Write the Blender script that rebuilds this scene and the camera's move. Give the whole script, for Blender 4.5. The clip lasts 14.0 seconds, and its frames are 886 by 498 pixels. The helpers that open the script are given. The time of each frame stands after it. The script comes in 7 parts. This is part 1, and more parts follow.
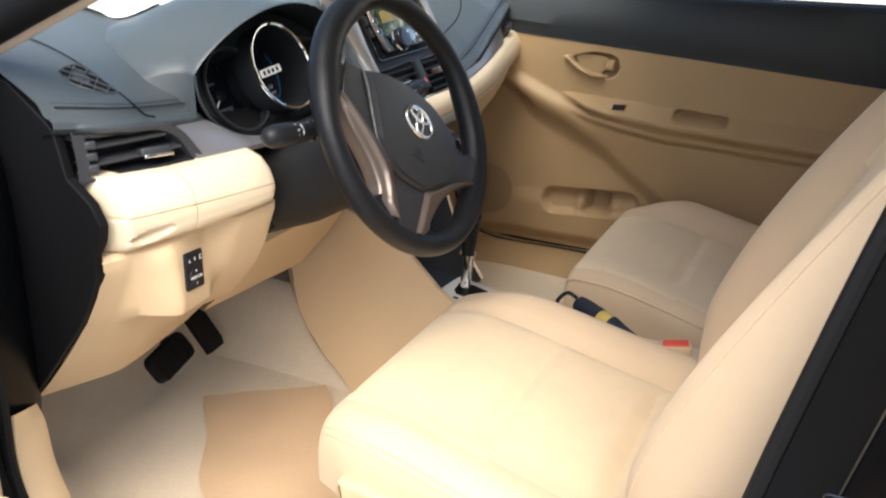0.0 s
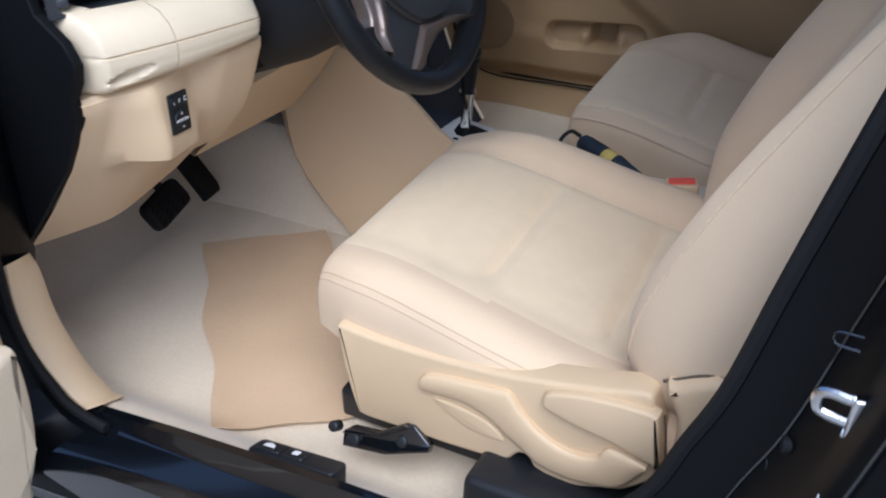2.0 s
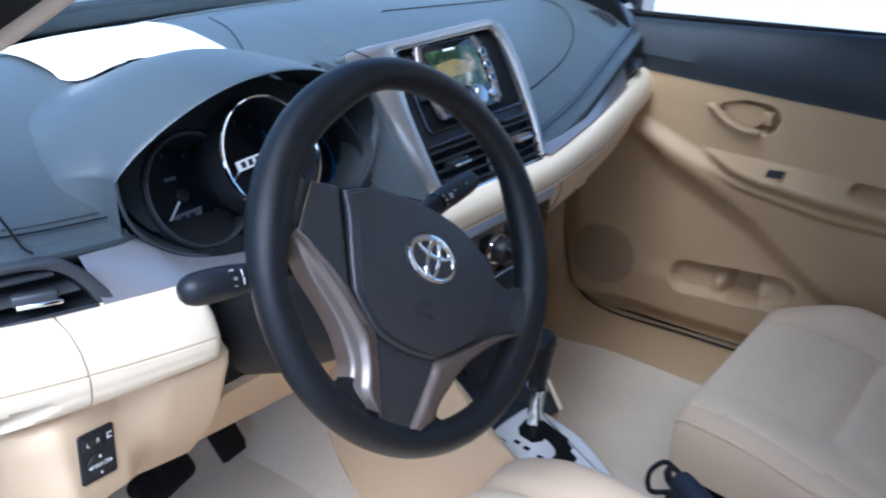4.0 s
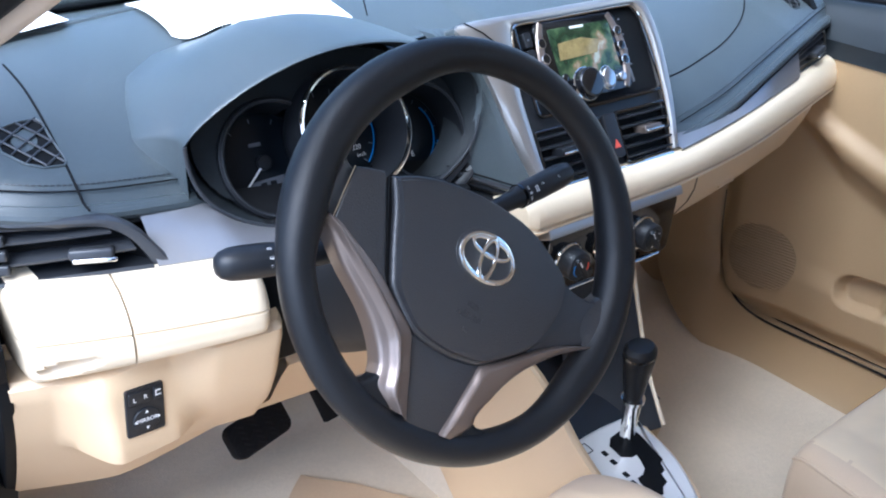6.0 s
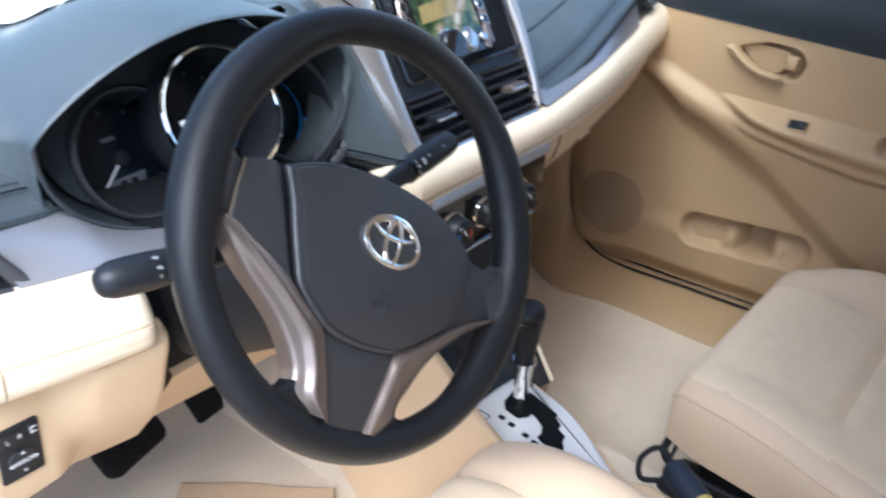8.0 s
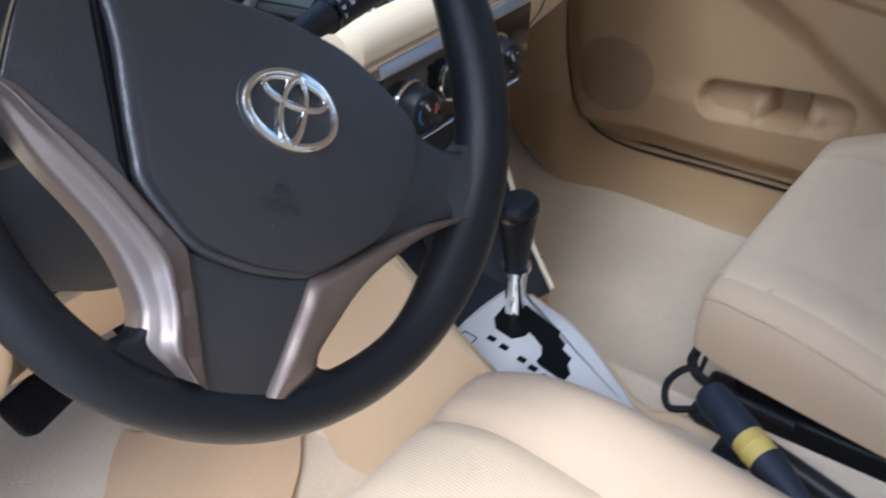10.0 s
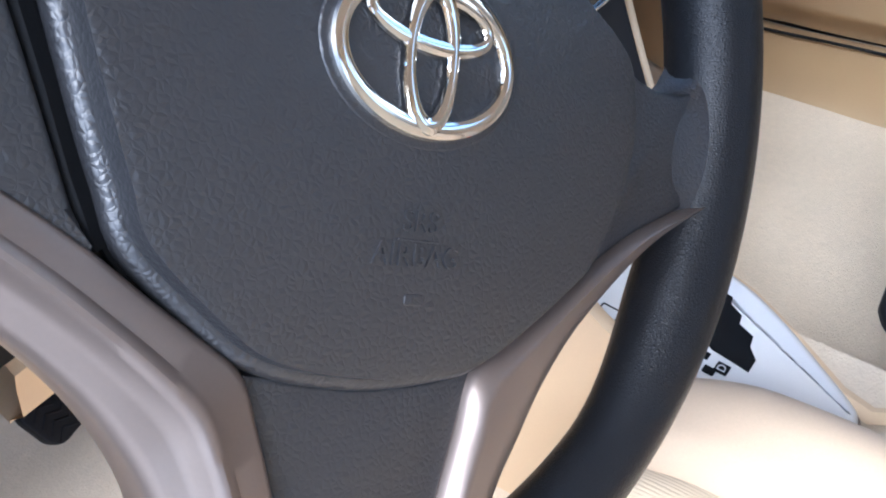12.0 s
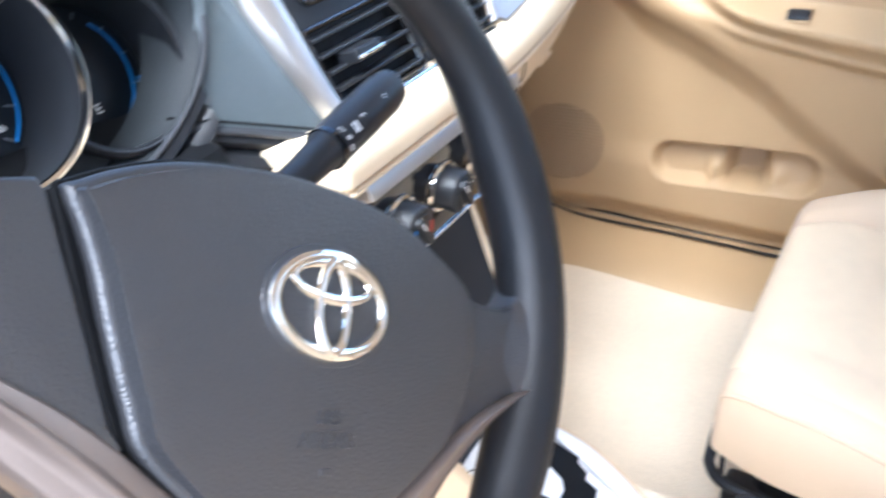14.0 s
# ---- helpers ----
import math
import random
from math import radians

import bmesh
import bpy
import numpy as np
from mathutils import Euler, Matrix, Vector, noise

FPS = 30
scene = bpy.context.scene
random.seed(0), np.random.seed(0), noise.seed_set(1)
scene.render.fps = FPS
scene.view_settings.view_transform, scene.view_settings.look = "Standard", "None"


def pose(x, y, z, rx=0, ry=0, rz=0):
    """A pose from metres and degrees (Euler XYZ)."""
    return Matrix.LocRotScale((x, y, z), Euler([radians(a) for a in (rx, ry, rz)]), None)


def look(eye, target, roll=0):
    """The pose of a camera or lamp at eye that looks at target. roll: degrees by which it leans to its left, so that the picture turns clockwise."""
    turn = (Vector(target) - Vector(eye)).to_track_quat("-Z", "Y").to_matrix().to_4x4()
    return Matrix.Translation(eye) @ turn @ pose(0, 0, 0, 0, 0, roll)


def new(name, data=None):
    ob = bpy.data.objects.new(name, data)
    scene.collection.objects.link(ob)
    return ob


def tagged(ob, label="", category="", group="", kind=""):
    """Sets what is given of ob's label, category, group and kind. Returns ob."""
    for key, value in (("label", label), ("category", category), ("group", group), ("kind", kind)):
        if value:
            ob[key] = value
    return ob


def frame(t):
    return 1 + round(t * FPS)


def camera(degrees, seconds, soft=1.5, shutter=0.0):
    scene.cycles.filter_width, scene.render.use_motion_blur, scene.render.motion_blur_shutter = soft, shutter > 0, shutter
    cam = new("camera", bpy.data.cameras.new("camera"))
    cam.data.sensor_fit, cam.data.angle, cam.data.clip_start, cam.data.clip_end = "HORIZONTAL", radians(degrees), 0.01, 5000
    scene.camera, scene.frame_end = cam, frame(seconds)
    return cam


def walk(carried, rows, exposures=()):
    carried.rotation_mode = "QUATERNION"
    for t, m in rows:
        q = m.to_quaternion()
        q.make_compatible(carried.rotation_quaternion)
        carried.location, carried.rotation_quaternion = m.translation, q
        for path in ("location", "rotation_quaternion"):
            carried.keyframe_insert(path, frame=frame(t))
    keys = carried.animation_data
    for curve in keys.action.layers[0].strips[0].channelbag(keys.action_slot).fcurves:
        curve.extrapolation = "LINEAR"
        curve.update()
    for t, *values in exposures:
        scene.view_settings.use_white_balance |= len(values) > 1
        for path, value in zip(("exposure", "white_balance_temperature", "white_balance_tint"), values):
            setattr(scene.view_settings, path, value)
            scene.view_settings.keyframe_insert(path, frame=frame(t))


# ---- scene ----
# ---- camera ----
cam = camera(54.3, 14.0, soft=2.0, shutter=0.5)
PATH = [
    (0, (-1.354, -0.535, 1.211), (0.306, 0.288, 0.458), 0.4),
    (0.5, (-1.363, -0.492, 1.194), (0.295, 0.281, 0.387), 2.1),
    (1, (-1.385, -0.515, 1.192), (0.242, 0.269, 0.334), 1.0),
    (1.5, (-1.387, -0.517, 1.194), (0.204, 0.199, 0.216), 1.9),
    (2, (-1.322, -0.525, 1.189), (0.188, 0.232, 0.117), -0.7),
    (2.5, (-1.213, -0.554, 1.194), (0.272, 0.301, 0.162), -2.0),
    (3, (-1.128, -0.566, 1.239), (0.392, 0.411, 0.382), -0.2),
    (3.5, (-1.027, -0.522, 1.258), (0.475, 0.524, 0.451), 0.5),
    (4, (-0.916, -0.455, 1.254), (0.531, 0.676, 0.464), -0.1),
    (4.2, (-0.887, -0.444, 1.253), (0.486, 0.752, 0.425), -0.4),
    (6.3, (-0.78, -0.502, 1.264), (0.32, 0.924, 0.395), 0.4),
    (6.5, (-0.777, -0.502, 1.267), (0.335, 0.918, 0.401), 0.3),
    (7, (-0.775, -0.491, 1.272), (0.382, 0.909, 0.434), 0.7),
    (7.5, (-0.788, -0.458, 1.274), (0.468, 0.854, 0.436), 0.6),
    (8, (-0.801, -0.424, 1.259), (0.558, 0.694, 0.308), 0.3),
    (8.2, (-0.787, -0.419, 1.244), (0.617, 0.645, 0.296), -0.2),
    (10.3, (-0.617, -0.309, 1.126), (0.554, 0.795, -0.061), -6.1),
    (10.5, (-0.613, -0.29, 1.124), (0.497, 0.88, -0.058), -7.2),
    (11, (-0.561, -0.211, 1.089), (0.518, 0.928, -0.151), -7.1),
    (11.5, (-0.505, -0.152, 1.044), (0.582, 0.9, -0.265), -9.1),
    (12, (-0.495, -0.137, 1.046), (0.556, 0.897, -0.305), -8.9),
    (12.5, (-0.503, -0.138, 1.051), (0.568, 0.913, -0.271), -8.5),
    (13, (-0.514, -0.144, 1.062), (0.599, 0.934, -0.203), -8.4),
    (13.5, (-0.531, -0.156, 1.102), (0.689, 0.935, -0.048), -7.1),
    (14, (-0.56, -0.187, 1.128), (0.871, 0.72, 0.064), -4.1),
]
EXPOSURE = [(0.0, 0.96, 6500, 10), (1.0, 0.52, 5700, 10), (2.0, 0.25, 5200, 10), (3.0, 0.32, 5000, 10), (3.5, 0.62, 4850, 10), (4.0, 0.95, 4780, 10), (6.5, 1.42, 5100, 10), (8.0, 1.5, 5300, 10), (10.5, 1.12, 5060, 10), (11.0, 1.22, 5000, 10), (12.0, 1.84, 5100, 10), (12.5, 2.2, 5050, 10), (13.0, 2.32, 4960, 10), (13.5, 2.48, 4980, 10), (14.0, 2.65, 5300, 10)]
walk(cam, [(t, look(eye, target, roll)) for t, eye, target, roll in PATH], EXPOSURE)

# ---- world, sun and sky ----
world = bpy.data.worlds.new("sky")
scene.world = world
world.use_nodes = True
_nt = world.node_tree
_sky = _nt.nodes.new("ShaderNodeTexSky")
_sky.sky_type, _sky.sun_disc = "NISHITA", False
_sky.sun_elevation, _sky.sun_rotation = radians(55), radians(242)
_sky.air_density, _sky.dust_density, _sky.ozone_density = 1.0, 2.5, 1.0
_bg = _nt.nodes["Background"]
_bg.inputs["Strength"].default_value = 0.15
_nt.links.new(_sky.outputs["Color"], _bg.inputs["Color"])

sun_data = bpy.data.lights.new("sun", "SUN")
sun_data.energy, sun_data.angle, sun_data.color = 2.5, radians(50), (1.0, 0.94, 0.85)
sun = new("sun", sun_data)
sun.matrix_world = look((-5.2, -2.7, 8.5), (0, 0, 0))


# ---- materials ----
def mat(name, color, rough=0.5, metal=0.0, grain=900.0, bump=0.15, vary=0.10, blotch=6.0, coat=0.0, spec=0.5, kind="noise", sheen=0.0, depth=0.0008):
    """Principled surface with colour variation at two scales and a fine relief."""
    m = bpy.data.materials.new(name)
    m.use_nodes = True
    nt = m.node_tree
    b = nt.nodes["Principled BSDF"]
    b.inputs["Roughness"].default_value = rough
    b.inputs["Metallic"].default_value = metal
    b.inputs["Coat Weight"].default_value = coat
    b.inputs["Coat Roughness"].default_value = 0.05
    b.inputs["Specular IOR Level"].default_value = spec
    b.inputs["Sheen Weight"].default_value = sheen
    tc = nt.nodes.new("ShaderNodeTexCoord")

    def noise_node(scale, detail):
        n = nt.nodes.new("ShaderNodeTexNoise")
        n.inputs["Scale"].default_value, n.inputs["Detail"].default_value = scale, detail
        nt.links.new(tc.outputs["Object"], n.inputs["Vector"])
        return n

    big, small = noise_node(blotch, 4), noise_node(grain * 0.35, 3)
    mix = nt.nodes.new("ShaderNodeMath")
    mix.operation = "ADD"
    half = nt.nodes.new("ShaderNodeMath")
    half.operation, half.inputs[1].default_value = "MULTIPLY", 0.5
    nt.links.new(big.outputs["Fac"], mix.inputs[0])
    nt.links.new(small.outputs["Fac"], half.inputs[0])
    nt.links.new(half.outputs[0], mix.inputs[1])
    ramp = nt.nodes.new("ShaderNodeMapRange")
    ramp.inputs["From Min"].default_value, ramp.inputs["From Max"].default_value = 0.45, 1.05
    ramp.inputs["To Min"].default_value, ramp.inputs["To Max"].default_value = 1 - vary, 1 + vary
    nt.links.new(mix.outputs[0], ramp.inputs["Value"])
    tint = nt.nodes.new("ShaderNodeVectorMath")
    tint.operation = "SCALE"
    tint.inputs[0].default_value = color
    nt.links.new(ramp.outputs["Result"], tint.inputs["Scale"])
    nt.links.new(tint.outputs["Vector"], b.inputs["Base Color"])
    rr = nt.nodes.new("ShaderNodeMapRange")
    rr.inputs["To Min"].default_value, rr.inputs["To Max"].default_value = max(rough - 0.07, 0.0), min(rough + 0.07, 1.0)
    nt.links.new(big.outputs["Fac"], rr.inputs["Value"])
    nt.links.new(rr.outputs["Result"], b.inputs["Roughness"])
    if bump > 0:
        if kind == "leather":
            g = nt.nodes.new("ShaderNodeTexVoronoi")
            g.feature = "DISTANCE_TO_EDGE"
            g.inputs["Scale"].default_value = grain
            wob = noise_node(grain * 0.6, 2)
            add = nt.nodes.new("ShaderNodeVectorMath")
            add.operation = "MULTIPLY_ADD"
            add.inputs[1].default_value = (0.002, 0.002, 0.002)
            nt.links.new(wob.outputs["Color"], add.inputs[0])
            nt.links.new(tc.outputs["Object"], add.inputs[2])
            nt.links.new(add.outputs[0], g.inputs["Vector"])
            out = g.outputs["Distance"]
        elif kind == "rib":
            g = nt.nodes.new("ShaderNodeTexWave")
            g.wave_type, g.bands_direction = "BANDS", "X"
            g.inputs["Scale"].default_value, g.inputs["Distortion"].default_value = grain, 0.9
            g.inputs["Detail"].default_value, g.inputs["Detail Scale"].default_value = 2, 3
            nt.links.new(tc.outputs["Object"], g.inputs["Vector"])
            out = g.outputs["Fac"]
        else:
            out = noise_node(grain, 4).outputs["Fac"]
        bn = nt.nodes.new("ShaderNodeBump")
        bn.inputs["Strength"].default_value, bn.inputs["Distance"].default_value = bump, depth
        nt.links.new(out, bn.inputs["Height"])
        nt.links.new(bn.outputs["Normal"], b.inputs["Normal"])
    return m


M_BEIGE = mat("beige_plastic", (0.66, 0.49, 0.30), 0.5, grain=1400, bump=0.12, vary=0.04)
M_BEIGE_PAD = mat("cream_soft_trim", (0.78, 0.65, 0.46), 0.45, grain=700, bump=0.15, vary=0.04, kind="leather")
M_FABRIC = mat("cream_seat_cloth", (0.80, 0.635, 0.415), 0.85, grain=110, bump=0.28, vary=0.07, kind="rib", sheen=0.25)
M_CLOTH = mat("beige_smooth_cloth", (0.69, 0.525, 0.345), 0.75, grain=1500, bump=0.25, vary=0.06, sheen=0.2)
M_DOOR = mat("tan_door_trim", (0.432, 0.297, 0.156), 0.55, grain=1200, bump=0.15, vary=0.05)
M_CARPET = mat("beige_carpet", (0.715, 0.60, 0.445), 0.95, grain=420, bump=0.6, vary=0.10, sheen=0.3, depth=0.0015)
M_KRAFT = mat("brown_kraft_paper", (0.60, 0.425, 0.265), 0.8, grain=600, bump=0.15, vary=0.08)
M_DASH = mat("charcoal_dash_skin", (0.062, 0.077, 0.084), 0.35, spec=0.65, grain=650, bump=0.35, vary=0.10, kind="leather")
M_TRIMBLK = mat("black_satin_plastic", (0.014, 0.0155, 0.0185), 0.40, grain=1500, bump=0.10, vary=0.10, spec=0.36)
M_DEEP = mat("black_matt_plastic", (0.005, 0.0055, 0.0065), 0.6, grain=1200, bump=0.15, vary=0.12, spec=0.15)
M_GRIP = mat("black_rim_leather", (0.008, 0.0088, 0.0105), 0.38, grain=850, bump=0.30, vary=0.08, kind="leather", spec=0.32)
M_BAG = mat("black_grained_cover", (0.017, 0.0175, 0.020), 0.42, grain=440, bump=0.46, vary=0.10, kind="leather", spec=0.85)
M_SILVER = mat("satin_silver_paint", (0.205, 0.166, 0.143), 0.34, metal=0.65, grain=2500, bump=0.03, vary=0.05)
M_ARCH = mat("bright_satin_metal", (0.46, 0.44, 0.42), 0.35, metal=0.85, grain=2500, bump=0.03, vary=0.05)
M_STRIP = mat("pale_silver_strip", (0.29, 0.29, 0.305), 0.34, metal=0.55, grain=2500, bump=0.03, vary=0.05)
M_BRIGHT = mat("bright_silver_paint", (0.80, 0.79, 0.77), 0.34, metal=0.15, grain=2500, bump=0.03, vary=0.04)
M_CHROME = mat("chrome", (0.90, 0.88, 0.84), 0.06, metal=1.0, bump=0, vary=0.02)
M_PAINT = mat("black_car_paint", (0.004, 0.005, 0.007), 0.10, coat=1.0, grain=300, bump=0.02, vary=0.2)
M_PILLAR = mat("black_jamb_paint", (0.0035, 0.004, 0.005), 0.32, grain=300, bump=0.03, vary=0.2, spec=0.14)
M_RUBBER = mat("black_rubber", (0.008, 0.008, 0.009), 0.7, grain=900, bump=0.2, vary=0.15, spec=0.25)
M_DOORBLK = mat("dark_blue_black_trim", (0.016, 0.022, 0.027), 0.5, grain=900, bump=0.25, vary=0.1, kind="leather")
M_PIANO = mat("gloss_black_panel", (0.006, 0.006, 0.007), 0.06, coat=0.6, bump=0, vary=0.1)
M_WHITE = mat("white_paper", (0.86, 0.86, 0.84), 0.7, grain=400, bump=0.05, vary=0.02)
M_MARK = mat("white_print", (0.80, 0.80, 0.80), 0.5, bump=0, vary=0.02)
M_GREYMARK = mat("grey_print", (0.13, 0.14, 0.16), 0.5, bump=0, vary=0.05)
M_BLUE = mat("blue_dial_ring", (0.02, 0.16, 0.45), 0.3, bump=0, vary=0.05)
M_RED = mat("red_button", (0.72, 0.09, 0.05), 0.4, bump=0.05, vary=0.06)
M_YELLOW = mat("yellow_tape", (0.56, 0.43, 0.11), 0.55, bump=0.1, vary=0.1)
M_NAVY = mat("navy_nylon", (0.012, 0.018, 0.032), 0.55, grain=1500, bump=0.3, vary=0.15)
M_HEAD = mat("beige_headliner", (0.55, 0.46, 0.36), 0.9, grain=800, bump=0.2, vary=0.05)
M_SEAM = mat("dark_seam", (0.10, 0.075, 0.05), 0.8, bump=0, vary=0.1)
M_STITCH = mat("tan_seat_thread", (0.54, 0.41, 0.27), 0.8, bump=0.1, vary=0.1)
M_DIAL = mat("blue_black_dial", (0.004, 0.007, 0.011), 0.35, bump=0, vary=0.1, spec=0.3)
M_THREAD = mat("cream_thread", (0.76, 0.62, 0.44), 0.8, bump=0.1, vary=0.1)
M_GROUND = mat("pale_concrete", (0.42, 0.40, 0.37), 0.9, grain=60, bump=0.5, vary=0.18, blotch=0.7, depth=0.004)
M_WALL = mat("pale_render_wall", (0.75, 0.73, 0.69), 0.9, grain=40, bump=0.3, vary=0.08, blotch=0.6)
M_STEEL = mat("galvanised_steel", (0.62, 0.62, 0.63), 0.22, metal=1.0, grain=500, bump=0.1, vary=0.1)
M_SATIN = mat("grey_satin_surround", (0.040, 0.043, 0.049), 0.36, grain=1500, bump=0.06, vary=0.08)
M_COLUMN = mat("dark_column_plastic", (0.012, 0.012, 0.0125), 0.55, grain=1300, bump=0.2, vary=0.1, spec=0.3)
M_LABEL = mat("grey_label", (0.55, 0.56, 0.57), 0.5, bump=0, vary=0.05)


def glass_mat(name, color=(0.92, 0.96, 0.95), rough=0.0):
    m = bpy.data.materials.new(name)
    m.use_nodes = True
    b = m.node_tree.nodes["Principled BSDF"]
    b.inputs["Base Color"].default_value = (*color, 1)
    b.inputs["Roughness"].default_value = rough
    b.inputs["Transmission Weight"].default_value = 1.0
    b.inputs["IOR"].default_value = 1.45
    return m


M_GLASS = glass_mat("window_glass")


# ---- building helpers ----
ROOT = {}


def thing(name, at, label, category, group="", kind="", m=None):
    ob = new(name)
    ob.empty_display_size = 0.02
    ob.matrix_world = m if m is not None else Matrix.Translation(at)
    ROOT[ob.name] = ob.matrix_world.copy()
    return tagged(ob, label, category, group, kind)


def finish(name, bm, material, smooth=True, angle=35):
    bmesh.ops.recalc_face_normals(bm, faces=bm.faces[:])
    me = bpy.data.meshes.new(name)
    bm.to_mesh(me)
    bm.free()
    for mm in material if isinstance(material, (list, tuple)) else [material]:
        me.materials.append(mm)
    if smooth:
        for p in me.polygons:
            p.use_smooth = True
        me.set_sharp_from_angle(angle=radians(angle))
    return new(name, me)


def part(name, bm, material, parent, label="", local=False, smooth=True, angle=35):
    """One mesh under a thing or a part. The bmesh is in world space, or in the thing's own space if local."""
    base = ROOT[parent.name]
    if not local:
        bmesh.ops.transform(bm, matrix=base.inverted(), verts=bm.verts[:])
    ob = finish(name, bm, material, smooth, angle)
    ob.parent = parent
    ROOT[ob.name] = base
    return tagged(ob, label)


def solo(name, bm, material, label, category, group="", kind="", smooth=True, angle=35):
    ob = finish(name, bm, material, smooth, angle)
    ROOT[ob.name] = Matrix.Identity(4)
    return tagged(ob, label, category, group, kind)


def spline(pts, n, closed=False):
    """n points on a Catmull-Rom curve through pts."""
    P = [Vector(p) for p in pts]
    k = len(P)
    out = []
    segs = k if closed else k - 1
    for i in range(n):
        s = i * segs / (n if closed else n - 1)
        j = min(int(s), segs - 1)
        u = s - j
        if closed:
            a, b, c, d = (P[(j + o) % k] for o in (-1, 0, 1, 2))
        else:
            b, c = P[j], P[j + 1]
            a = P[j - 1] if j > 0 else b * 2 - c
            d = P[j + 2] if j + 2 < k else c * 2 - b
        out.append(0.5 * ((2 * b) + (c - a) * u + (2 * a - 5 * b + 4 * c - d) * u * u + (3 * b - a - 3 * c + d) * u ** 3))
    return out


def loft(rows, ring=False, loop=False, caps=False):
    """A sheet over rows of points. ring: each row closes on itself; loop: the last row joins the first."""
    bm = bmesh.new()
    vs = [[bm.verts.new(p) for p in row] for row in rows]
    nr, nc = len(vs), len(vs[0])
    for i in range(nr if loop else nr - 1):
        for j in range(nc if ring else nc - 1):
            a, b, c, d = vs[i][j], vs[i][(j + 1) % nc], vs[(i + 1) % nr][(j + 1) % nc], vs[(i + 1) % nr][j]
            try:
                bm.faces.new((a, b, c, d))
            except ValueError:
                pass
    if caps and ring:
        bm.faces.new(vs[0])
        bm.faces.new(vs[-1][::-1])
    return bm


def thick(bm, t):
    bmesh.ops.recalc_face_normals(bm, faces=bm.faces[:])
    bmesh.ops.solidify(bm, geom=bm.faces[:], thickness=t)
    return bm


def tube(path, r, n=10, closed=False, flat=1.0, up=(0, 0, 1)):
    """A round (or flattened) bar along a path; r may be a list."""
    P = [Vector(p) for p in path]
    k = len(P)
    rows = []
    side = None
    for i, p in enumerate(P):
        if closed:
            d = P[(i + 1) % k] - P[i - 1]
        else:
            d = P[min(i + 1, k - 1)] - P[max(i - 1, 0)]
        d.normalize()
        if side is None:
            side = d.cross(Vector(up))
            if side.length < 1e-3:
                side = d.cross(Vector((1, 0, 0)))
        side = (side - d * side.dot(d)).normalized()
        top = side.cross(d)
        rr = r[i] if isinstance(r, (list, tuple)) else r
        rows.append([p + side * (rr * math.cos(2 * math.pi * j / n)) + top * (rr * flat * math.sin(2 * math.pi * j / n)) for j in range(n)])
    return loft(rows, ring=True, loop=closed, caps=not closed)


def frame_m(origin, x, y):
    """A matrix whose local x and y point along x and y (made square)."""
    x = Vector(x).normalized()
    z = x.cross(Vector(y)).normalized()
    y = z.cross(x)
    m = Matrix((x, y, z)).transposed().to_4x4()
    m.translation = Vector(origin)
    return m


def slab(outline, w0, w1, bevel=0.001, m=None, dome=0.0, rings=1, power=2.0):
    """A plate from a flat outline, from height w0 to w1, with a rounded upper edge and, if wanted, a domed top."""
    P = [Vector((p[0], p[1])) for p in outline]
    k = len(P)
    area = sum(P[i - 1].x * P[i].y - P[i].x * P[i - 1].y for i in range(k))
    if area < 0:
        P.reverse()
    nrm = []
    for i in range(k):
        d = P[(i + 1) % k] - P[i - 1]
        d = d.normalized() if d.length > 1e-9 else Vector((1, 0))
        nrm.append(Vector((-d.y, d.x)))
    sg = 1 if w1 > w0 else -1
    cen = sum(P, Vector((0, 0))) / k
    rows = [[Vector((p.x, p.y, w0)) for p in P], [Vector((p.x, p.y, w1 - sg * bevel)) for p in P]]
    for a in (0.4, 0.75, 1.0) if bevel > 0 else ():
        off, h = bevel * (1 - math.cos(a * math.pi / 2)), bevel * math.sin(a * math.pi / 2)
        rows.append([Vector((p.x + q.x * off, p.y + q.y * off, w1 - sg * (bevel - h))) for p, q in zip(P, nrm)])
    edge = rows[-1]
    if dome:
        for i in range(1, rings + 1):
            f = 1 - i / (rings + 0.5)
            rows.append([Vector((cen.x + (p.x - cen.x) * f, cen.y + (p.y - cen.y) * f, w1 + dome * (1 - f ** power))) for p in edge])
    bm = loft(rows, ring=True, caps=True)
    if m is not None:
        bmesh.ops.transform(bm, matrix=m, verts=bm.verts[:])
    return bm


def rrect(w, h, r, n=5, cx=0.0, cy=0.0):
    """Outline of a rounded rectangle."""
    r = min(r, w / 2, h / 2)
    out = []
    for sx, sy, a0 in ((1, 1, 0), (-1, 1, 90), (-1, -1, 180), (1, -1, 270)):
        for i in range(n + 1):
            a = radians(a0 + 90 * i / n)
            out.append((cx + sx * (w / 2 - r) + r * math.cos(a), cy + sy * (h / 2 - r) + r * math.sin(a)))
    return out


def circle(r, n=40, cx=0.0, cy=0.0, ry=None):
    return [(cx + r * math.cos(2 * math.pi * i / n), cy + (ry or r) * math.sin(2 * math.pi * i / n)) for i in range(n)]


def rbox(size, m, bevel=0.003):
    """A box with rounded edges, centred on m."""
    bm = bmesh.new()
    bmesh.ops.create_cube(bm, size=1)
    bmesh.ops.scale(bm, vec=size, verts=bm.verts[:])
    b = min(bevel, min(size) * 0.45)
    if b > 0:
        bmesh.ops.bevel(bm, geom=bm.edges[:], offset=b, segments=3, profile=0.5, affect="EDGES")
    bmesh.ops.transform(bm, matrix=m, verts=bm.verts[:])
    return bm


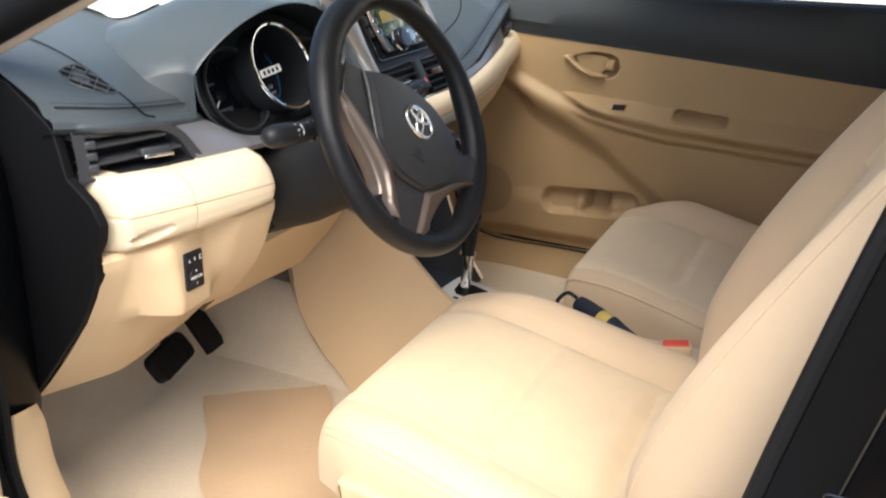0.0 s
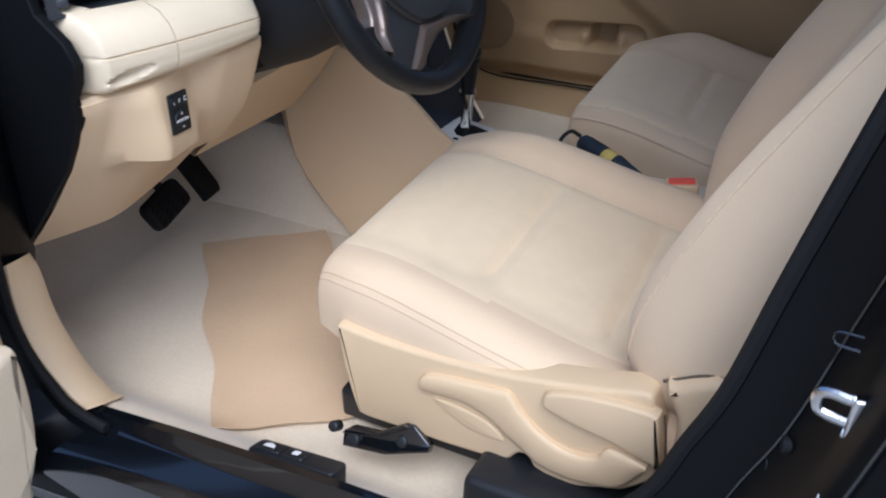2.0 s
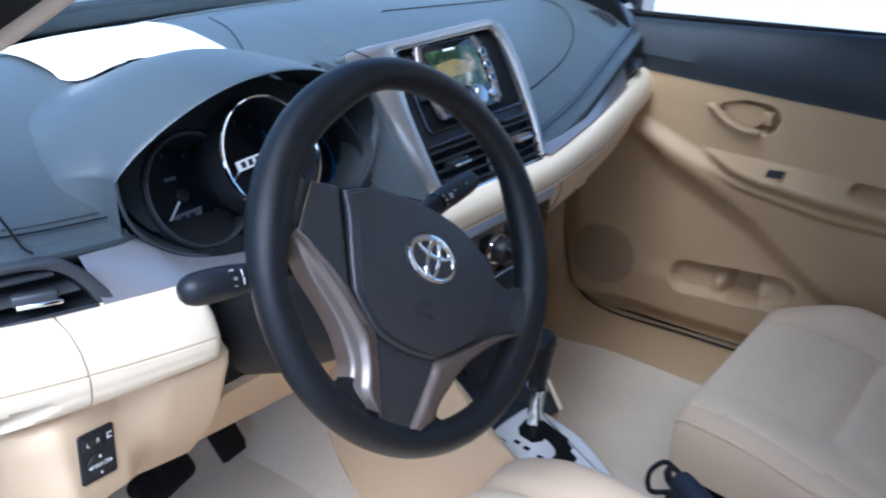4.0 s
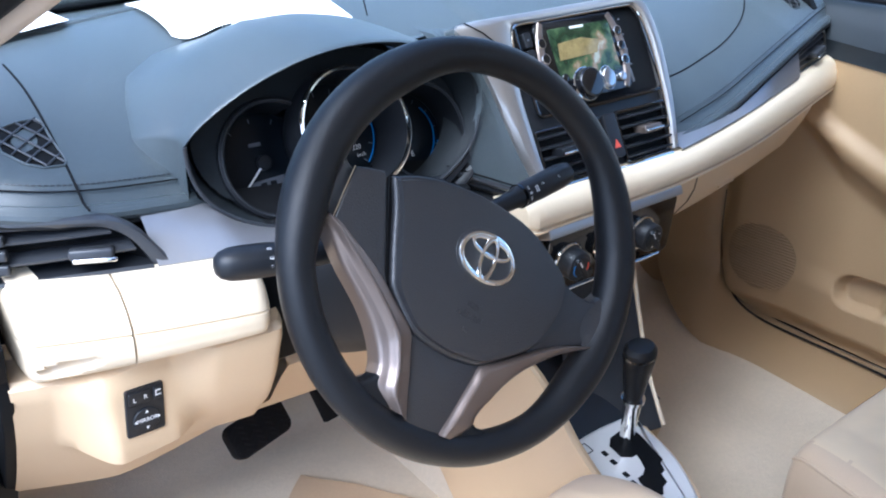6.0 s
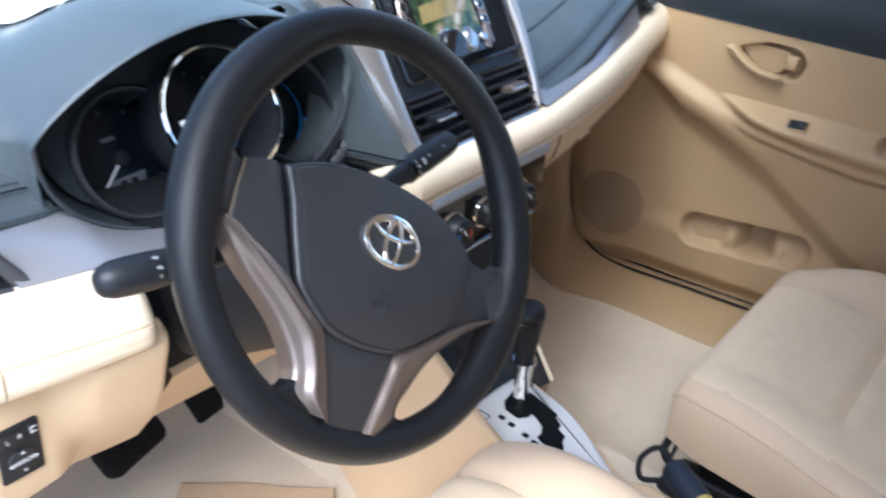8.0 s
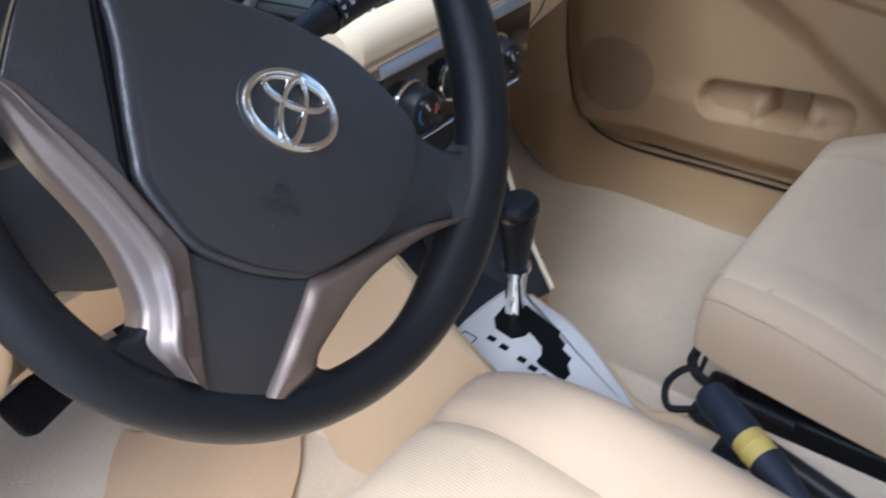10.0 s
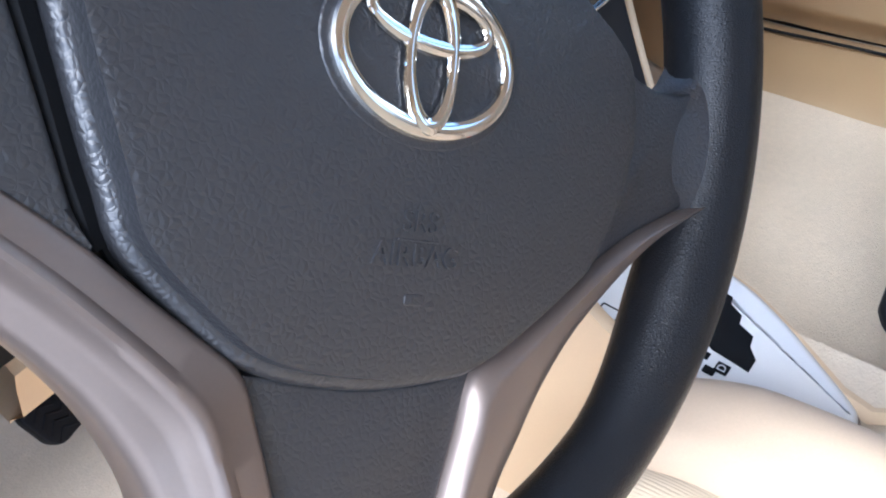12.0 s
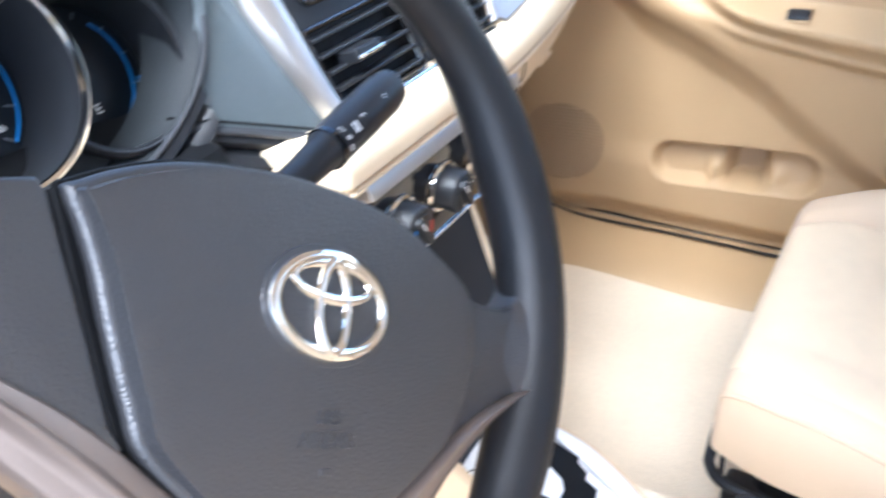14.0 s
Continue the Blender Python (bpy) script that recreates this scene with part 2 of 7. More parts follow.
def ringbar(rx, ry, r, m=None, n=64, k=10, flat=1.0, cx=0.0, cy=0.0):
    """A closed oval bar in the local plane."""
    bm = tube([(cx + rx * math.cos(2 * math.pi * i / n), cy + ry * math.sin(2 * math.pi * i / n), 0) for i in range(n)], r, k, closed=True, flat=flat)
    if m is not None:
        bmesh.ops.transform(bm, matrix=m, verts=bm.verts[:])
    return bm


def joined(*bms):
    """Several bmeshes as one."""
    out = bmesh.new()
    for b in bms:
        me = bpy.data.meshes.new("tmp")
        b.to_mesh(me)
        b.free()
        out.from_mesh(me)
        bpy.data.meshes.remove(me)
    return out


def text_bm(body, size, m, depth=0.0004):
    """Letters of the built-in font as a bmesh."""
    cu = bpy.data.curves.new("letters", "FONT")
    cu.body, cu.size, cu.extrude, cu.align_x, cu.align_y = body, size, depth, "CENTER", "CENTER"
    ob = bpy.data.objects.new("letters", cu)
    me = bpy.data.meshes.new_from_object(ob)
    bm = bmesh.new()
    bm.from_mesh(me)
    bpy.data.objects.remove(ob)
    bpy.data.curves.remove(cu)
    bpy.data.meshes.remove(me)
    bmesh.ops.transform(bm, matrix=m, verts=bm.verts[:])
    return bm


def smooth(a, b, x):
    t = min(max((x - a) / (b - a), 0.0), 1.0)
    return t * t * (3 - 2 * t)


def lerp(pts, x):
    """Piecewise linear value through (x, value) pairs in rising x."""
    if x <= pts[0][0]:
        return pts[0][1]
    for (x0, v0), (x1, v1) in zip(pts, pts[1:]):
        if x <= x1:
            return v0 + (v1 - v0) * (x - x0) / (x1 - x0)
    return pts[-1][1]


# ---- ground and surroundings ----
solo("ground", loft([[(x, y, 0.0) for x in (-60, -8, -2, 2, 8, 60)] for y in (-60, -8, -2, 2, 8, 60)]), M_GROUND, "pale worn concrete yard around the car", "ground", kind="structure")
solo("wall_far", rbox((0.3, 14, 2.6), pose(7.5, 1.0, 1.3), 0.02), M_WALL, "pale rendered yard wall beyond the car", "wall", kind="structure")


# ---- car shell ----
def carpet_z(x, y):
    z = 0.335 + 0.085 * smooth(-0.655, -0.765, x) + 0.010 * smooth(0.60, 0.70, x)
    z += max(0.0, y - 0.60) * 0.95 + 0.10 * smooth(0.42, 0.60, y) * smooth(-0.56, -0.68, x)
    z += 0.17 * (smooth(0.13, 0.07, -x - 0.03) if x < -0.03 else smooth(0.062, 0.03, x + 0.03)) * smooth(0.75, 0.55, y)
    z += 0.0035 * noise.noise(Vector((x * 7, y * 7, 0.3)))
    return z


_xs = [-0.775 + 1.515 * i / 98 for i in range(99)]
_ys = [-1.5 + 2.5 * i / 110 for i in range(111)]
solo("floor", loft([[(x, y, carpet_z(x, y)) for x in _xs] for y in _ys]), M_CARPET, "beige moulded carpet on the car floor", "carpet", kind="structure")

body = thing("car_body", (-0.8, 0, 0.3), "gloss black car body shell around the open front doorway", "car body", kind="structure")


def sill_z(y):
    return lerp([(-0.62, 0.470), (-0.13, 0.455), (0.11, 0.436), (0.26, 0.420), (0.32, 0.415)], y)


_rows = []
for i in range(40):
    y = -0.95 + 1.30 * i / 39
    z = sill_z(y)
    _rows.append([(-0.755, y, z - 0.030), (-0.766, y, z - 0.004), (-0.772, y, z + 0.004), (-0.783, y, z + 0.004), (-0.790, y, z - 0.004), (-0.80, y, z - 0.012), (-0.835, y, z - 0.016), (-0.85, y, z - 0.026), (-0.858, y, z - 0.05), (-0.862, y, z - 0.10), (-0.90, y, z - 0.125), (-0.935, y, z - 0.16), (-0.945, y, z - 0.24), (-0.92, y, 0.18), (-0.70, y, 0.19), (-0.70, y, 0.30)])
part("sill", loft(_rows), M_PAINT, body, "gloss black painted door sill")

# hinge pillar: follows the kick trim up to the windscreen pillar
_pil = spline([(0.10, 0.402), (0.255, 0.428), (0.297, 0.462), (0.322, 0.505), (0.332, 0.565), (0.325, 0.64), (0.318, 0.75), (0.312, 0.86), (0.325, 0.96), (0.40, 1.05), (0.55, 1.12)], 44)
_rows = []
for y, z in [(p[0], p[1]) for p in _pil]:
    f = smooth(0.45, 0.60, z)
    zo = z - 0.012 * (1 - f)
    _rows.append([(-0.772 + 0.075 * f, y + 0.05 * f + 0.01, z - 0.01 * (1 - f)), (-0.775 + 0.05 * f, y + 0.012 + 0.02 * f, z - 0.006 * (1 - f)), (-0.780 + 0.030 * f, y + 0.012, z - 0.004), (-0.797, y, z - 0.002), (-0.806, y + 0.005, zo - 0.004), (-0.835, y + 0.012, zo - 0.010), (-0.85, y + 0.03, zo - 0.02), (-0.86, y + 0.09, zo - 0.04), (-0.865, y + 0.22, zo - 0.05)])
part("hinge_pillar", loft(_rows), M_PILLAR, body, "black painted hinge pillar")
_sealp = [Vector((-0.800, p[0] - 0.004, p[1] + 0.003)) for p in _pil[3:]]
part("door_seal", tube(_sealp, 0.007, 8), M_RUBBER, body, "black rubber door seal")

# centre pillar
_bp = spline([(-0.30, 0.452), (-0.385, 0.49), (-0.445, 0.563), (-0.473, 0.64), (-0.498, 0.712), (-0.521, 0.82), (-0.541, 0.91), (-0.562, 1.0), (-0.60, 1.15), (-0.65, 1.40)], 40)
_rows = []
for p in _bp:
    y, z = p[0], p[1]
    _rows.append([(-0.66, y - 0.10, z - 0.01), (-0.71, y - 0.035, z), (-0.728, y - 0.006, z), (-0.737, y, z), (-0.746, y - 0.003, z), (-0.751, y - 0.020, z), (-0.760, y - 0.046, z), (-0.772, y - 0.056, z), (-0.80, y - 0.066, z), (-0.83, y - 0.074, z), (-0.842, y - 0.082, z), (-0.852, y - 0.10, z), (-0.868, y - 0.12, z), (-0.88, y - 0.16, z), (-0.885, y - 0.5, z)])
part("centre_pillar", loft(_rows), M_PILLAR, body, "black painted centre pillar with door seal")
for dx, dy in ((-0.764, -0.050), (-0.845, -0.086)):
    part("pillar_crease", tube([(dx, p[0] + dy + 0.003, p[1]) for p in _bp], 0.0016, 6), M_PAINT, body)
part("pillar_seal", tube([(-0.741, p[0] + 0.004, p[1]) for p in _bp], 0.0075, 8), M_RUBBER, body, "black rubber door seal")
part("rear_door_panel", rbox((0.04, 1.2, 0.72), pose(-0.885, -1.26, 0.62), 0.015), M_PAINT, body)
part("sill_far", rbox((0.14, 2.4, 0.20), pose(0.79, -0.3, 0.27), 0.02), M_PAINT, body)
part("rear_side_wall", rbox((0.06, 1.0, 0.62), pose(0.74, -1.1, 0.66), 0.02), M_HEAD, body)
part("centre_pillar_far", rbox((0.06, 0.10, 0.50), pose(0.70, -0.60, 1.19, 0, -6, 0), 0.02), M_DOORBLK, body)
part("rear_bulkhead", rbox((1.6, 0.06, 0.78), pose(0, -1.52, 0.66), 0.02), M_HEAD, body)
part("firewall", rbox((1.6, 0.04, 0.75), pose(0, 1.02, 0.68), 0.01), M_DEEP, body)
_rows = []
for i in range(12):
    y = 0.0 - 1.5 * i / 11
    _rows.append([(x, y, 1.43 - 0.06 * (x / 0.65) ** 4 - 0.02 * ((y + 0.6) / 0.9) ** 2) for x in [-0.66 + 1.32 * j / 16 for j in range(17)]])
part("roof_lining", thick(loft(_rows), 0.03), M_HEAD, body, "beige cloth roof lining")

_rows = [[(x, y, 1.475 - 0.07 * (x / 0.68) ** 4 - 0.02 * ((y + 0.6) / 0.9) ** 2) for x in [-0.70 + 1.40 * j / 16 for j in range(17)]] for y in [0.02 - 1.60 * i / 11 for i in range(12)]]
part("roof_skin", thick(loft(_rows), 0.008), M_PAINT, body, "gloss black roof")
for sx in (-1, 1):
    _rows = [[(sx * (0.80 + 0.07 * math.sin(min(f * 2, 1) * 1.57)), y, 0.96 - 0.05 * (y - 0.4) - 0.62 * f) for f in [k / 8 for k in range(9)]] for y in [0.46 + 1.5 * i / 14 for i in range(15)]]
    part("front_wing", thick(loft(_rows), 0.01), M_PAINT, body, "gloss black front wing")

_p = spline([(0.735, 0.66, 0.99), (0.71, 0.52, 1.075), (0.665, 0.28, 1.22), (0.62, 0.02, 1.375), (0.60, -0.12, 1.41)], 18)
part("windscreen_pillar", tube(_p, [0.042] * 18, 14, flat=0.65), M_DOORBLK, body, "dark windscreen pillar")
_p = spline([(-0.775, 0.58, 0.935), (-0.750, 0.50, 0.976), (-0.690, 0.30, 1.079), (-0.618, 0.10, 1.184), (-0.590, -0.06, 1.28), (-0.585, -0.22, 1.385)], 30)
part("windscreen_pillar", tube(_p, 0.0115, 12), M_HEAD, body, "beige trimmed windscreen pillar")
part("pillar_flange", tube([p + Vector((-0.022, -0.012, 0.022)) for p in _p], 0.024, 12), M_DEEP, body, "black flange along the windscreen pillar")


# ---- windscreen ----
def screen_y(x, f):
    return (0.86 - 0.30 * x * x) * (1 - f) + (0.03 - 0.10 * x * x) * f


_rows = [[(x, screen_y(x, f), 1.03 + 0.375 * f) for x in [-0.74 + 0.14 * f * 1 + (1.48 - 0.28 * f) * j / 20 for j in range(21)]] for f in [i / 10 for i in range(11)]]
ws = solo("window_1", thick(loft(_rows), 0.004), M_GLASS, "clear curved windscreen", "windscreen", kind="structure")
ws.visible_shadow = False
_rows = [[(x, screen_y(x, f) - 0.006, 1.03 + 0.375 * f + 0.003) for x in [-0.74 + 1.48 * j / 20 for j in range(21)]] for f in (0.0, 0.015, 0.03)]
part("frit_band", thick(loft(_rows), 0.002), M_DEEP, ws, "black ceramic border")
_rows = [[(-0.74 + 1.48 * j / 20, 0.865 + 0.05 * f - 0.30 * (-0.74 + 1.48 * j / 20) ** 2 + 0.02, 1.02 - 0.03 * f) for j in range(21)] for f in (0, 1, 2, 3)]
solo("cowl", thick(loft(_rows), 0.01), M_DEEP, "black plastic cowl under the windscreen", "cowl", kind="structure")
wiper = thing("wiper", (-0.3, 0.87, 1.05), "black windscreen wiper resting on the cowl", "wiper")
part("wiper_arm", tube(spline([(-0.52, 0.86, 1.052), (-0.2, 0.90, 1.062), (0.1, 0.90, 1.06)], 14), 0.007, 8), M_TRIMBLK, wiper)
part("wiper_blade", tube(spline([(-0.50, 0.83, 1.055), (-0.2, 0.87, 1.066), (0.05, 0.875, 1.064)], 14), 0.005, 8), M_RUBBER, wiper)
_rows = [[(x, 0.98 + 1.0 * f, 0.985 + 0.05 * math.sin(f * 2.2) - 0.10 * f * f - 0.05 * x * x) for x in [-0.8 + 1.6 * j / 16 for j in range(17)]] for f in [i / 8 for i in range(9)]]
part("bonnet", thick(loft(_rows), 0.01), M_PAINT, body, "gloss black bonnet")
# kick panel between the passenger door and the toe board
_rows = []
for i in range(26):
    v = i / 25
    z = 0.33 + 0.62 * v
    _rows.append([(p[0] + 0.0, p[1], z) for p in spline([(0.722, 0.44), (0.690, 0.452), (0.678, 0.475), (0.672, 0.52), (0.665, 0.60), (0.64, 0.72), (0.58, 0.90), (0.55, 1.02)], 24)])
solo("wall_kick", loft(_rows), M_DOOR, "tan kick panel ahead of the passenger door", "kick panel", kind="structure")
_rows = [[(x, y, 0.33 + 0.60 * v) for x, y in ((-0.77, 0.35), (-0.74, 0.42), (-0.72, 0.60), (-0.68, 1.02))] for v in (0, 0.5, 1)]
solo("wall_kick_near", loft(_rows), M_CARPET, "carpeted kick panel beside the pedals", "kick panel", kind="structure")


# ---- dashboard ----
dash = thing("dashboard", (0, 0.3, 0.7), "two-tone charcoal and cream dashboard with silver trims", "dashboard")


def pad_front(x):
    """How far forward the cream pad's nose lies."""
    knots = [(-0.73, 0.222), (-0.70, 0.208), (-0.607, 0.166), (-0.487, 0.129), (-0.40, 0.118), (-0.2, 0.142), (0.1, 0.143), (0.2, 0.155), (0.32, 0.176), (0.45, 0.206), (0.6, 0.242), (0.72, 0.272)]
    return sum(lerp(knots, x + d) for d in (-0.04, -0.02, 0.0, 0.02, 0.04)) / 5


def pad_edge(x):
    """The front edge of the soft top: y and z."""
    if x < 0:
        return pad_front(x) + 0.050 + 0.065 * smooth(-0.66, -0.45, x), lerp([(-0.72, 0.984), (-0.65, 0.973), (-0.5, 0.950), (-0.3, 0.935), (0, 0.90)], x)
    return lerp([(0.0, 0.19), (0.15, 0.188), (0.30, 0.205), (0.5, 0.245), (0.62, 0.278), (0.72, 0.31)], x), lerp([(0, 0.88), (0.15, 0.887), (0.25, 0.903), (0.37, 0.930), (0.5, 0.960), (0.62, 0.974), (0.72, 0.975)], x)


def pad_rear(x):
    return 0.66 - 0.42 * x * x


def top_z(x, y):
    """Height of the soft top."""
    ey, ez = pad_edge(x)
    r = pad_rear(x)
    u = min(max((y - ey) / (r - ey), 0.0), 1.0)
    crown = 1.062 - 0.012 * (abs(x) / 0.7) ** 2 - 0.012 * (x > 0) * smooth(0.1, 0.5, x)
    z = ez + (crown - ez) * (1 - (1 - u) ** 2.1)
    return z


_xs = [-0.715 + 1.43 * i / 110 for i in range(111)]
_rows = []
for x in _xs:
    ey, ez = pad_edge(x)
    r = pad_rear(x)
    row = [(x, ey + 0.020, ez - 0.020), (x, ey + 0.004, ez - 0.017), (x, ey - 0.003, ez - 0.010), (x, ey - 0.002, ez - 0.003), (x, ey + 0.003, ez + 0.001), (x, ey + 0.0065, ez + 0.0005), (x, ey + 0.010, ez + 0.0035)]
    for k in range(1, 27):
        y = ey + 0.010 + (r - ey - 0.010) * k / 26
        row.append((x, y, top_z(x, y) + 0.0035))
    row += [(x, r + 0.010, top_z(x, r) - 0.004), (x, r + 0.020, top_z(x, r) - 0.018), (x, r + 0.10, 1.035), (x, r + 0.25, 1.030)]
    if abs(x - -0.335) < 0.165:
        row = [(px, py, pz - 0.07 * smooth(0.37, 0.31, py) * smooth(0.165, 0.148, abs(x + 0.335))) for px, py, pz in row]
    _rows.append(row)
part("top_pad", loft(_rows), M_DASH, dash, "charcoal grained soft top")


def on_top(x, y, lift=0.0):
    return Vector((x, y, top_z(x, y) + 0.0035 + lift))


# satin roll under the front edge
for x0, x1, r, dz in ((-0.697, -0.500, 0.0066, 0.0085), (0.150, 0.690, 0.0042, 0.007)):
    part("front_roll", tube([(x, pad_edge(x)[0] + 0.001, pad_edge(x)[1] - dz) for x in [x0 + (x1 - x0) * i / 36 for i in range(37)]], [r * min(1.0, 0.35 + 0.2 * min(i, 36 - i)) for i in range(37)], 10), M_DASH, dash, "padded roll along the dash edge")
    part("roll_groove", tube([(x, pad_edge(x)[0] - 0.004, pad_edge(x)[1] - dz - r - 0.0008) for x in [x0 + (x1 - x0) * i / 36 for i in range(37)]], 0.0016, 6), M_DEEP, dash)
# stitched double line along the front edge, panel seams
for x0, x1 in ((-0.70, -0.503), (0.17, 0.70)):
    part("stitch_groove", tube([on_top(x, pad_edge(x)[0] + 0.0135, -0.0004) for x in [x0 + (x1 - x0) * i / 30 for i in range(31)]], 0.0008, 6), M_DEEP, dash)
    n = int((x1 - x0) / 0.0046)
    bms = []
    for k in range(n):
        xa = x0 + (x1 - x0) * k / n
        bms.append(tube([on_top(x, pad_edge(x)[0] + 0.019, 0.0003) for x in (xa, xa + 0.0015, xa + 0.003)], 0.0006, 5))
    part("stitch_row", joined(*bms), M_SATIN, dash, "row of dark stitches")
part("pad_seam", tube([on_top(*p, 0.0002) for p in spline([(-0.611, 0.212), (-0.610, 0.247), (-0.6095, 0.284), (-0.609, 0.325), (-0.609, 0.375), (-0.612, 0.43)], 30)], 0.0012, 6), M_DEEP, dash)
_air = spline([(0.165, 0.262), (0.24, 0.265), (0.36, 0.285), (0.46, 0.325), (0.53, 0.385), (0.545, 0.44), (0.50, 0.475), (0.36, 0.50), (0.17, 0.52)], 60)
part("airbag_seam", tube([on_top(p[0], p[1], 0.0002) for p in _air], 0.0013, 6), M_DEEP, dash)
part("pad_seam", tube([on_top(*p, 0.0002) for p in spline([(-0.155, 0.48), (-0.12, 0.55), (-0.10, 0.62)], 16)], 0.001, 6), M_DEEP, dash)
part("rear_ridge", tube([(x, pad_rear(x) + 0.004, top_z(x, pad_rear(x)) + 0.002) for x in [-0.68 + 1.36 * i / 40 for i in range(41)]], 0.005, 8), M_DASH, dash)


# demister grilles let into the top
GRILLE = [(-0.019, 0.019), (-0.004, 0.025), (0.016, 0.029), (0.0195, 0.022), (0.020, 0.004), (0.023, -0.026), (0.020, -0.030), (0.003, -0.030), (-0.010, -0.023), (-0.023, -0.007), (-0.024, 0.006)]


def inside(p, poly):
    """Whether a flat point lies inside an outline."""
    hit = False
    for (x0, y0), (x1, y1) in zip(poly, poly[1:] + poly[:1]):
        if (y0 > p[1]) != (y1 > p[1]) and p[0] < x0 + (x1 - x0) * (p[1] - y0) / (y1 - y0):
            hit = not hit
    return hit


def grille(cx, cy, flip):
    g = thing("demister_grille", on_top(cx, cy), "black diamond-mesh window demister grille in the dash top", "vent grille", "demister grilles")
    out = [(cx + flip * x, cy + y) for x, y in GRILLE]
    ring = []
    for a, b in zip(out, out[1:] + out[:1]):
        ring += [(a[0] + (b[0] - a[0]) * k / 4, a[1] + (b[1] - a[1]) * k / 4) for k in range(4)]
    bm = bmesh.new()
    bm.faces.new([bm.verts.new(on_top(x, y, 0.0006)) for x, y in ring])
    part("backing", bm, M_DEEP, g)
    part("rim", tube([on_top(x, y, 0.0008) for x, y in ring], 0.0011, 6, closed=True), M_DASH, g)
    for dx, dy in ((0.80, 0.60), (0.62, -0.78)):
        for k in range(-4, 5):
            run = []
            for i in range(61):
                t = -0.045 + 0.09 * i / 60
                p = (cx + flip * (-dy * 0.0135 * k + dx * t), cy + dx * 0.0135 * k + dy * t)
                if inside(p, out):
                    run.append(on_top(p[0], p[1], 0.0016))
            if len(run) > 4:
                part("bar", tube(run, 0.0011, 6), M_SATIN, g)
    return g


grille(-0.631, 0.297, 1)
grille(0.598, 0.338, -1)


# outline of the instrument opening
HX = -0.335


def lip(a):
    """The rim of the hood's opening, round from its left tip over the top: a in turns."""
    t = 2 * math.pi * a
    cx, sz = -math.cos(t), math.sin(t)
    x = HX + (0.180 if cx < 0 else 0.169) * cx
    y = 0.228 - 0.008 * max(sz, 0) + 0.007 * cx * cx - 0.012 * max(-sz, 0)
    mid = 0.998 if cx < 0 else 0.998 - 0.013 * smooth(0.0, 0.6, cx)
    if sz > 0:
        u = 1 - abs(cx)
        return Vector((x, y, mid + (1.072 - mid) * math.sin(math.pi / 2 * u) ** (0.70 if cx < 0 else 0.5)))
    return Vector((x, y, mid - (mid - 0.890) * abs(sz) ** (0.75 if cx < 0 else 0.85)))


def lip_z(x, upper):
    """Height of the opening's upper or lower rim at a place across."""
    c = (x - HX) / (0.180 if x < HX else 0.169)
    a = math.acos(min(max(-c, -1.0), 1.0)) / (2 * math.pi)
    return lip(a if upper else -a).z


def brow_end(x):
    """How far back the hood runs before it meets the soft top."""
    return lerp([(-0.53, 0.292), (-0.515, 0.302), (-0.50, 0.355), (-0.485, 0.395), (-0.45, 0.440), (-0.40, 0.470), (-0.32, 0.490), (-0.23, 0.480), (-0.165, 0.44)], x)


def brow_z(x, y):
    """Height of the hood behind its rim."""
    z0 = lip_z(x, True) + 0.003
    y0, y1 = 0.232, brow_end(x)
    f = min(max((y - y0) / (y1 - y0), 0.0), 1.0)
    ridge = z0 + lerp([(-0.515, 0.0), (-0.49, 0.003), (-0.46, 0.010), (-0.43, 0.015), (-0.40, 0.015), (-0.36, 0.010), (-0.30, 0.006), (-0.165, 0.004)], x)
    base = top_z(x, y1) + 0.001
    k = 0.40
    if f < k:
        return z0 + (ridge - z0) * math.sin(f / k * math.pi / 2)
    return ridge + (base - ridge) * smooth(k, 1.0, f)


# ---- cream pads ----
def pad_profile(x):
    """Nose of the cream pad as y, z."""
    y = pad_front(x)
    if x > -0.3:
        h = 0.010 * smooth(0.3, 0.7, x)
        u = 0.026 * min(max((x - 0.12) / 0.5, 0.0), 1.1)
        return [(y + 0.085, 0.872 + u), (y + 0.050, 0.880 + u), (y + 0.024, 0.882 + u), (y + 0.014, 0.8798 + 0.95 * u), (y + 0.007, 0.8755 + 0.82 * u), (y + 0.002, 0.869 + 0.6 * u), (y, 0.861 + h), (y + 0.001, 0.852 + h), (y + 0.004, 0.8495 + h), (y + 0.004, 0.8475 + h), (y + 0.001, 0.846 + h), (y + 0.003, 0.842 + h), (y + 0.010, 0.838 + h), (y + 0.020, 0.837 + h), (y + 0.045, 0.837 + h), (y + 0.085, 0.838 + h)]
    return [(y + 0.075, 0.913), (y + 0.045, 0.911), (y + 0.020, 0.901), (y + 0.007, 0.887), (y + 0.001, 0.872), (y + 0.0005, 0.8675), (y + 0.0035, 0.8665), (y + 0.0035, 0.8650), (y, 0.864), (y, 0.858), (y, 0.853), (y + 0.0008, 0.849), (y + 0.0014, 0.846), (y + 0.0017, 0.843), (y + 0.002, 0.840), (y + 0.0032, 0.8365), (y + 0.0045, 0.833), (y + 0.0065, 0.829), (y + 0.014, 0.823), (y + 0.045, 0.818), (y + 0.08, 0.817)]


def pad_climb(x):
    """How far the pad's lower edge climbs towards the column."""
    return 0.10 * max(min(x, -0.46) + 0.69, 0.0) if x < -0.3 else 0.0


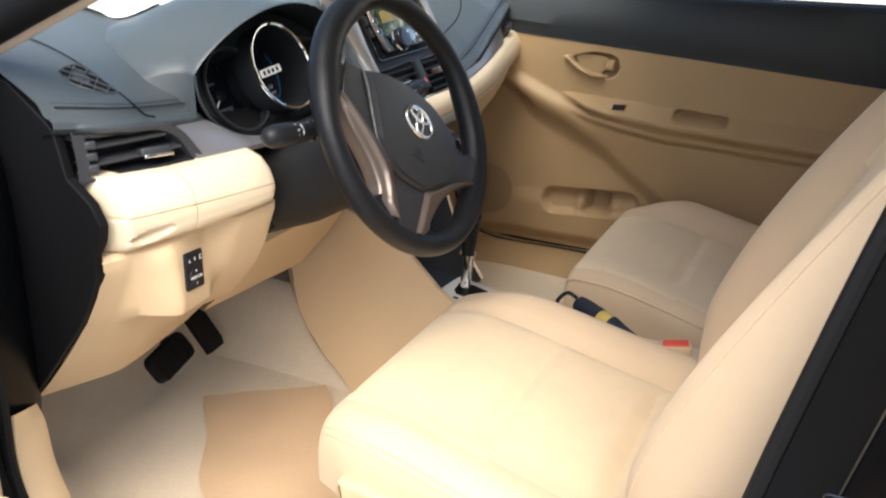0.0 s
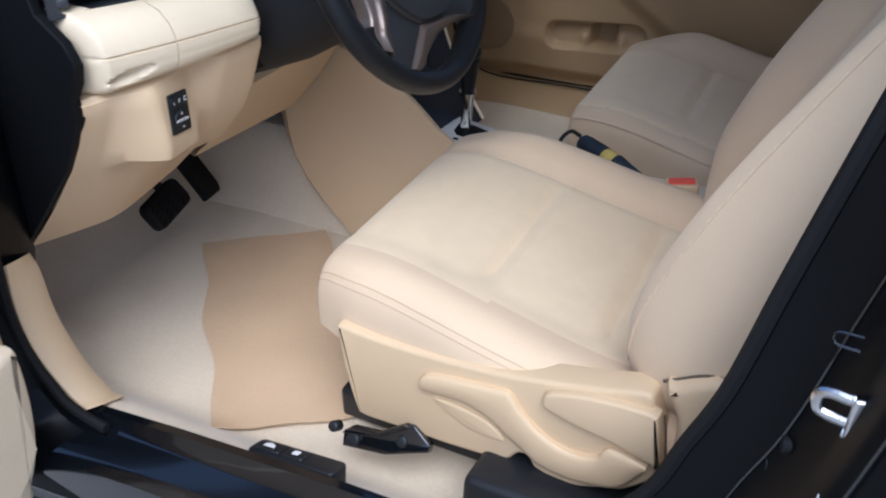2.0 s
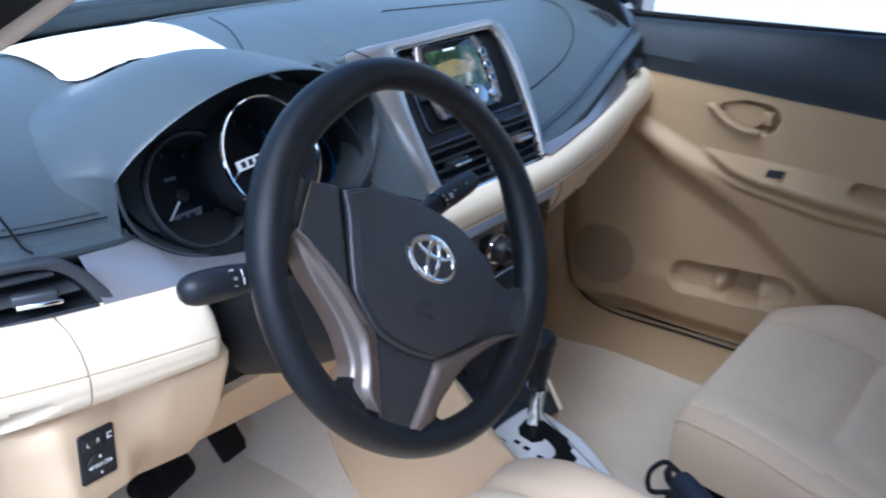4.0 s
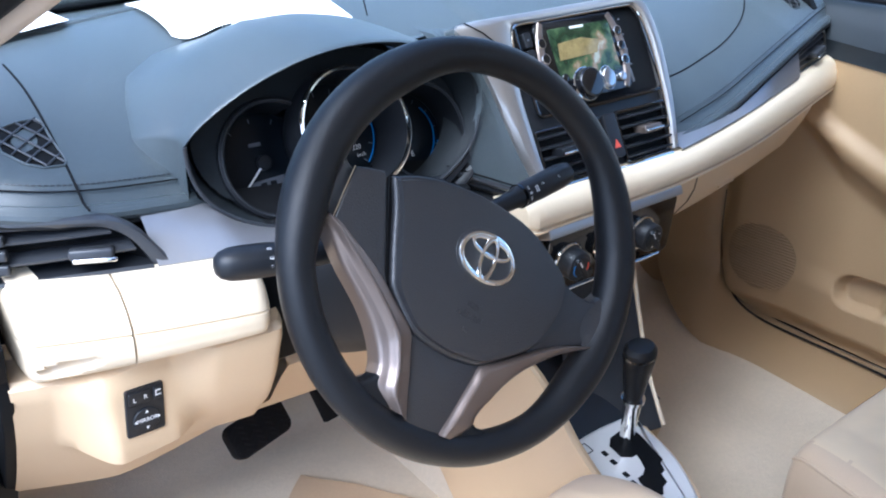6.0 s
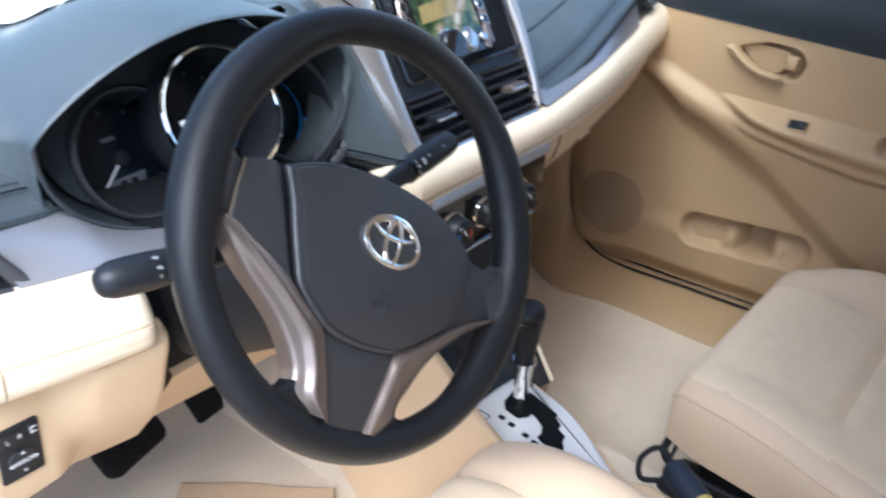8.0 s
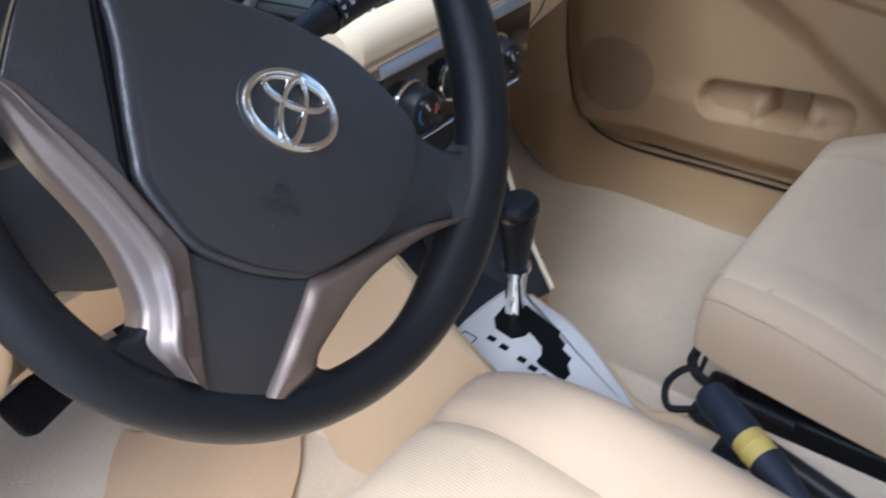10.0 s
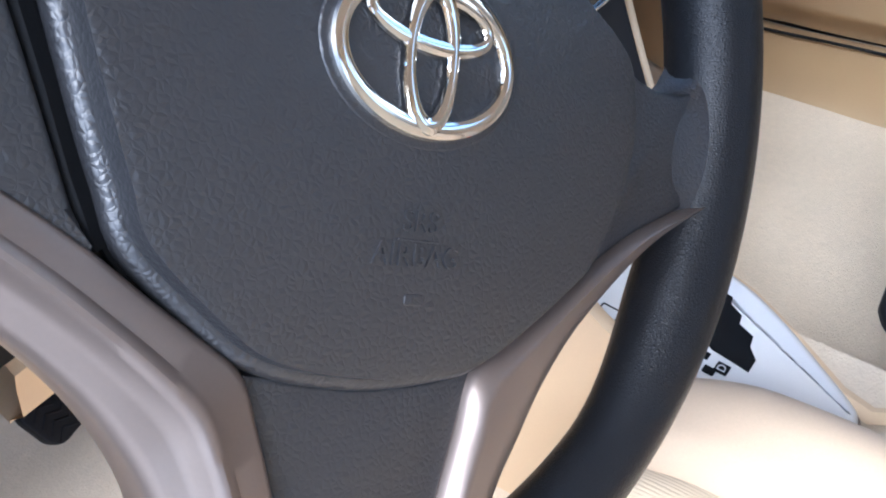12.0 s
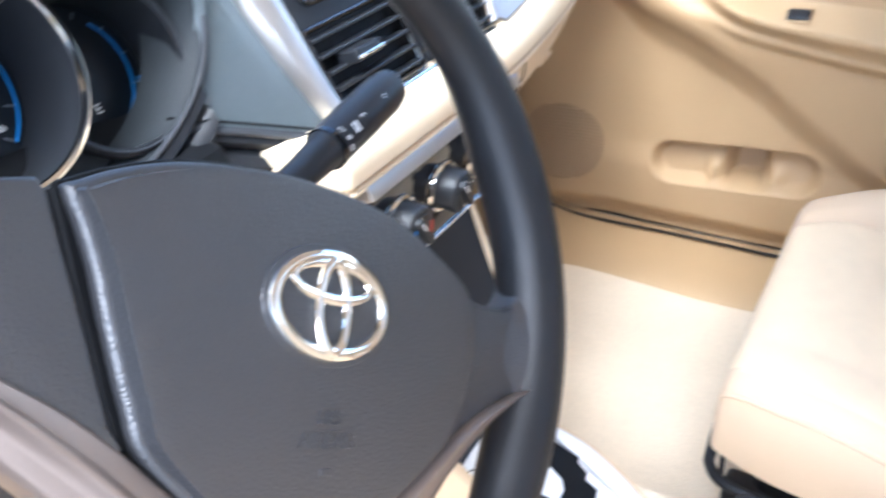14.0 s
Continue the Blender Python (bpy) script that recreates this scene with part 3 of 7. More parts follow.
def cream_pad(x0, x1, round0, round1, n=60, slot=False):
    rows = []
    for i in range(n + 1):
        x = x0 + (x1 - x0) * i / n
        s = 1.0
        for lim, r in ((x0, round0), (x1, round1)):
            if r > 0 and abs(x - lim) < r:
                q = 1 - abs(x - lim) / r
                s = min(s, (1 - q ** 2.5) ** 0.5)
        c = (pad_front(x) + 0.075, 0.862)
        up = pad_climb(x)
        prof = [(y, z + up * max(0.8725 - z, 0.0) / 0.0555) for y, z in pad_profile(x)]
        if slot and -0.683 < x < -0.630:
            u = (x + 0.683) / 0.053
            zc, h = 0.8365 + 0.0085 * u, 0.0085 * math.sin(math.pi * u) ** 0.5
            prof = [(y + 0.014 * math.sin(math.pi * u) ** 0.6 * smooth(zc - h, zc + 0.2 * h, z) * smooth(zc + h, zc + 0.75 * h, z), z) for y, z in prof]
        rows.append([(x, c[0] + (y - c[0]) * max(s, 0.02), c[1] + (z - c[1]) * (0.45 + 0.55 * max(s, 0.02))) for y, z in prof])
    bm = loft(rows)
    for end in (rows[0], rows[-1]):
        bm.faces.new([bm.verts.new(p) for p in end])
    bmesh.ops.remove_doubles(bm, verts=bm.verts[:], dist=1e-5)
    return bm


box = part("coin_box_lid", cream_pad(-0.690, -0.606, 0.012, 0.0, 44, True), M_BEIGE_PAD, dash, "cream coin box lid with finger slot")
part("driver_pad", cream_pad(-0.604, -0.479, 0.0, 0.022, 30), M_BEIGE_PAD, dash, "cream soft pad beside the wheel")
part("passenger_pad", cream_pad(-0.168, 0.712, 0.02, 0.03, 90), M_BEIGE_PAD, dash, "cream soft pad across the passenger side")

part("pad_seam", tube([(x, pad_front(x) + 0.0022, 0.8485 + 0.010 * smooth(0.3, 0.7, x)) for x in [-0.145 + 0.825 * i / 60 for i in range(61)]], 0.0010, 6), M_STITCH, dash, "parting line along the pad")

# silver strip between top and pad
_rows = []
for i in range(26):
    x = -0.566 + 0.186 * i / 25
    ey, ez = pad_edge(x)
    lz, ly = lip_z(x, False), 0.222
    bz, by = min(ez - 0.012, lz - 0.001), min(ey + 0.002, ly + 0.003)
    fy, fz = pad_front(x) + 0.042, 0.9115
    _rows.append([(x, by + 0.012, bz + 0.003), (x, by, bz), (x, (by + fy) / 2, (bz + fz) / 2 + 0.003), (x, fy, fz), (x, fy + 0.004, fz - 0.008)])
part("silver_strip", loft(_rows), M_STRIP, dash, "satin silver strip")
_rows = []
for i in range(41):
    x = 0.128 + 0.386 * i / 40
    ey, ez = pad_edge(x)
    py, pz = pad_front(x) + 0.017, 0.8845 + 0.026 * min(max((x - 0.12) / 0.5, 0.0), 1.1)
    tz = max(ez - 0.010, pz + 0.003)
    _rows.append([(x, ey + 0.016, tz + 0.004), (x, ey + 0.003, tz), (x, (ey + 0.003 + py) / 2, (tz + pz) / 2 + 0.002), (x, py, pz), (x, py + 0.004, pz - 0.008)])
part("silver_strip", loft(_rows), M_STRIP, dash, "satin silver strip")
_rows = []
for i in range(30):
    x = -0.712 + 1.424 * i / 29
    ey, ez = pad_edge(x)
    _rows.append([(x, ey + 0.022, ez - 0.010), (x, pad_front(x) + 0.085, 0.90), (x, pad_front(x) + 0.085, 0.83)])
part("inner_frame", loft(_rows), M_DEEP, dash, "black frame behind the trims")


# ---- outer air vents ----
lv = thing("air_vent", (-0.63, 0.22, 0.945), "black side air vent with three slats and a chrome-lipped tab", "air vent", "dash air vents")


def lv_y(x):
    return pad_front(x) + 0.048


_vo = spline([(-0.699, 0.9660), (-0.665, 0.9650), (-0.625, 0.9635), (-0.603, 0.9615), (-0.5874, 0.9565), (-0.5737, 0.9450), (-0.5646, 0.9319), (-0.557, 0.9200), (-0.551, 0.9112)], 48)
_vi = spline([(-0.699, 0.9570), (-0.667, 0.9562), (-0.629, 0.9553), (-0.610, 0.9540), (-0.597, 0.9500), (-0.585, 0.9410), (-0.577, 0.9300), (-0.5715, 0.9200), (-0.568, 0.9112)], 48)


def vt(x):
    """Upper edge of the vent's opening."""
    return lerp([(p[0], p[1]) for p in _vi], x)


def vb(x):
    """Lower edge of the vent's opening."""
    return lerp([(-0.715, 0.9085), (-0.675, 0.9090), (-0.633, 0.9112), (-0.59, 0.9122), (-0.55, 0.9118)], x)


_rows = []
for o, q in zip(_vo, _vi):
    m_ = (o + q) / 2
    _rows.append([(o[0], lv_y(o[0]) + 0.012, o[1]), (o[0], lv_y(o[0]) + 0.001, o[1]), (o[0] * 0.8 + q[0] * 0.2, lv_y(o[0]) - 0.0025, o[1] * 0.8 + q[1] * 0.2), (m_[0], lv_y(m_[0]) - 0.0035, m_[1]), (q[0], lv_y(q[0]) - 0.001, q[1]), (q[0], lv_y(q[0]) + 0.024, q[1])])
part("vent_frame", loft(_rows), M_SATIN, lv, "grey satin vent surround")
_xs = [-0.704 + 0.135 * i / 24 for i in range(25)]
part("vent_sill", loft([[(x, lv_y(x) + 0.024, vb(x) + 0.003), (x, lv_y(x) - 0.004, vb(x) + 0.001), (x, lv_y(x) - 0.006, vb(x) - 0.002)] for x in _xs]), M_TRIMBLK, lv)
part("vent_duct", loft([[(x, lv_y(x) + 0.006 + 0.018 * smooth(-0.566, -0.585, x), vt(x) + 0.003), (x, lv_y(x) + 0.006 + 0.020 * smooth(-0.566, -0.585, x), vb(x) - 0.001)] for x in _xs]), M_DEEP, lv)
part("vent_block", loft([[(x, lv_y(x) + d, z) for d, z in ((0.01, vt(x) + 0.004), (-0.002, vt(x) + 0.002), (-0.0045, (vt(x) + vb(x)) / 2), (-0.004, vb(x)), (0.01, vb(x) - 0.002))] for x in [-0.699 + 0.013 * i / 6 for i in range(7)]]), M_SATIN, lv, "grey satin end block")
for k in range(3):
    part("side_fin", rbox((0.013, 0.008, 0.0095), pose(-0.681, lv_y(-0.681) - 0.001, 0.9215 + 0.0135 * k, 0, 0, -30), 0.002), M_SATIN, lv)
for za, zc in ((0.0135, 0.0165), (-0.0065, -0.0020)):
    rows = [[], [], []]
    for x in _xs:
        f = (x + 0.672) / 0.1
        z = 0.9322 + za + (zc - za) * f
        if vt(x) - z < -0.001 or x < -0.688:
            continue
        for r, (d, h) in zip(rows, ((-0.001, 0.0), (0.009, 0.002), (0.020, 0.003))):
            r.append((x, lv_y(x) + d, z + h))
    part("slat", thick(loft(rows), 0.0024), M_SATIN, lv)
_tab = part("tab", rbox((0.037, 0.016, 0.010), pose(-0.6145, lv_y(-0.6145) - 0.002, 0.9300, -12, 2, -22), 0.003), M_SATIN, lv)
part("tab_lip", rbox((0.037, 0.004, 0.0042), pose(-0.6150, lv_y(-0.6145) - 0.0105, 0.9262, -12, 2, -22), 0.0016), M_CHROME, _tab, "chrome tab lip")

rv = thing("air_vent", (0.63, 0.27, 0.94), "grey passenger side air vent with a chrome-lipped tab", "air vent", "dash air vents")
_cs = [Vector(p) for p in ((0.514, 0.251, 0.943), (0.632, 0.279, 0.961), (0.672, 0.288, 0.910), (0.538, 0.255, 0.905))]
_loop = [_cs[k].lerp(_cs[(k + 1) % 4], 0.08 + 0.84 * i / 8) for k in range(4) for i in range(9)]
part("vent_frame", tube(_loop, 0.0022, 8, closed=True), M_SATIN, rv, "grey satin vent surround")
bm = bmesh.new()
bm.faces.new([bm.verts.new(p + Vector((-0.004, 0.016, 0))) for p in _loop])
part("vent_back", bm, M_DEEP, rv)
for k in range(3):
    f = 0.22 + 0.27 * k
    a, b = _cs[0].lerp(_cs[3], f), _cs[1].lerp(_cs[2], f)
    rows = [[a.lerp(b, i / 8) + Vector((0, d, 0.25 * d)) for i in range(9)] for d in (0.0, 0.008, 0.016)]
    part("slat", thick(loft(rows), 0.0034), M_SATIN, rv)
_tab = part("tab", rbox((0.050, 0.018, 0.010), pose(0.602, 0.268, 0.929, -10, -6, 14), 0.003), M_SATIN, rv)
part("tab_lip", rbox((0.030, 0.004, 0.004), pose(0.604, 0.2585, 0.9245, -10, -6, 14), 0.0015), M_CHROME, _tab, "chrome tab lip")

# ---- driver's lower panel ----
_rows = []
for i in range(90):
    x = -0.702 + 0.248 * i / 89
    y0 = pad_front(x) + 0.021
    boss = smooth(-0.672, -0.626, x) * smooth(-0.530, -0.576, x)
    rnd = smooth(-0.482, -0.454, x)
    prof = [(0.05, 0.820, 0), (0.008, 0.819, 0), (0.001, 0.813, 0.0), (0.002, 0.803, 0.001), (0.008, 0.79, 0.004), (0.020, 0.765, 0.013), (0.034, 0.742, 0.023), (0.044, 0.726, 0.024), (0.056, 0.711, 0.010), (0.076, 0.685, 0.0), (0.100, 0.656, 0.0), (0.130, 0.622, 0.0), (0.156, 0.595, 0.0), (0.162, 0.588, 0.0), (0.168, 0.587, 0.0), (0.172, 0.592, 0.0), (0.18, 0.62, 0.0)]
    k = lerp([(-0.70, 1.0), (-0.6, 1.0), (-0.45, 1.15)], x)
    line = []
    for o, z, b in prof:
        y = y0 + o * k + 0.05 * rnd * rnd
        flat = 0.1890 + 0.145 * (x + 0.601) + 0.077 * (z - 0.776)
        on = boss * smooth(0.708, 0.730, z) * smooth(0.822, 0.806, z)
        line.append((x, y + (flat - y) * on, z + (0.03 * smooth(-0.62, -0.45, x) if z < 0.66 else 0) + pad_climb(x) * smooth(0.74, 0.81, z)))
    _rows.append(line)
part("driver_lower_panel", loft(_rows), M_BEIGE, dash, "beige lower panel under the wheel")
_rows = []
for i in range(22):
    x = -0.44 + 0.26 * i / 21
    zb = lerp([(-0.46, 0.616), (-0.2, 0.60)], x)
    _rows.append([(x, 0.235, 0.775), (x, 0.215, 0.745), (x, 0.235, 0.72), (x, 0.270, 0.67), (x, 0.322, zb + 0.012), (x, 0.333, zb), (x, 0.348, zb + 0.006), (x, 0.38, zb + 0.04)])
part("knee_panel", loft(_rows), M_BEIGE, dash, "beige knee panel behind the column")
part("panel_clip", rbox((0.010, 0.004, 0.016), pose(-0.655, 0.352, 0.628, 30, 0, 0), 0.001), M_SEAM, dash)
# closing faces of the dashboard
part("end_cap", slab([(0.280, 0.982), (0.266, 0.969), (0.256, 0.915), (0.224, 0.889), (0.213, 0.865), (0.219, 0.843), (0.232, 0.823), (0.231, 0.799), (0.270, 0.731), (0.333, 0.656), (0.395, 0.585), (0.6, 0.60), (0.6, 1.04), (0.33, 1.02)], 0.0, -0.012, 0.002, frame_m((-0.700, 0, 0), (0, 1, 0), (0, 0, 1))), M_DEEP, dash, "black dashboard end cap")
part("end_cap", slab([(0.31, 0.98), (0.33, 0.80), (0.37, 0.62), (0.6, 0.60), (0.6, 0.98)], 0.0, 0.01, 0.002, frame_m((0.70, 0, 0), (0, 1, 0), (0, 0, 1))), M_TRIMBLK, dash)

# ---- mirror switch ----
sw = thing("mirror_switch", (-0.601, 0.188, 0.775), "black mirror adjuster switch plate with white markings", "switch")
_m = frame_m((-0.601, 0.1875, 0.776), (0.985, 0.14, -0.12), (0.0, 0.06, 1)) @ Matrix.Scale(0.90, 4)
part("plate", slab(rrect(0.042, 0.054, 0.003), -0.02, 0.0012, 0.0008, _m), M_TRIMBLK, sw)
part("select_button", slab(rrect(0.024, 0.014, 0.002, cx=-0.006, cy=0.016), 0.001, 0.0028, 0.0008, _m), M_TRIMBLK, sw)
part("fold_button", slab(rrect(0.010, 0.014, 0.002, cx=0.014, cy=0.016), 0.001, 0.0028, 0.0008, _m), M_TRIMBLK, sw)
part("adjust_pad", slab(circle(0.015, 28, 0, -0.010, 0.013), 0.001, 0.0036, 0.001, _m), M_TRIMBLK, sw)
part("mirror_word", text_bm("MIRROR", 0.0062, _m @ pose(0, -0.010, 0.0038), 0.0001), M_MARK, sw, "white printed word")
part("letter", text_bm("L", 0.007, _m @ pose(-0.012, 0.015, 0.003), 0.0001), M_MARK, sw)
part("letter", text_bm("R", 0.007, _m @ pose(0.000, 0.016, 0.003), 0.0001), M_MARK, sw)
part("fold_icon", joined(slab(rrect(0.006, 0.0012, 0.0004), 0.0028, 0.0031, 0.0001, _m @ pose(0.014, 0.019, 0)), slab(rrect(0.0012, 0.006, 0.0004), 0.0028, 0.0031, 0.0001, _m @ pose(0.0115, 0.016, 0)), slab(rrect(0.005, 0.0012, 0.0004), 0.0028, 0.0031, 0.0001, _m @ pose(0.0145, 0.014, 0))), M_MARK, sw)
for a, (px, py) in ((0, (0, -0.001)), (180, (0, -0.019)), (90, (-0.0125, -0.010)), (270, (0.0125, -0.010))):
    part("arrow", slab([(-0.0018, -0.001), (0.0018, -0.001), (0, 0.0018)], 0.0030, 0.0040, 0.0001, _m @ pose(px, py, 0, 0, 0, a)), M_MARK, sw)


# ---- instrument hood and cluster ----
hood = thing("instrument_cluster", (-0.335, 0.26, 0.93), "hooded instrument cluster with three dials and chrome rings", "instrument cluster")

_n = 96
_lip = [lip(i / _n) for i in range(_n)]
# brow: from the upper rim back into the soft top
_rows = []
for i in range(0, 49):
    p = lip(i / _n)
    x = min(max(p.x, -0.5149), -0.1665)
    y1 = brow_end(x)
    low = min(p.z - lip_z(x, True), 0.0)
    row = [p + Vector((0, 0.004, -0.0012)), p + Vector((0, 0.0008, -0.0006)), p + Vector((0, 0.0004, 0.0004)), p + Vector((0, 0.0016, 0.0014)), p + Vector((0, 0.0062, 0.0026))]
    for k in range(1, 19):
        f = k / 18
        y = p.y + 0.0062 + (y1 - p.y) * f
        xs = p.x - 0.026 * smooth(0.0, 0.9, f) * smooth(-0.40, -0.50, x)
        row.append(Vector((xs, y, brow_z(x, y) + (top_z(xs, y) - top_z(p.x, y)) * f + low * (1 - 0.6 * f) - 0.003 * smooth(0.9, 1.0, f))))
    _rows.append(row)
# its foot runs out into the soft top beside the tip
_rows.insert(0, [Vector((q.x - 0.001 - 0.005 * smooth(4, 14, k), q.y, min(q.z, top_z(q.x, q.y)) - 0.003)) for k, q in enumerate(_rows[0])])
part("hood", loft(_rows), M_DASH, hood, "charcoal grained hood over the dials")
# inner funnel: the hood's skin, coloured darker for the shade inside
M_FUNNEL = mat("dark_funnel_skin", (0.018, 0.022, 0.025), 0.55, spec=0.25, grain=900, bump=0.15, vary=0.1, kind="leather")
_rows = []
for sc, dy in ((1.0, 0.0), (0.985, 0.004), (0.96, 0.016), (0.93, 0.040), (0.90, 0.075)):
    _rows.append([Vector((HX + (p.x - HX) * sc, p.y + dy * (0.30 + 0.70 * (p.z - 0.89) / 0.183), 0.978 + (p.z - 0.978) * sc)) for p in _lip])
part("inner_wall", loft(_rows, ring=True), M_FUNNEL, hood, "funnel round the dials, coloured darker for the shade under the hood")
part("lower_lip", tube([p + Vector((0, -0.002, 0.001)) for p in _lip[50:96] + _lip[:2]], 0.0020, 8), M_SATIN, hood)

D_M = frame_m((0, 0.254, 0.975), (1, 0, 0), (0, 0.40, 0.917))


def dial_m(x, z, y=0.0):
    return D_M @ pose(x, z - 0.975, y)


DIALS = ((-0.415, 0.963, 0.056), (-0.330, 0.975, 0.060), (-0.236, 0.957, 0.052))
# fascia with the three wells left open
_fit = [(HX + (p.x - HX) * 0.91, 0.978 + (p.z - 0.978) * 0.91) for p in _lip]
bm = bmesh.new()
_node = {}
for i in range(-105, 100):
    for j in range(-60, 60):
        x, z = HX + 0.0018 * i, 0.978 + 0.0018 * j
        if inside((x, z), _fit) and all(math.hypot(x - cx, z - cz) > r * 1.015 for cx, cz, r in DIALS):
            quad = []
            for a, b in ((i, j), (i + 1, j), (i + 1, j + 1), (i, j + 1)):
                if (a, b) not in _node:
                    _node[a, b] = bm.verts.new(D_M @ Vector((HX + 0.0018 * (a - 0.5), 0.0018 * (b - 0.5) + 0.003, -0.004)))
                quad.append(_node[a, b])
            bm.faces.new(quad)
part("dial_board", bm, M_FUNNEL, hood, "dark grey fascia round the dials")
WELL = 0.036


def dial(name, at, chrome, needle_deg, reach, ticks, a0, a1, ring_mat, lab):
    cx, cz, r = at
    m = dial_m(cx, cz)
    face = m @ pose(0, 0, -WELL - (0.0 if chrome else 0.003))
    d = part(name, slab(circle(r * 0.94, 48), -0.006, 0.0, 0.001, face), M_DIAL, hood, lab)
    front = 0.022 if chrome else 0.002
    sx, sz, sr = DIALS[1]
    turn = [2 * math.pi * i / 72 for i in range(73)]
    if not chrome:
        turn = sorted(t if cx < sx else (t + math.pi) % (2 * math.pi) - math.pi for t in turn[:72])
        turn = [t for t in turn if math.hypot(cx + r * math.cos(t) - sx, cz + r * math.sin(t) - sz) > sr * 1.08]
    rows = [[m @ Vector((rr * r * math.cos(t), rr * r * math.sin(t), w)) for t in turn] for rr, w in ((0.94, -WELL - 0.003), (0.97, -WELL * 0.5), (1.0, front * 0.6), (1.03, front), (1.07, front), (1.10, front * 0.6), (1.12, -0.008))]
    part("dial_bezel", loft(rows), M_TRIMBLK, d)
    part("dial_ring", tube([m @ Vector((1.05 * r * math.cos(t), 1.05 * r * math.sin(t), front + 0.0008)) for t in turn], 0.0026 if chrome else 0.0008, 8), M_CHROME if chrome else M_SATIN, d, "chrome ring" if chrome else "thin satin ring")
    ar = [(a1 + (a0 - a1) * 0.30 * i / 40) for i in range(41)]
    part("scale_arc", tube([face @ Vector((r * 0.87 * math.cos(radians(a)), r * 0.87 * math.sin(radians(a)), 0.0006)) for a in ar], 0.0009, 6), ring_mat, d, "blue scale arc")
    for i in range(ticks):
        a = radians(a0 + (a1 - a0) * i / (ticks - 1))
        part("tick", slab(rrect(r * 0.09, 0.0009, 0.0003), 0.0, 0.0008, 0.0001, face @ pose(r * 0.80 * math.cos(a), r * 0.80 * math.sin(a), 0, 0, 0, math.degrees(a))), M_GREYMARK, d)
    nd = part("needle", slab([(-0.003, -0.0013), (reach, -0.0006), (reach, 0.0006), (-0.003, 0.0013)], 0.004, 0.0055, 0.0003, face @ pose(0, 0, 0, 0, 0, needle_deg)), M_MARK, d, "white needle")
    part("needle_cap", slab(circle(r * 0.14, 20), 0.0, 0.007, 0.0012, face), M_TRIMBLK, nd)
    return d, face


tach, tm = dial("tachometer", DIALS[0], False, 222, 0.052, 9, 225, -35, M_TRIMBLK, "small black rev counter")
part("odometer_window", slab([(-0.021, -0.018), (0.020, -0.016), (0.016, -0.030), (0.0, -0.036), (-0.014, -0.032)], 0.0, 0.0008, 0.0003, tm), M_GREYMARK, tach, "pale odometer window")
for k in range(2):
    part("odometer_bar", slab(rrect(0.007, 0.008, 0.001), 0.0, 0.0012, 0.0002, tm @ pose(-0.005 + 0.011 * k, -0.024, 0)), M_DIAL, tach)
part("numeral", text_bm("0", 0.010, tm @ pose(-0.044, -0.036, 0.001), 0.0001), M_MARK, tach)
part("gauge_word", slab(rrect(0.014, 0.004, 0.001), 0.0, 0.0008, 0.0001, tm @ pose(-0.004, 0.020, 0)), M_GREYMARK, tach)
for k in range(6):
    part("warning_light", slab(circle(0.0016, 8), 0.0, 0.001, 0.0002, tm @ pose(-0.028 + 0.009 * k, -0.043 - 0.004 * math.sin(0.7 * k), 0)), M_GREYMARK, tach)
speedo, sm = dial("speedometer", DIALS[1], True, 215, 0.044, 12, 225, -45, M_BLUE, "large black speedometer")
part("numeral", text_bm("220", 0.0075, sm @ pose(0.026, -0.018, 0.001), 0.0001), M_MARK, speedo)
part("unit", text_bm("km/h", 0.0055, sm @ pose(0.030, -0.027, 0.001), 0.0001), M_MARK, speedo)
fuel, fm = dial("fuel_gauge", DIALS[2], False, 232, 0.034, 5, 60, -50, M_BLUE, "small black fuel gauge")
part("scale_arc", tube([fm @ Vector((0.040 * math.cos(radians(a)), 0.040 * math.sin(radians(a)), 0.0006)) for a in range(-55, 50, 5)], 0.0009, 6), M_BLUE, fuel, "blue scale arc")
part("letter", text_bm("E", 0.009, fm @ pose(0.004, -0.022, 0.001), 0.0001), M_MARK, fuel)
_st = dial_m(-0.348, 0.974) @ pose(0, 0, 0.012, 0, 0, 4)
stk = part("cluster_sticker", slab(rrect(0.048, 0.011, 0.001), 0.0, 0.0006, 0.0002, _st), M_WHITE, hood, "white paper sticker with dark print")
for k in range(4):
    part("print_bar", slab(rrect(0.006, 0.0065, 0.0005), 0.0006, 0.0009, 0.0001, _st @ pose(-0.015 + 0.010 * k, 0, 0)), M_TRIMBLK, stk)

# ---- centre stack ----
stack = thing("centre_stack", (-0.01, 0.2, 0.95), "silver-arched centre stack with stereo bay and twin vents", "centre console")
S0, S1 = Vector((-0.010, 0.170, 0.876)), Vector((-0.010, 0.272, 1.062))
_up = (S1 - S0).normalized()
S_M = frame_m((-0.010, 0.221, 0.969), (1, 0, 0), _up)
SL = (S1 - S0).length
H = SL / 2


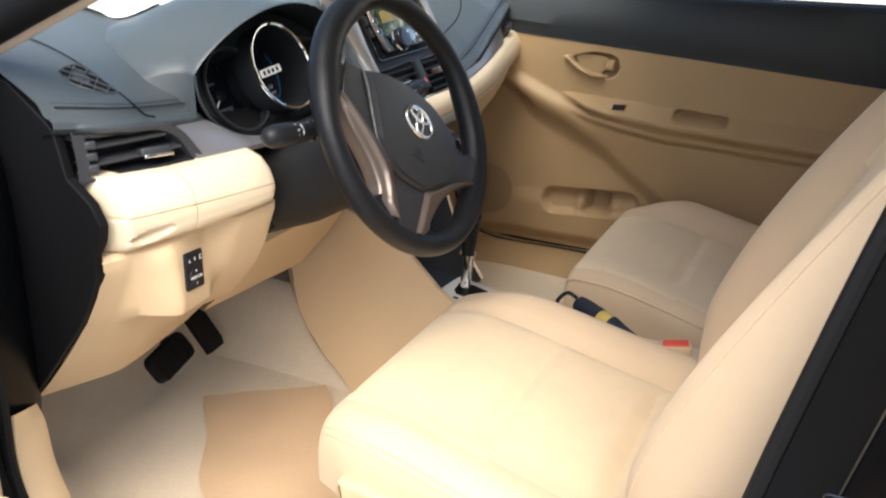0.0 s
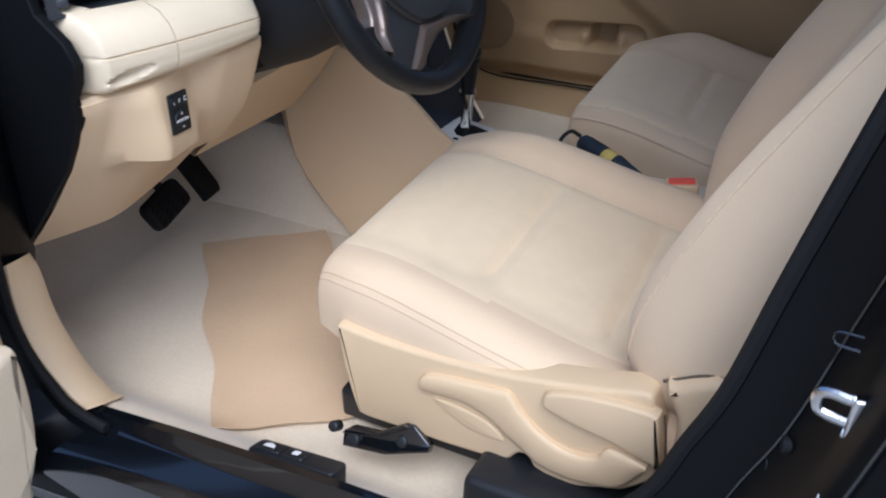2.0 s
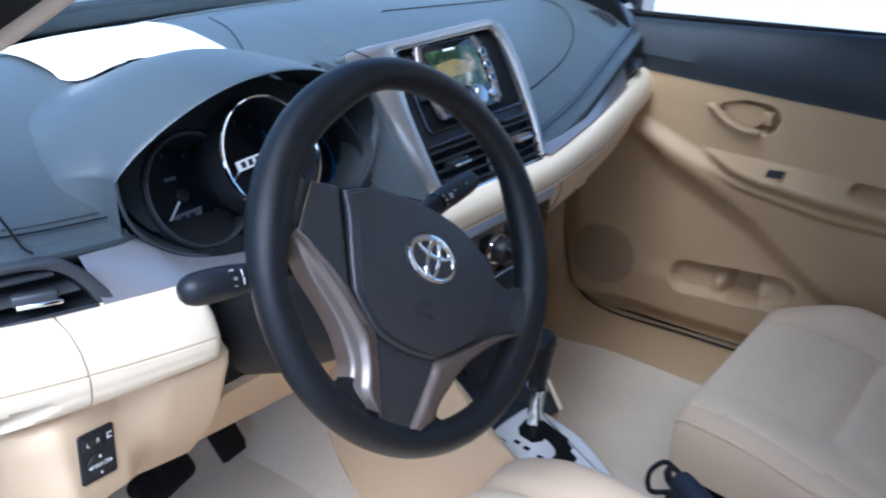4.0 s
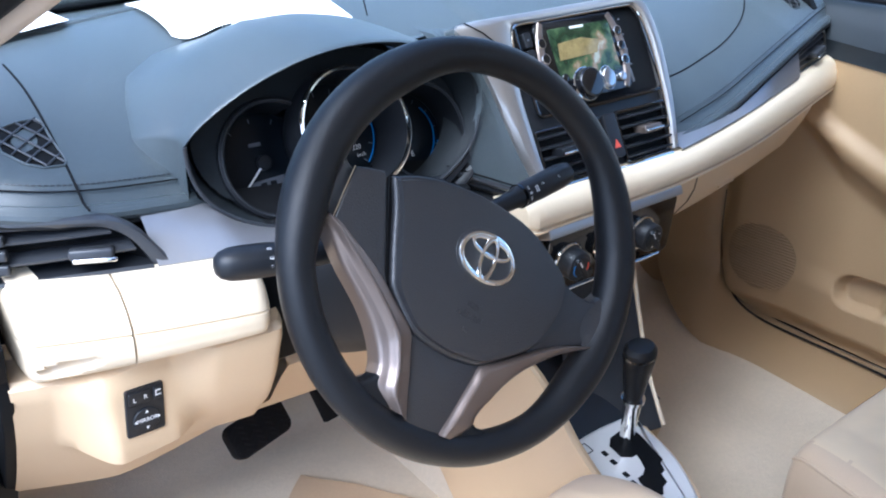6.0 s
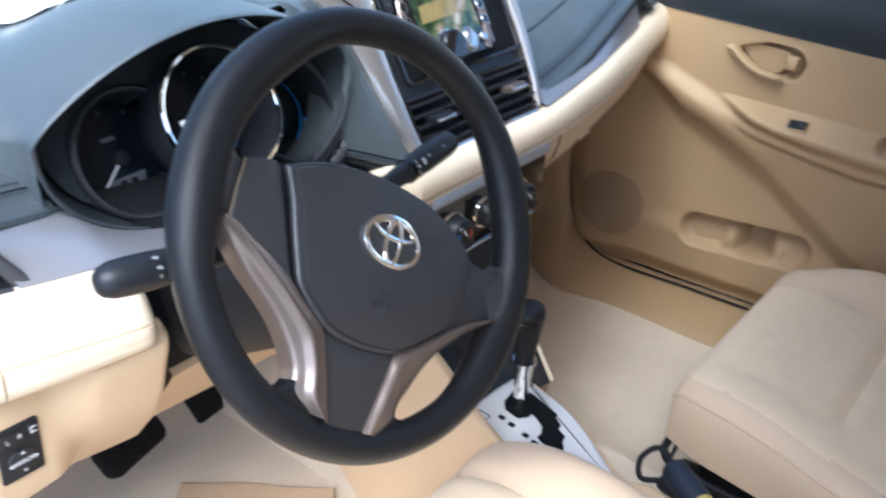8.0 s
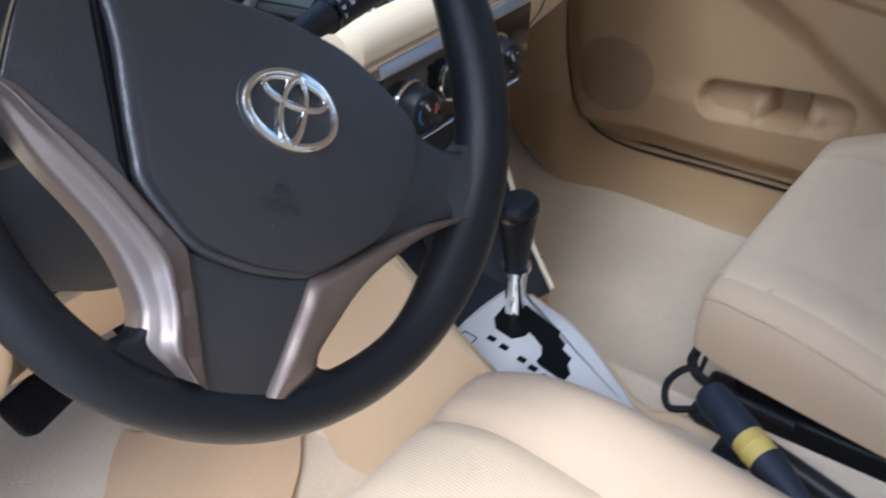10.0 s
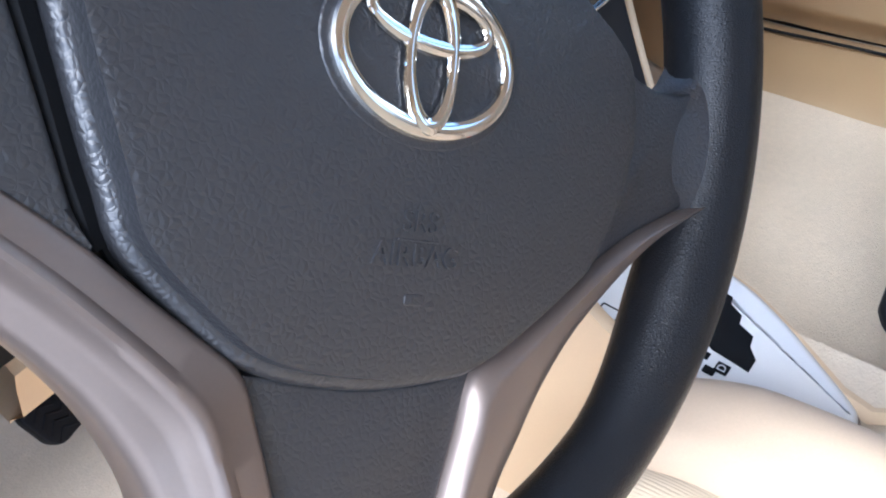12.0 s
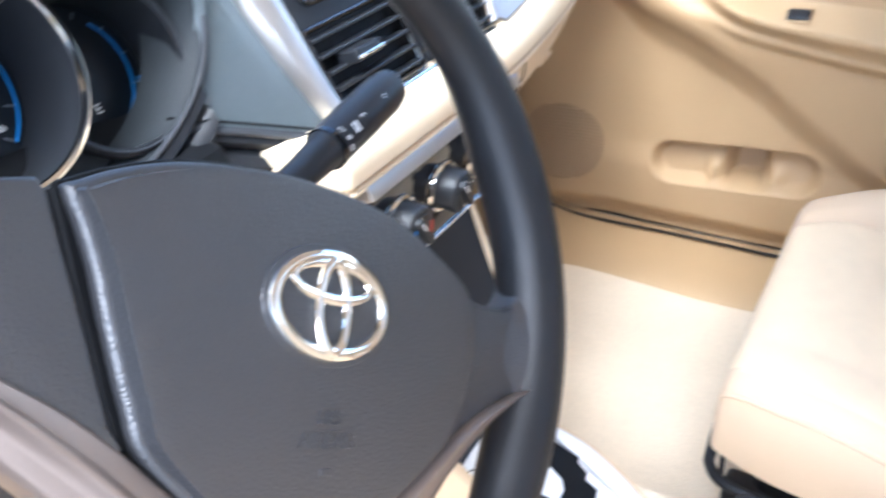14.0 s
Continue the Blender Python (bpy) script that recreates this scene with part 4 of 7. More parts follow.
ARCH_OUT = [(-0.110, -0.103), (-0.118, -0.070), (-0.125, -0.040), (-0.133, 0.010), (-0.142, 0.050), (-0.156, 0.085), (-0.166, 0.104), (-0.140, 0.109), (-0.060, 0.110), (0.033, 0.112), (0.122, 0.113), (0.148, 0.106), (0.160, 0.085), (0.164, 0.050), (0.161, 0.0), (0.153, -0.045), (0.139, -0.097)]
ARCH_IN = [(-0.097, -0.103), (-0.100, -0.070), (-0.100, -0.040), (-0.100, 0.010), (-0.096, 0.045), (-0.090, 0.078), (-0.085, 0.092), (-0.076, 0.098), (-0.040, 0.0985), (0.030, 0.100), (0.116, 0.101), (0.132, 0.095), (0.141, 0.078), (0.145, 0.045), (0.143, 0.0), (0.138, -0.045), (0.125, -0.097)]
_o, _i = spline(ARCH_OUT, 65), spline(ARCH_IN, 65)
_rows = []
for o, q in zip(_o, _i):
    o3 = lambda f, w: S_M @ Vector((o.x + (q.x - o.x) * f, o.y + (q.y - o.y) * f, w))
    _rows.append([o3(0.0, -0.05), o3(0.0, -0.008), o3(0.05, 0.000), o3(0.22, 0.005), o3(0.6, 0.007), o3(0.88, 0.006), o3(0.97, 0.004), o3(1.0, 0.0), o3(1.0, -0.02)])
part("arch_frame", loft(_rows), M_ARCH, stack, "satin silver arch")
part("arch_lip", tube([S_M @ Vector((q.x * 0.985 + 0.0003, q.y - 0.002, 0.002)) for q in _i[18:]], 0.0016, 6), M_CHROME, stack, "bright inner edge of the arch")
_in = [(q.x, q.y) for q in _i]
part("arch_joint", tube([S_M @ Vector((x, y, w)) for x, y, w in ((-0.152, 0.107, 0.004), (-0.132, 0.092, 0.0072), (-0.114, 0.074, 0.0076), (-0.098, 0.052, 0.007))], 0.0009, 6), M_DEEP, stack)
part("face", slab(_in, -0.035, -0.006, 0.001, S_M), M_TRIMBLK, stack, "satin black face")
# cheek between cluster and arch
_rows = []
for i in range(24):
    f = i / 23
    o = _o[int(round(f * 26))]
    z = 0.912 + 0.142 * f
    c = min(max((z - 0.985) / 0.095, -1.0), 1.0)
    edge = Vector((HX + 0.169 * math.sqrt(max(1 - 0.9 * c * c, 0.1)) + 0.002, 0.232, z))
    if z > 1.03:
        edge = edge.lerp(Vector((-0.185, 0.30, 1.056)), (z - 1.03) / 0.024)
    inner = S_M @ Vector((o.x - 0.004, o.y, -0.012))
    _rows.append([S_M @ Vector((o.x + 0.003, o.y, -0.002)), inner, inner.lerp(edge, 0.5) + Vector((0, 0.004, 0)), inner.lerp(edge, 0.9), edge + Vector((0, -0.001, 0)), edge + Vector((-0.004, 0.004, 0)), edge + Vector((-0.006, 0.03, 0))])
part("cheek", loft(_rows), M_DASH, stack, "charcoal cheek beside the cluster")
_run = [lip(-k / 48) + Vector((0, -0.002, 0)) for k in range(13, 21)]
_led = [r[k] for r, k in ((_rows[0], 1), (_rows[0], 2), (_rows[0], 3), (_rows[0], 4))]
part("cheek_ledge", tube([p + Vector((0, -0.002, 0)) for p in _led], 0.0032, 8), M_SATIN, stack, "satin ledge under the cheek")
_run = spline(_run + _led[::-1], 30)
_band = [(0.012, 0.002), (-0.001, -0.002), (-0.004, -0.008), (-0.001, -0.012), (0.003, -0.014), (-0.006, -0.018), (-0.011, -0.025), (-0.007, -0.033), (0.012, -0.042)]
part("trim_band", loft([[p + Vector((0, y, z)) for y, z in _band] for p in _run]), M_TRIMBLK, stack, "black ridged band beside the column")
part("cheek_seam", tube([p + Vector((0, -0.003, 0.0065)) for p in _led], 0.0009, 6), M_DEEP, stack)
_rows = []
for i in range(14):
    f = i / 13
    o = _o[64 - int(round(f * 20))]
    _rows.append([S_M @ Vector((o.x - 0.001, o.y, -0.003)), S_M @ Vector((o.x + 0.003, o.y, -0.03)), S_M @ Vector((o.x + 0.008, o.y, -0.14))])
part("cheek", loft(_rows), M_DASH, stack)
_rows = []
for i in range(20):
    x = -0.150 + 0.29 * i / 19
    _rows.append([S_M @ Vector((x, 0.109, -0.004)), S_M @ Vector((x, 0.112, -0.03)), Vector((x - 0.01, 0.40, top_z(x, 0.42) + 0.004)), Vector((x - 0.01, 0.45, top_z(x, 0.45) - 0.004))])
part("stack_top", loft(_rows), M_DASH, stack, "charcoal top behind the arch")

stereo = thing("car_stereo", S_M @ Vector((0, 0.04, 0)), "black double-height car stereo with glossy screen and chrome knob", "stereo")
part("stereo_body", slab(rrect(0.214, 0.112, 0.006, cx=0.034, cy=0.043), -0.03, -0.0045, 0.001, S_M), M_DEEP, stereo)
part("stereo_bay", tube([S_M @ Vector((p[0] + 0.06 * (0.043 - p[1]) * (p[0] > 0.03), p[1], 0.0)) for p in rrect(0.222, 0.117, 0.009, cx=0.031, cy=0.042)], 0.0028, 8, closed=True), M_PIANO, stereo, "gloss black bay rim")
part("stereo_fascia", slab(rrect(0.142, 0.100, 0.010, cx=0.017, cy=0.044), -0.004, 0.004, 0.0015, S_M), M_PIANO, stereo)
for sx in (-1, 1):
    _p = [S_M @ Vector((0.017 + sx * (0.058 + 0.012 * (1 - (t * 2 - 1) ** 2)), -0.004 + 0.096 * t, 0.0042)) for t in [i / 20 for i in range(21)]]
    part("silver_bar", tube(_p, [0.0045 + 0.002 * math.sin(math.pi * i / 20) for i in range(21)], 8, flat=0.45, up=S_M.to_3x3() @ Vector((0, 0, 1))), M_SILVER, stereo, "curved silver key bar")
    for k in range(3):
        part("stereo_button", slab(circle(0.0058, 18, 0.017 + sx * 0.066, 0.030 + 0.019 * k), 0.003, 0.0082, 0.0012, S_M), M_PIANO, stereo)
        part("button_ring", ringbar(0.0060, 0.0060, 0.0006, S_M @ pose(0.017 + sx * 0.066, 0.030 + 0.019 * k, 0.0072), 24, 6), M_CHROME, stereo)
part("stereo_button", slab(circle(0.0062, 18, 0.070, 0.010), 0.003, 0.0085, 0.0016, S_M), M_STEEL, stereo, "silver round key")
for k in range(2):
    part("stereo_button", slab(circle(0.0055, 18, -0.026 + 0.006 * k, 0.022 - 0.014 * k), 0.003, 0.0075, 0.0012, S_M), M_PIANO, stereo)


# Screen surface: green mottling and a faint glow painted in for reflected trees.
def screen_mat():
    m = bpy.data.materials.new("screen_reflection")
    m.use_nodes = True
    nt = m.node_tree
    b = nt.nodes["Principled BSDF"]
    tc = nt.nodes.new("ShaderNodeTexCoord")
    n = nt.nodes.new("ShaderNodeTexNoise")
    n.inputs["Scale"].default_value, n.inputs["Detail"].default_value = 42, 5
    r = nt.nodes.new("ShaderNodeValToRGB")
    e = r.color_ramp.elements
    e[0].position, e[0].color = 0.36, (0.01, 0.02, 0.01, 1)
    e[1].position, e[1].color = 0.72, (0.26, 0.27, 0.21, 1)
    for pos, col in ((0.46, (0.03, 0.09, 0.02, 1)), (0.55, (0.12, 0.22, 0.06, 1)), (0.62, (0.40, 0.30, 0.12, 1))):
        k = e.new(pos)
        k.color = (col[0] * 0.35 + 0.01, col[1] * 0.30 + 0.01, col[2] * 0.4 + 0.01, 1)
    nt.links.new(tc.outputs["Object"], n.inputs["Vector"])
    nt.links.new(n.outputs["Fac"], r.inputs["Fac"])
    nt.links.new(r.outputs["Color"], b.inputs["Base Color"])
    nt.links.new(r.outputs["Color"], b.inputs["Emission Color"])
    b.inputs["Emission Strength"].default_value = 0.25
    b.inputs["Roughness"].default_value = 0.08
    return m


M_SCREEN = screen_mat()
M_OCHRE = mat("screen_ochre", (0.22, 0.17, 0.07), 0.15, bump=0, vary=0.35, blotch=60)
part("screen", slab(rrect(0.106, 0.064, 0.003, cx=0.020, cy=0.052), 0.003, 0.0048, 0.0003, S_M), M_SCREEN, stereo, "glossy dark screen with a painted green tree reflection and ochre tones")
part("screen_patch", slab([(-0.026, 0.044), (0.040, 0.046), (0.048, 0.062), (0.018, 0.068), (-0.022, 0.065)], 0.0048, 0.0051, 0.0001, S_M), M_OCHRE, stereo, "ochre patch on the screen")
part("name_bar", slab(rrect(0.024, 0.003, 0.001, cx=0.016, cy=0.082), 0.0048, 0.0054, 0.0001, S_M), M_MARK, stereo)
kn = part("volume_knob", slab(circle(0.019, 40, 0.005, 0.010), 0.002, 0.018, 0.003, S_M), M_PIANO, stereo, "gloss black volume knob")
part("knob_ring", ringbar(0.0205, 0.0205, 0.0014, S_M @ pose(0.005, 0.010, 0.006), 48, 8), M_CHROME, kn, "chrome ring")
k2 = part("select_knob", slab(circle(0.0105, 30, 0.044, 0.012, 0.013), 0.002, 0.010, 0.002, S_M), M_STEEL, stereo, "silver tilting key")
part("knob_ring", ringbar(0.0125, 0.0150, 0.0011, S_M @ pose(0.044, 0.012, 0.005), 40, 8), M_CHROME, k2, "chrome ring")
for k in range(3):
    part("left_key", slab(rrect(0.012, 0.018, 0.002, cx=-0.064, cy=0.034 + 0.021 * k), -0.004, 0.002, 0.001, S_M), M_TRIMBLK, stereo)
    part("key_mark", slab(rrect(0.003, 0.002, 0.0005, cx=-0.064, cy=0.034 + 0.021 * k), 0.0018, 0.0024, 0.0001, S_M), M_GREYMARK, stereo)
for k in range(4):
    part("key_mark", slab(rrect(0.003, 0.002, 0.0005, cx=0.103, cy=0.024 + 0.02 * k), -0.004, -0.0032, 0.0001, S_M), M_GREYMARK, stereo)
part("card_slot", slab(rrect(0.003, 0.018, 0.001, cx=0.098, cy=0.010), -0.004, -0.0025, 0.0002, S_M), M_GREYMARK, stereo)

for cx, tx in ((-0.042, -0.058), (0.089, 0.088)):
    v = thing("air_vent", S_M @ Vector((cx, -0.065, 0)), "black centre air vent with five slats and chrome-lipped tab", "air vent", "dash air vents")
    part("vent_frame", tube([S_M @ Vector((p[0] - 0.06 * (p[1] + 0.035) * (p[0] < 0 or p[0] > 0.1) * (-1 if p[0] > 0 else 0), p[1], 0.001)) for p in rrect(0.094 if cx > 0 else 0.108, 0.064, 0.004, cx=cx, cy=-0.065)], 0.0025, 8, closed=True), M_PIANO, v)
    w = 0.090 if cx > 0 else 0.104
    part("vent_back", slab(rrect(w, 0.062, 0.003, cx=cx, cy=-0.065), -0.03, -0.005, 0.0005, S_M), M_DEEP, v)
    for k in range(5):
        part("slat", rbox((w - 0.002, 0.003, 0.016), S_M @ pose(cx, -0.090 + 0.0125 * k, -0.003, 14, 0, 0), 0.001), M_TRIMBLK, v)
    tb = part("tab", rbox((0.032, 0.010, 0.022), S_M @ pose(tx, -0.062, 0.006, 14, 0, 0), 0.002), M_TRIMBLK if cx < 0 else M_SILVER, v)
    part("tab_lip", rbox((0.032, 0.003, 0.003), S_M @ pose(tx, -0.066, 0.018, 14, 0, 0), 0.001), M_CHROME, tb, "chrome tab lip")
part("lower_rim", tube([S_M @ Vector((x, -H + 0.004, 0.004)) for x in (-0.095, -0.05, 0.05, 0.124)], 0.0022, 8), M_CHROME, stack, "bright lower rim")
hz = thing("hazard_switch", S_M @ Vector((0, -0.06, 0)), "black hazard light button with a red triangle", "switch")
part("button", slab(rrect(0.022, 0.056, 0.003, cx=0.027, cy=-0.060), -0.002, 0.006, 0.0015, S_M), M_TRIMBLK, hz)
part("triangle", slab([(0.0215, -0.076), (0.0325, -0.076), (0.027, -0.065)], 0.0055, 0.0066, 0.0002, S_M), M_RED, hz, "red triangle")

# ---- climate panel ----
clim = thing("climate_panel", (-0.03, 0.14, 0.80), "gloss black heater panel with three rotary knobs", "heater panel")
C_M = frame_m((-0.012, 0.150, 0.792), (1, 0, 0), (0, -0.10, 0.99))
part("panel", slab(rrect(0.232, 0.085, 0.010), -0.06, 0.002, 0.002, C_M), M_PIANO, clim)
part("top_strip", slab(rrect(0.240, 0.0125, 0.002), -0.02, 0.002, 0.0015, frame_m(C_M @ Vector((0, 0.047, 0.002)), (1, 0, 0), (0, 0.35, 0.93))), M_ARCH, clim, "bright silver strip")
part("lower_strip", slab(rrect(0.20, 0.003, 0.001, cy=-0.043), -0.01, 0.004, 0.001, C_M), M_CHROME, clim)
for cx, r in ((-0.080, 0.0215), (-0.014, 0.020), (0.052, 0.0215)):
    k = part("knob", slab(circle(r * 0.90, 40, cx, 0.002), 0.0, 0.023, 0.0035, C_M), M_TRIMBLK, clim, "black rotary knob")
    part("knob_ring", ringbar(r, r, 0.0022, C_M @ pose(cx, 0.002, 0.003), 48, 8), M_CHROME, k, "chrome ring")
    part("knob_face", slab(circle(r * 0.66, 32, cx, 0.002), 0.0, 0.0240, 0.0006, C_M), M_DIAL, k)
    part("grip_bar", slab(rrect(0.0075, r * 1.55, 0.003), 0.0, 0.0285, 0.002, C_M @ pose(cx, 0.002, 0, 0, 0, 35)), M_TRIMBLK, k)
    part("pointer", slab(rrect(0.0016, r * 0.5, 0.0006), 0.0, 0.0288, 0.0002, C_M @ pose(cx, 0.002, 0, 0, 0, 35) @ pose(0, r * 0.45, 0)), M_MARK, k, "white pointer")
    if cx < -0.05:
        for colr, a0, a1 in ((M_RED, 20, -70), (M_BLUE, 150, 240)):
            part("heat_arc", tube([C_M @ Vector((cx + r * 0.56 * math.cos(radians(a)), 0.002 + r * 0.56 * math.sin(radians(a)), 0.0241)) for a in [a0 + (a1 - a0) * i / 12 for i in range(13)]], 0.0008, 6), colr, k, "coloured heat arc")
    else:
        for q in range(4):
            part("fan_mark", slab(rrect(0.003, 0.0016, 0.0005), 0.0, 0.0242, 0.0002, C_M @ pose(cx + 0.011 * math.cos(1.1 * q - 1.6), 0.002 + 0.011 * math.sin(1.1 * q - 1.6), 0)), M_MARK, k)
part("button", slab(rrect(0.030, 0.012, 0.003, cx=-0.048, cy=-0.030), 0.0, 0.005, 0.001, C_M), M_TRIMBLK, clim)
part("button", slab(rrect(0.030, 0.012, 0.003, cx=0.020, cy=-0.030), 0.0, 0.005, 0.001, C_M), M_TRIMBLK, clim)

# ---- glove box and passenger lower dash ----
gb = thing("glove_box", (0.38, 0.25, 0.72), "beige glove box under the passenger pad", "glove box")
_rows = []
for i in range(40):
    x = 0.118 + 0.575 * i / 39
    y = pad_front(x) + 0.014
    e = smooth(0.58, 0.693, x)
    h = 0.010 * smooth(0.3, 0.7, x)
    _rows.append([(x, y + 0.05, 0.842 + h), (x, y + 0.006, 0.840 + h), (x, y + 0.001 + 0.01 * e, 0.833 + h), (x, y + 0.004 + 0.015 * e, 0.815 + h), (x, y + 0.014 + 0.02 * e, 0.792 + h), (x, y + 0.036 + 0.02 * e, 0.762 + 0.02 * e), (x, y + 0.08 + 0.02 * e, 0.725 + 0.03 * e), (x, y + 0.15, 0.69 + 0.03 * e), (x, y + 0.24, 0.67), (x, 0.75, 0.66)])
part("lid", loft(_rows), M_BEIGE, gb)
part("lid_seam", tube([(0.172, pad_front(0.172) + 0.014 + d, z) for d, z in ((0.0005, 0.834), (0.003, 0.815), (0.012, 0.794), (0.034, 0.764))], 0.001, 6), M_SEAM, gb)
part("latch", rbox((0.045, 0.006, 0.010), pose(0.30, pad_front(0.3) + 0.034, 0.785, -35, 0, 8), 0.002), M_BEIGE, gb)


# ---- steering wheel ----
WH_UP = Vector((0, math.sin(radians(23.3)), math.cos(radians(23.3))))
WH = frame_m((-0.355, 0.0, 0.93), (1, 0, 0), WH_UP)
WHT = WH @ pose(0, 0, 0, 0, 0, -40)
wheel = thing("steering_wheel", (0, 0, 0), "black leather-grained steering wheel with silver spokes, turned clockwise", "steering wheel", m=WHT)


def wp(name, bm, material, label="", parent=None):
    return part(name, bm, material, parent or wheel, label, local=True)


RIM_X, RIM_Y, R0 = 0.0023, 0.0115, 0.1712


def grip_at(d):
    """Share of the thumb rests either side of the spokes at an angle in degrees."""
    d %= 360
    return max(smooth(62, 30, d), smooth(-48, -20, d - 360) if d > 180 else 0.0, smooth(118, 148, d) * smooth(210, 192, d))


_path, _rad = [], []
for i in range(160):
    a = 2 * math.pi * i / 160
    g = grip_at(math.degrees(a))
    rr = R0 - 0.0040 * g
    x, y = rr * math.cos(a), rr * math.sin(a)
    _path.append((RIM_X + x, RIM_Y + y, -0.0168 + 0.0063 * x + 0.031 * y - 0.002 * g))
    _rad.append(0.0152 + 0.0040 * g)
wp("rim", tube(_path, _rad, 24, closed=True), M_GRIP, "black grained rim")

_pad = [(-103, 28.5), (-98, 32.5), (-82, 41), (-57, 49.5), (-22, 55), (3, 56), (30, 54.5), (48, 50.5), (66, 43.5), (88.5, 32.6), (99, 24), (102.3, 11), (102.5, -5), (98.5, -20), (91, -36.5), (84.5, -48), (79.8, -53), (59.8, -67.5), (39.5, -80), (24, -83.3), (1.7, -84.8), (-20, -82.8), (-36.5, -78.5), (-48.5, -71), (-68.5, -54), (-75, -40), (-81, -25), (-87, -8), (-91.5, 5), (-97, 17)]
_pad = [(p[0], p[1]) for p in spline([(x / 1000, y / 1000) for x, y in _pad], 150, True)]
PAD_W, PAD_DOME, PAD_POW = -0.0080, 0.0095, 2.8
_cen = sum((Vector(p) for p in _pad), Vector((0, 0))) / len(_pad)


def pad_w(x, y):
    """Height of the airbag cover: one soft crown that falls to the edge."""
    d = Vector((x, y)) - _cen
    edge = max((Vector(p) - _cen for p in _pad), key=lambda v: v.normalized().dot(d) / max(d.length, 1e-6)).length
    q = (d.x / 0.155) ** 2 + (d.y / 0.090) ** 2
    return PAD_W + PAD_DOME * max(1 - q, 0.0) ** 0.8 * (1 - min(d.length / edge, 1.0) ** 60)


bm = slab(_pad, -0.040, PAD_W, 0.0035, dome=PAD_DOME, rings=90, power=PAD_POW)
for v in bm.verts:
    if v.co.z > PAD_W + 1e-6:
        v.co.z = pad_w(v.co.x, v.co.y)
wp("airbag_cover", bm, M_BAG, "black grained airbag cover")
wp("pad_gap", tube([(x * 1.006, -0.016 + (y + 0.016) * 1.006, -0.0150) for x, y in _pad], 0.0012, 6, closed=True), M_DEEP, "dark gap round the cover")

# per side: grained panel, inner edge and outer edge of the silver strip, strip section
SPOKES = {
    -1: (((-137, 21), (-125.5, 26), (-112, 30), (-107.5, 26), (-101, 9.8), (-96, -2), (-91, -14), (-85, -29), (-79, -44), (-75, -54), (-96, -42), (-116, -33.5), (-137.5, -25), (-138, -1)),
         ((-143, -23), (-130, -25.5), (-116, -31.8), (-96, -40.5), (-76.5, -51.6), (-62.6, -61.3), (-50, -69.8), (-37.5, -79), (-32, -92), (-27, -106), (-23, -118), (-18.5, -132), (-13.5, -147)),
         ((-143, -29), (-134, -36), (-127, -43), (-112, -56), (-97, -66.5), (-84, -75.8), (-72, -86.5), (-63, -97), (-57.5, -105), (-53.5, -113), (-52, -121), (-50.5, -130), (-31, -142)),
         ((0, -32), (0, -10.5), (0.03, -9), (0.08, -8.2), (0.34, -7.2), (0.39, -5.9), (0.45, -5.2), (0.51, -5.6), (0.57, -7.4), (0.64, -10.2), (0.72, -11.6), (0.86, -13.0), (0.96, -15.0), (1.0, -18), (0.98, -34))),
    1: (((104.5, 25.0), (114, 22), (125, 20.5), (138, 21.5), (147, 24), (150, 10), (150, -19), (130, -27.5), (113.5, -35), (93, -47), (82, -56), (90, -38), (97.5, -21), (101, -5), (101.5, 11)),
        ((152, -19), (130, -27), (113.5, -34), (93, -46), (73, -59.5), (55, -70.8), (40.5, -80), (36.5, -97), (32.5, -112), (28.5, -128), (22.5, -148)),
        ((154, -21.5), (132, -33), (116, -43.5), (99, -57.5), (85.5, -70.5), (73, -87.5), (64, -104), (58.5, -113), (54.5, -122), (53, -132), (37, -148)),
        ((0, -32), (0, -12), (0.05, -9.5), (0.17, -6.4), (0.22, -6.0), (0.28, -6.3), (0.60, -8.2), (0.85, -10.2), (0.95, -12.2), (1.0, -16), (0.98, -34))),
}
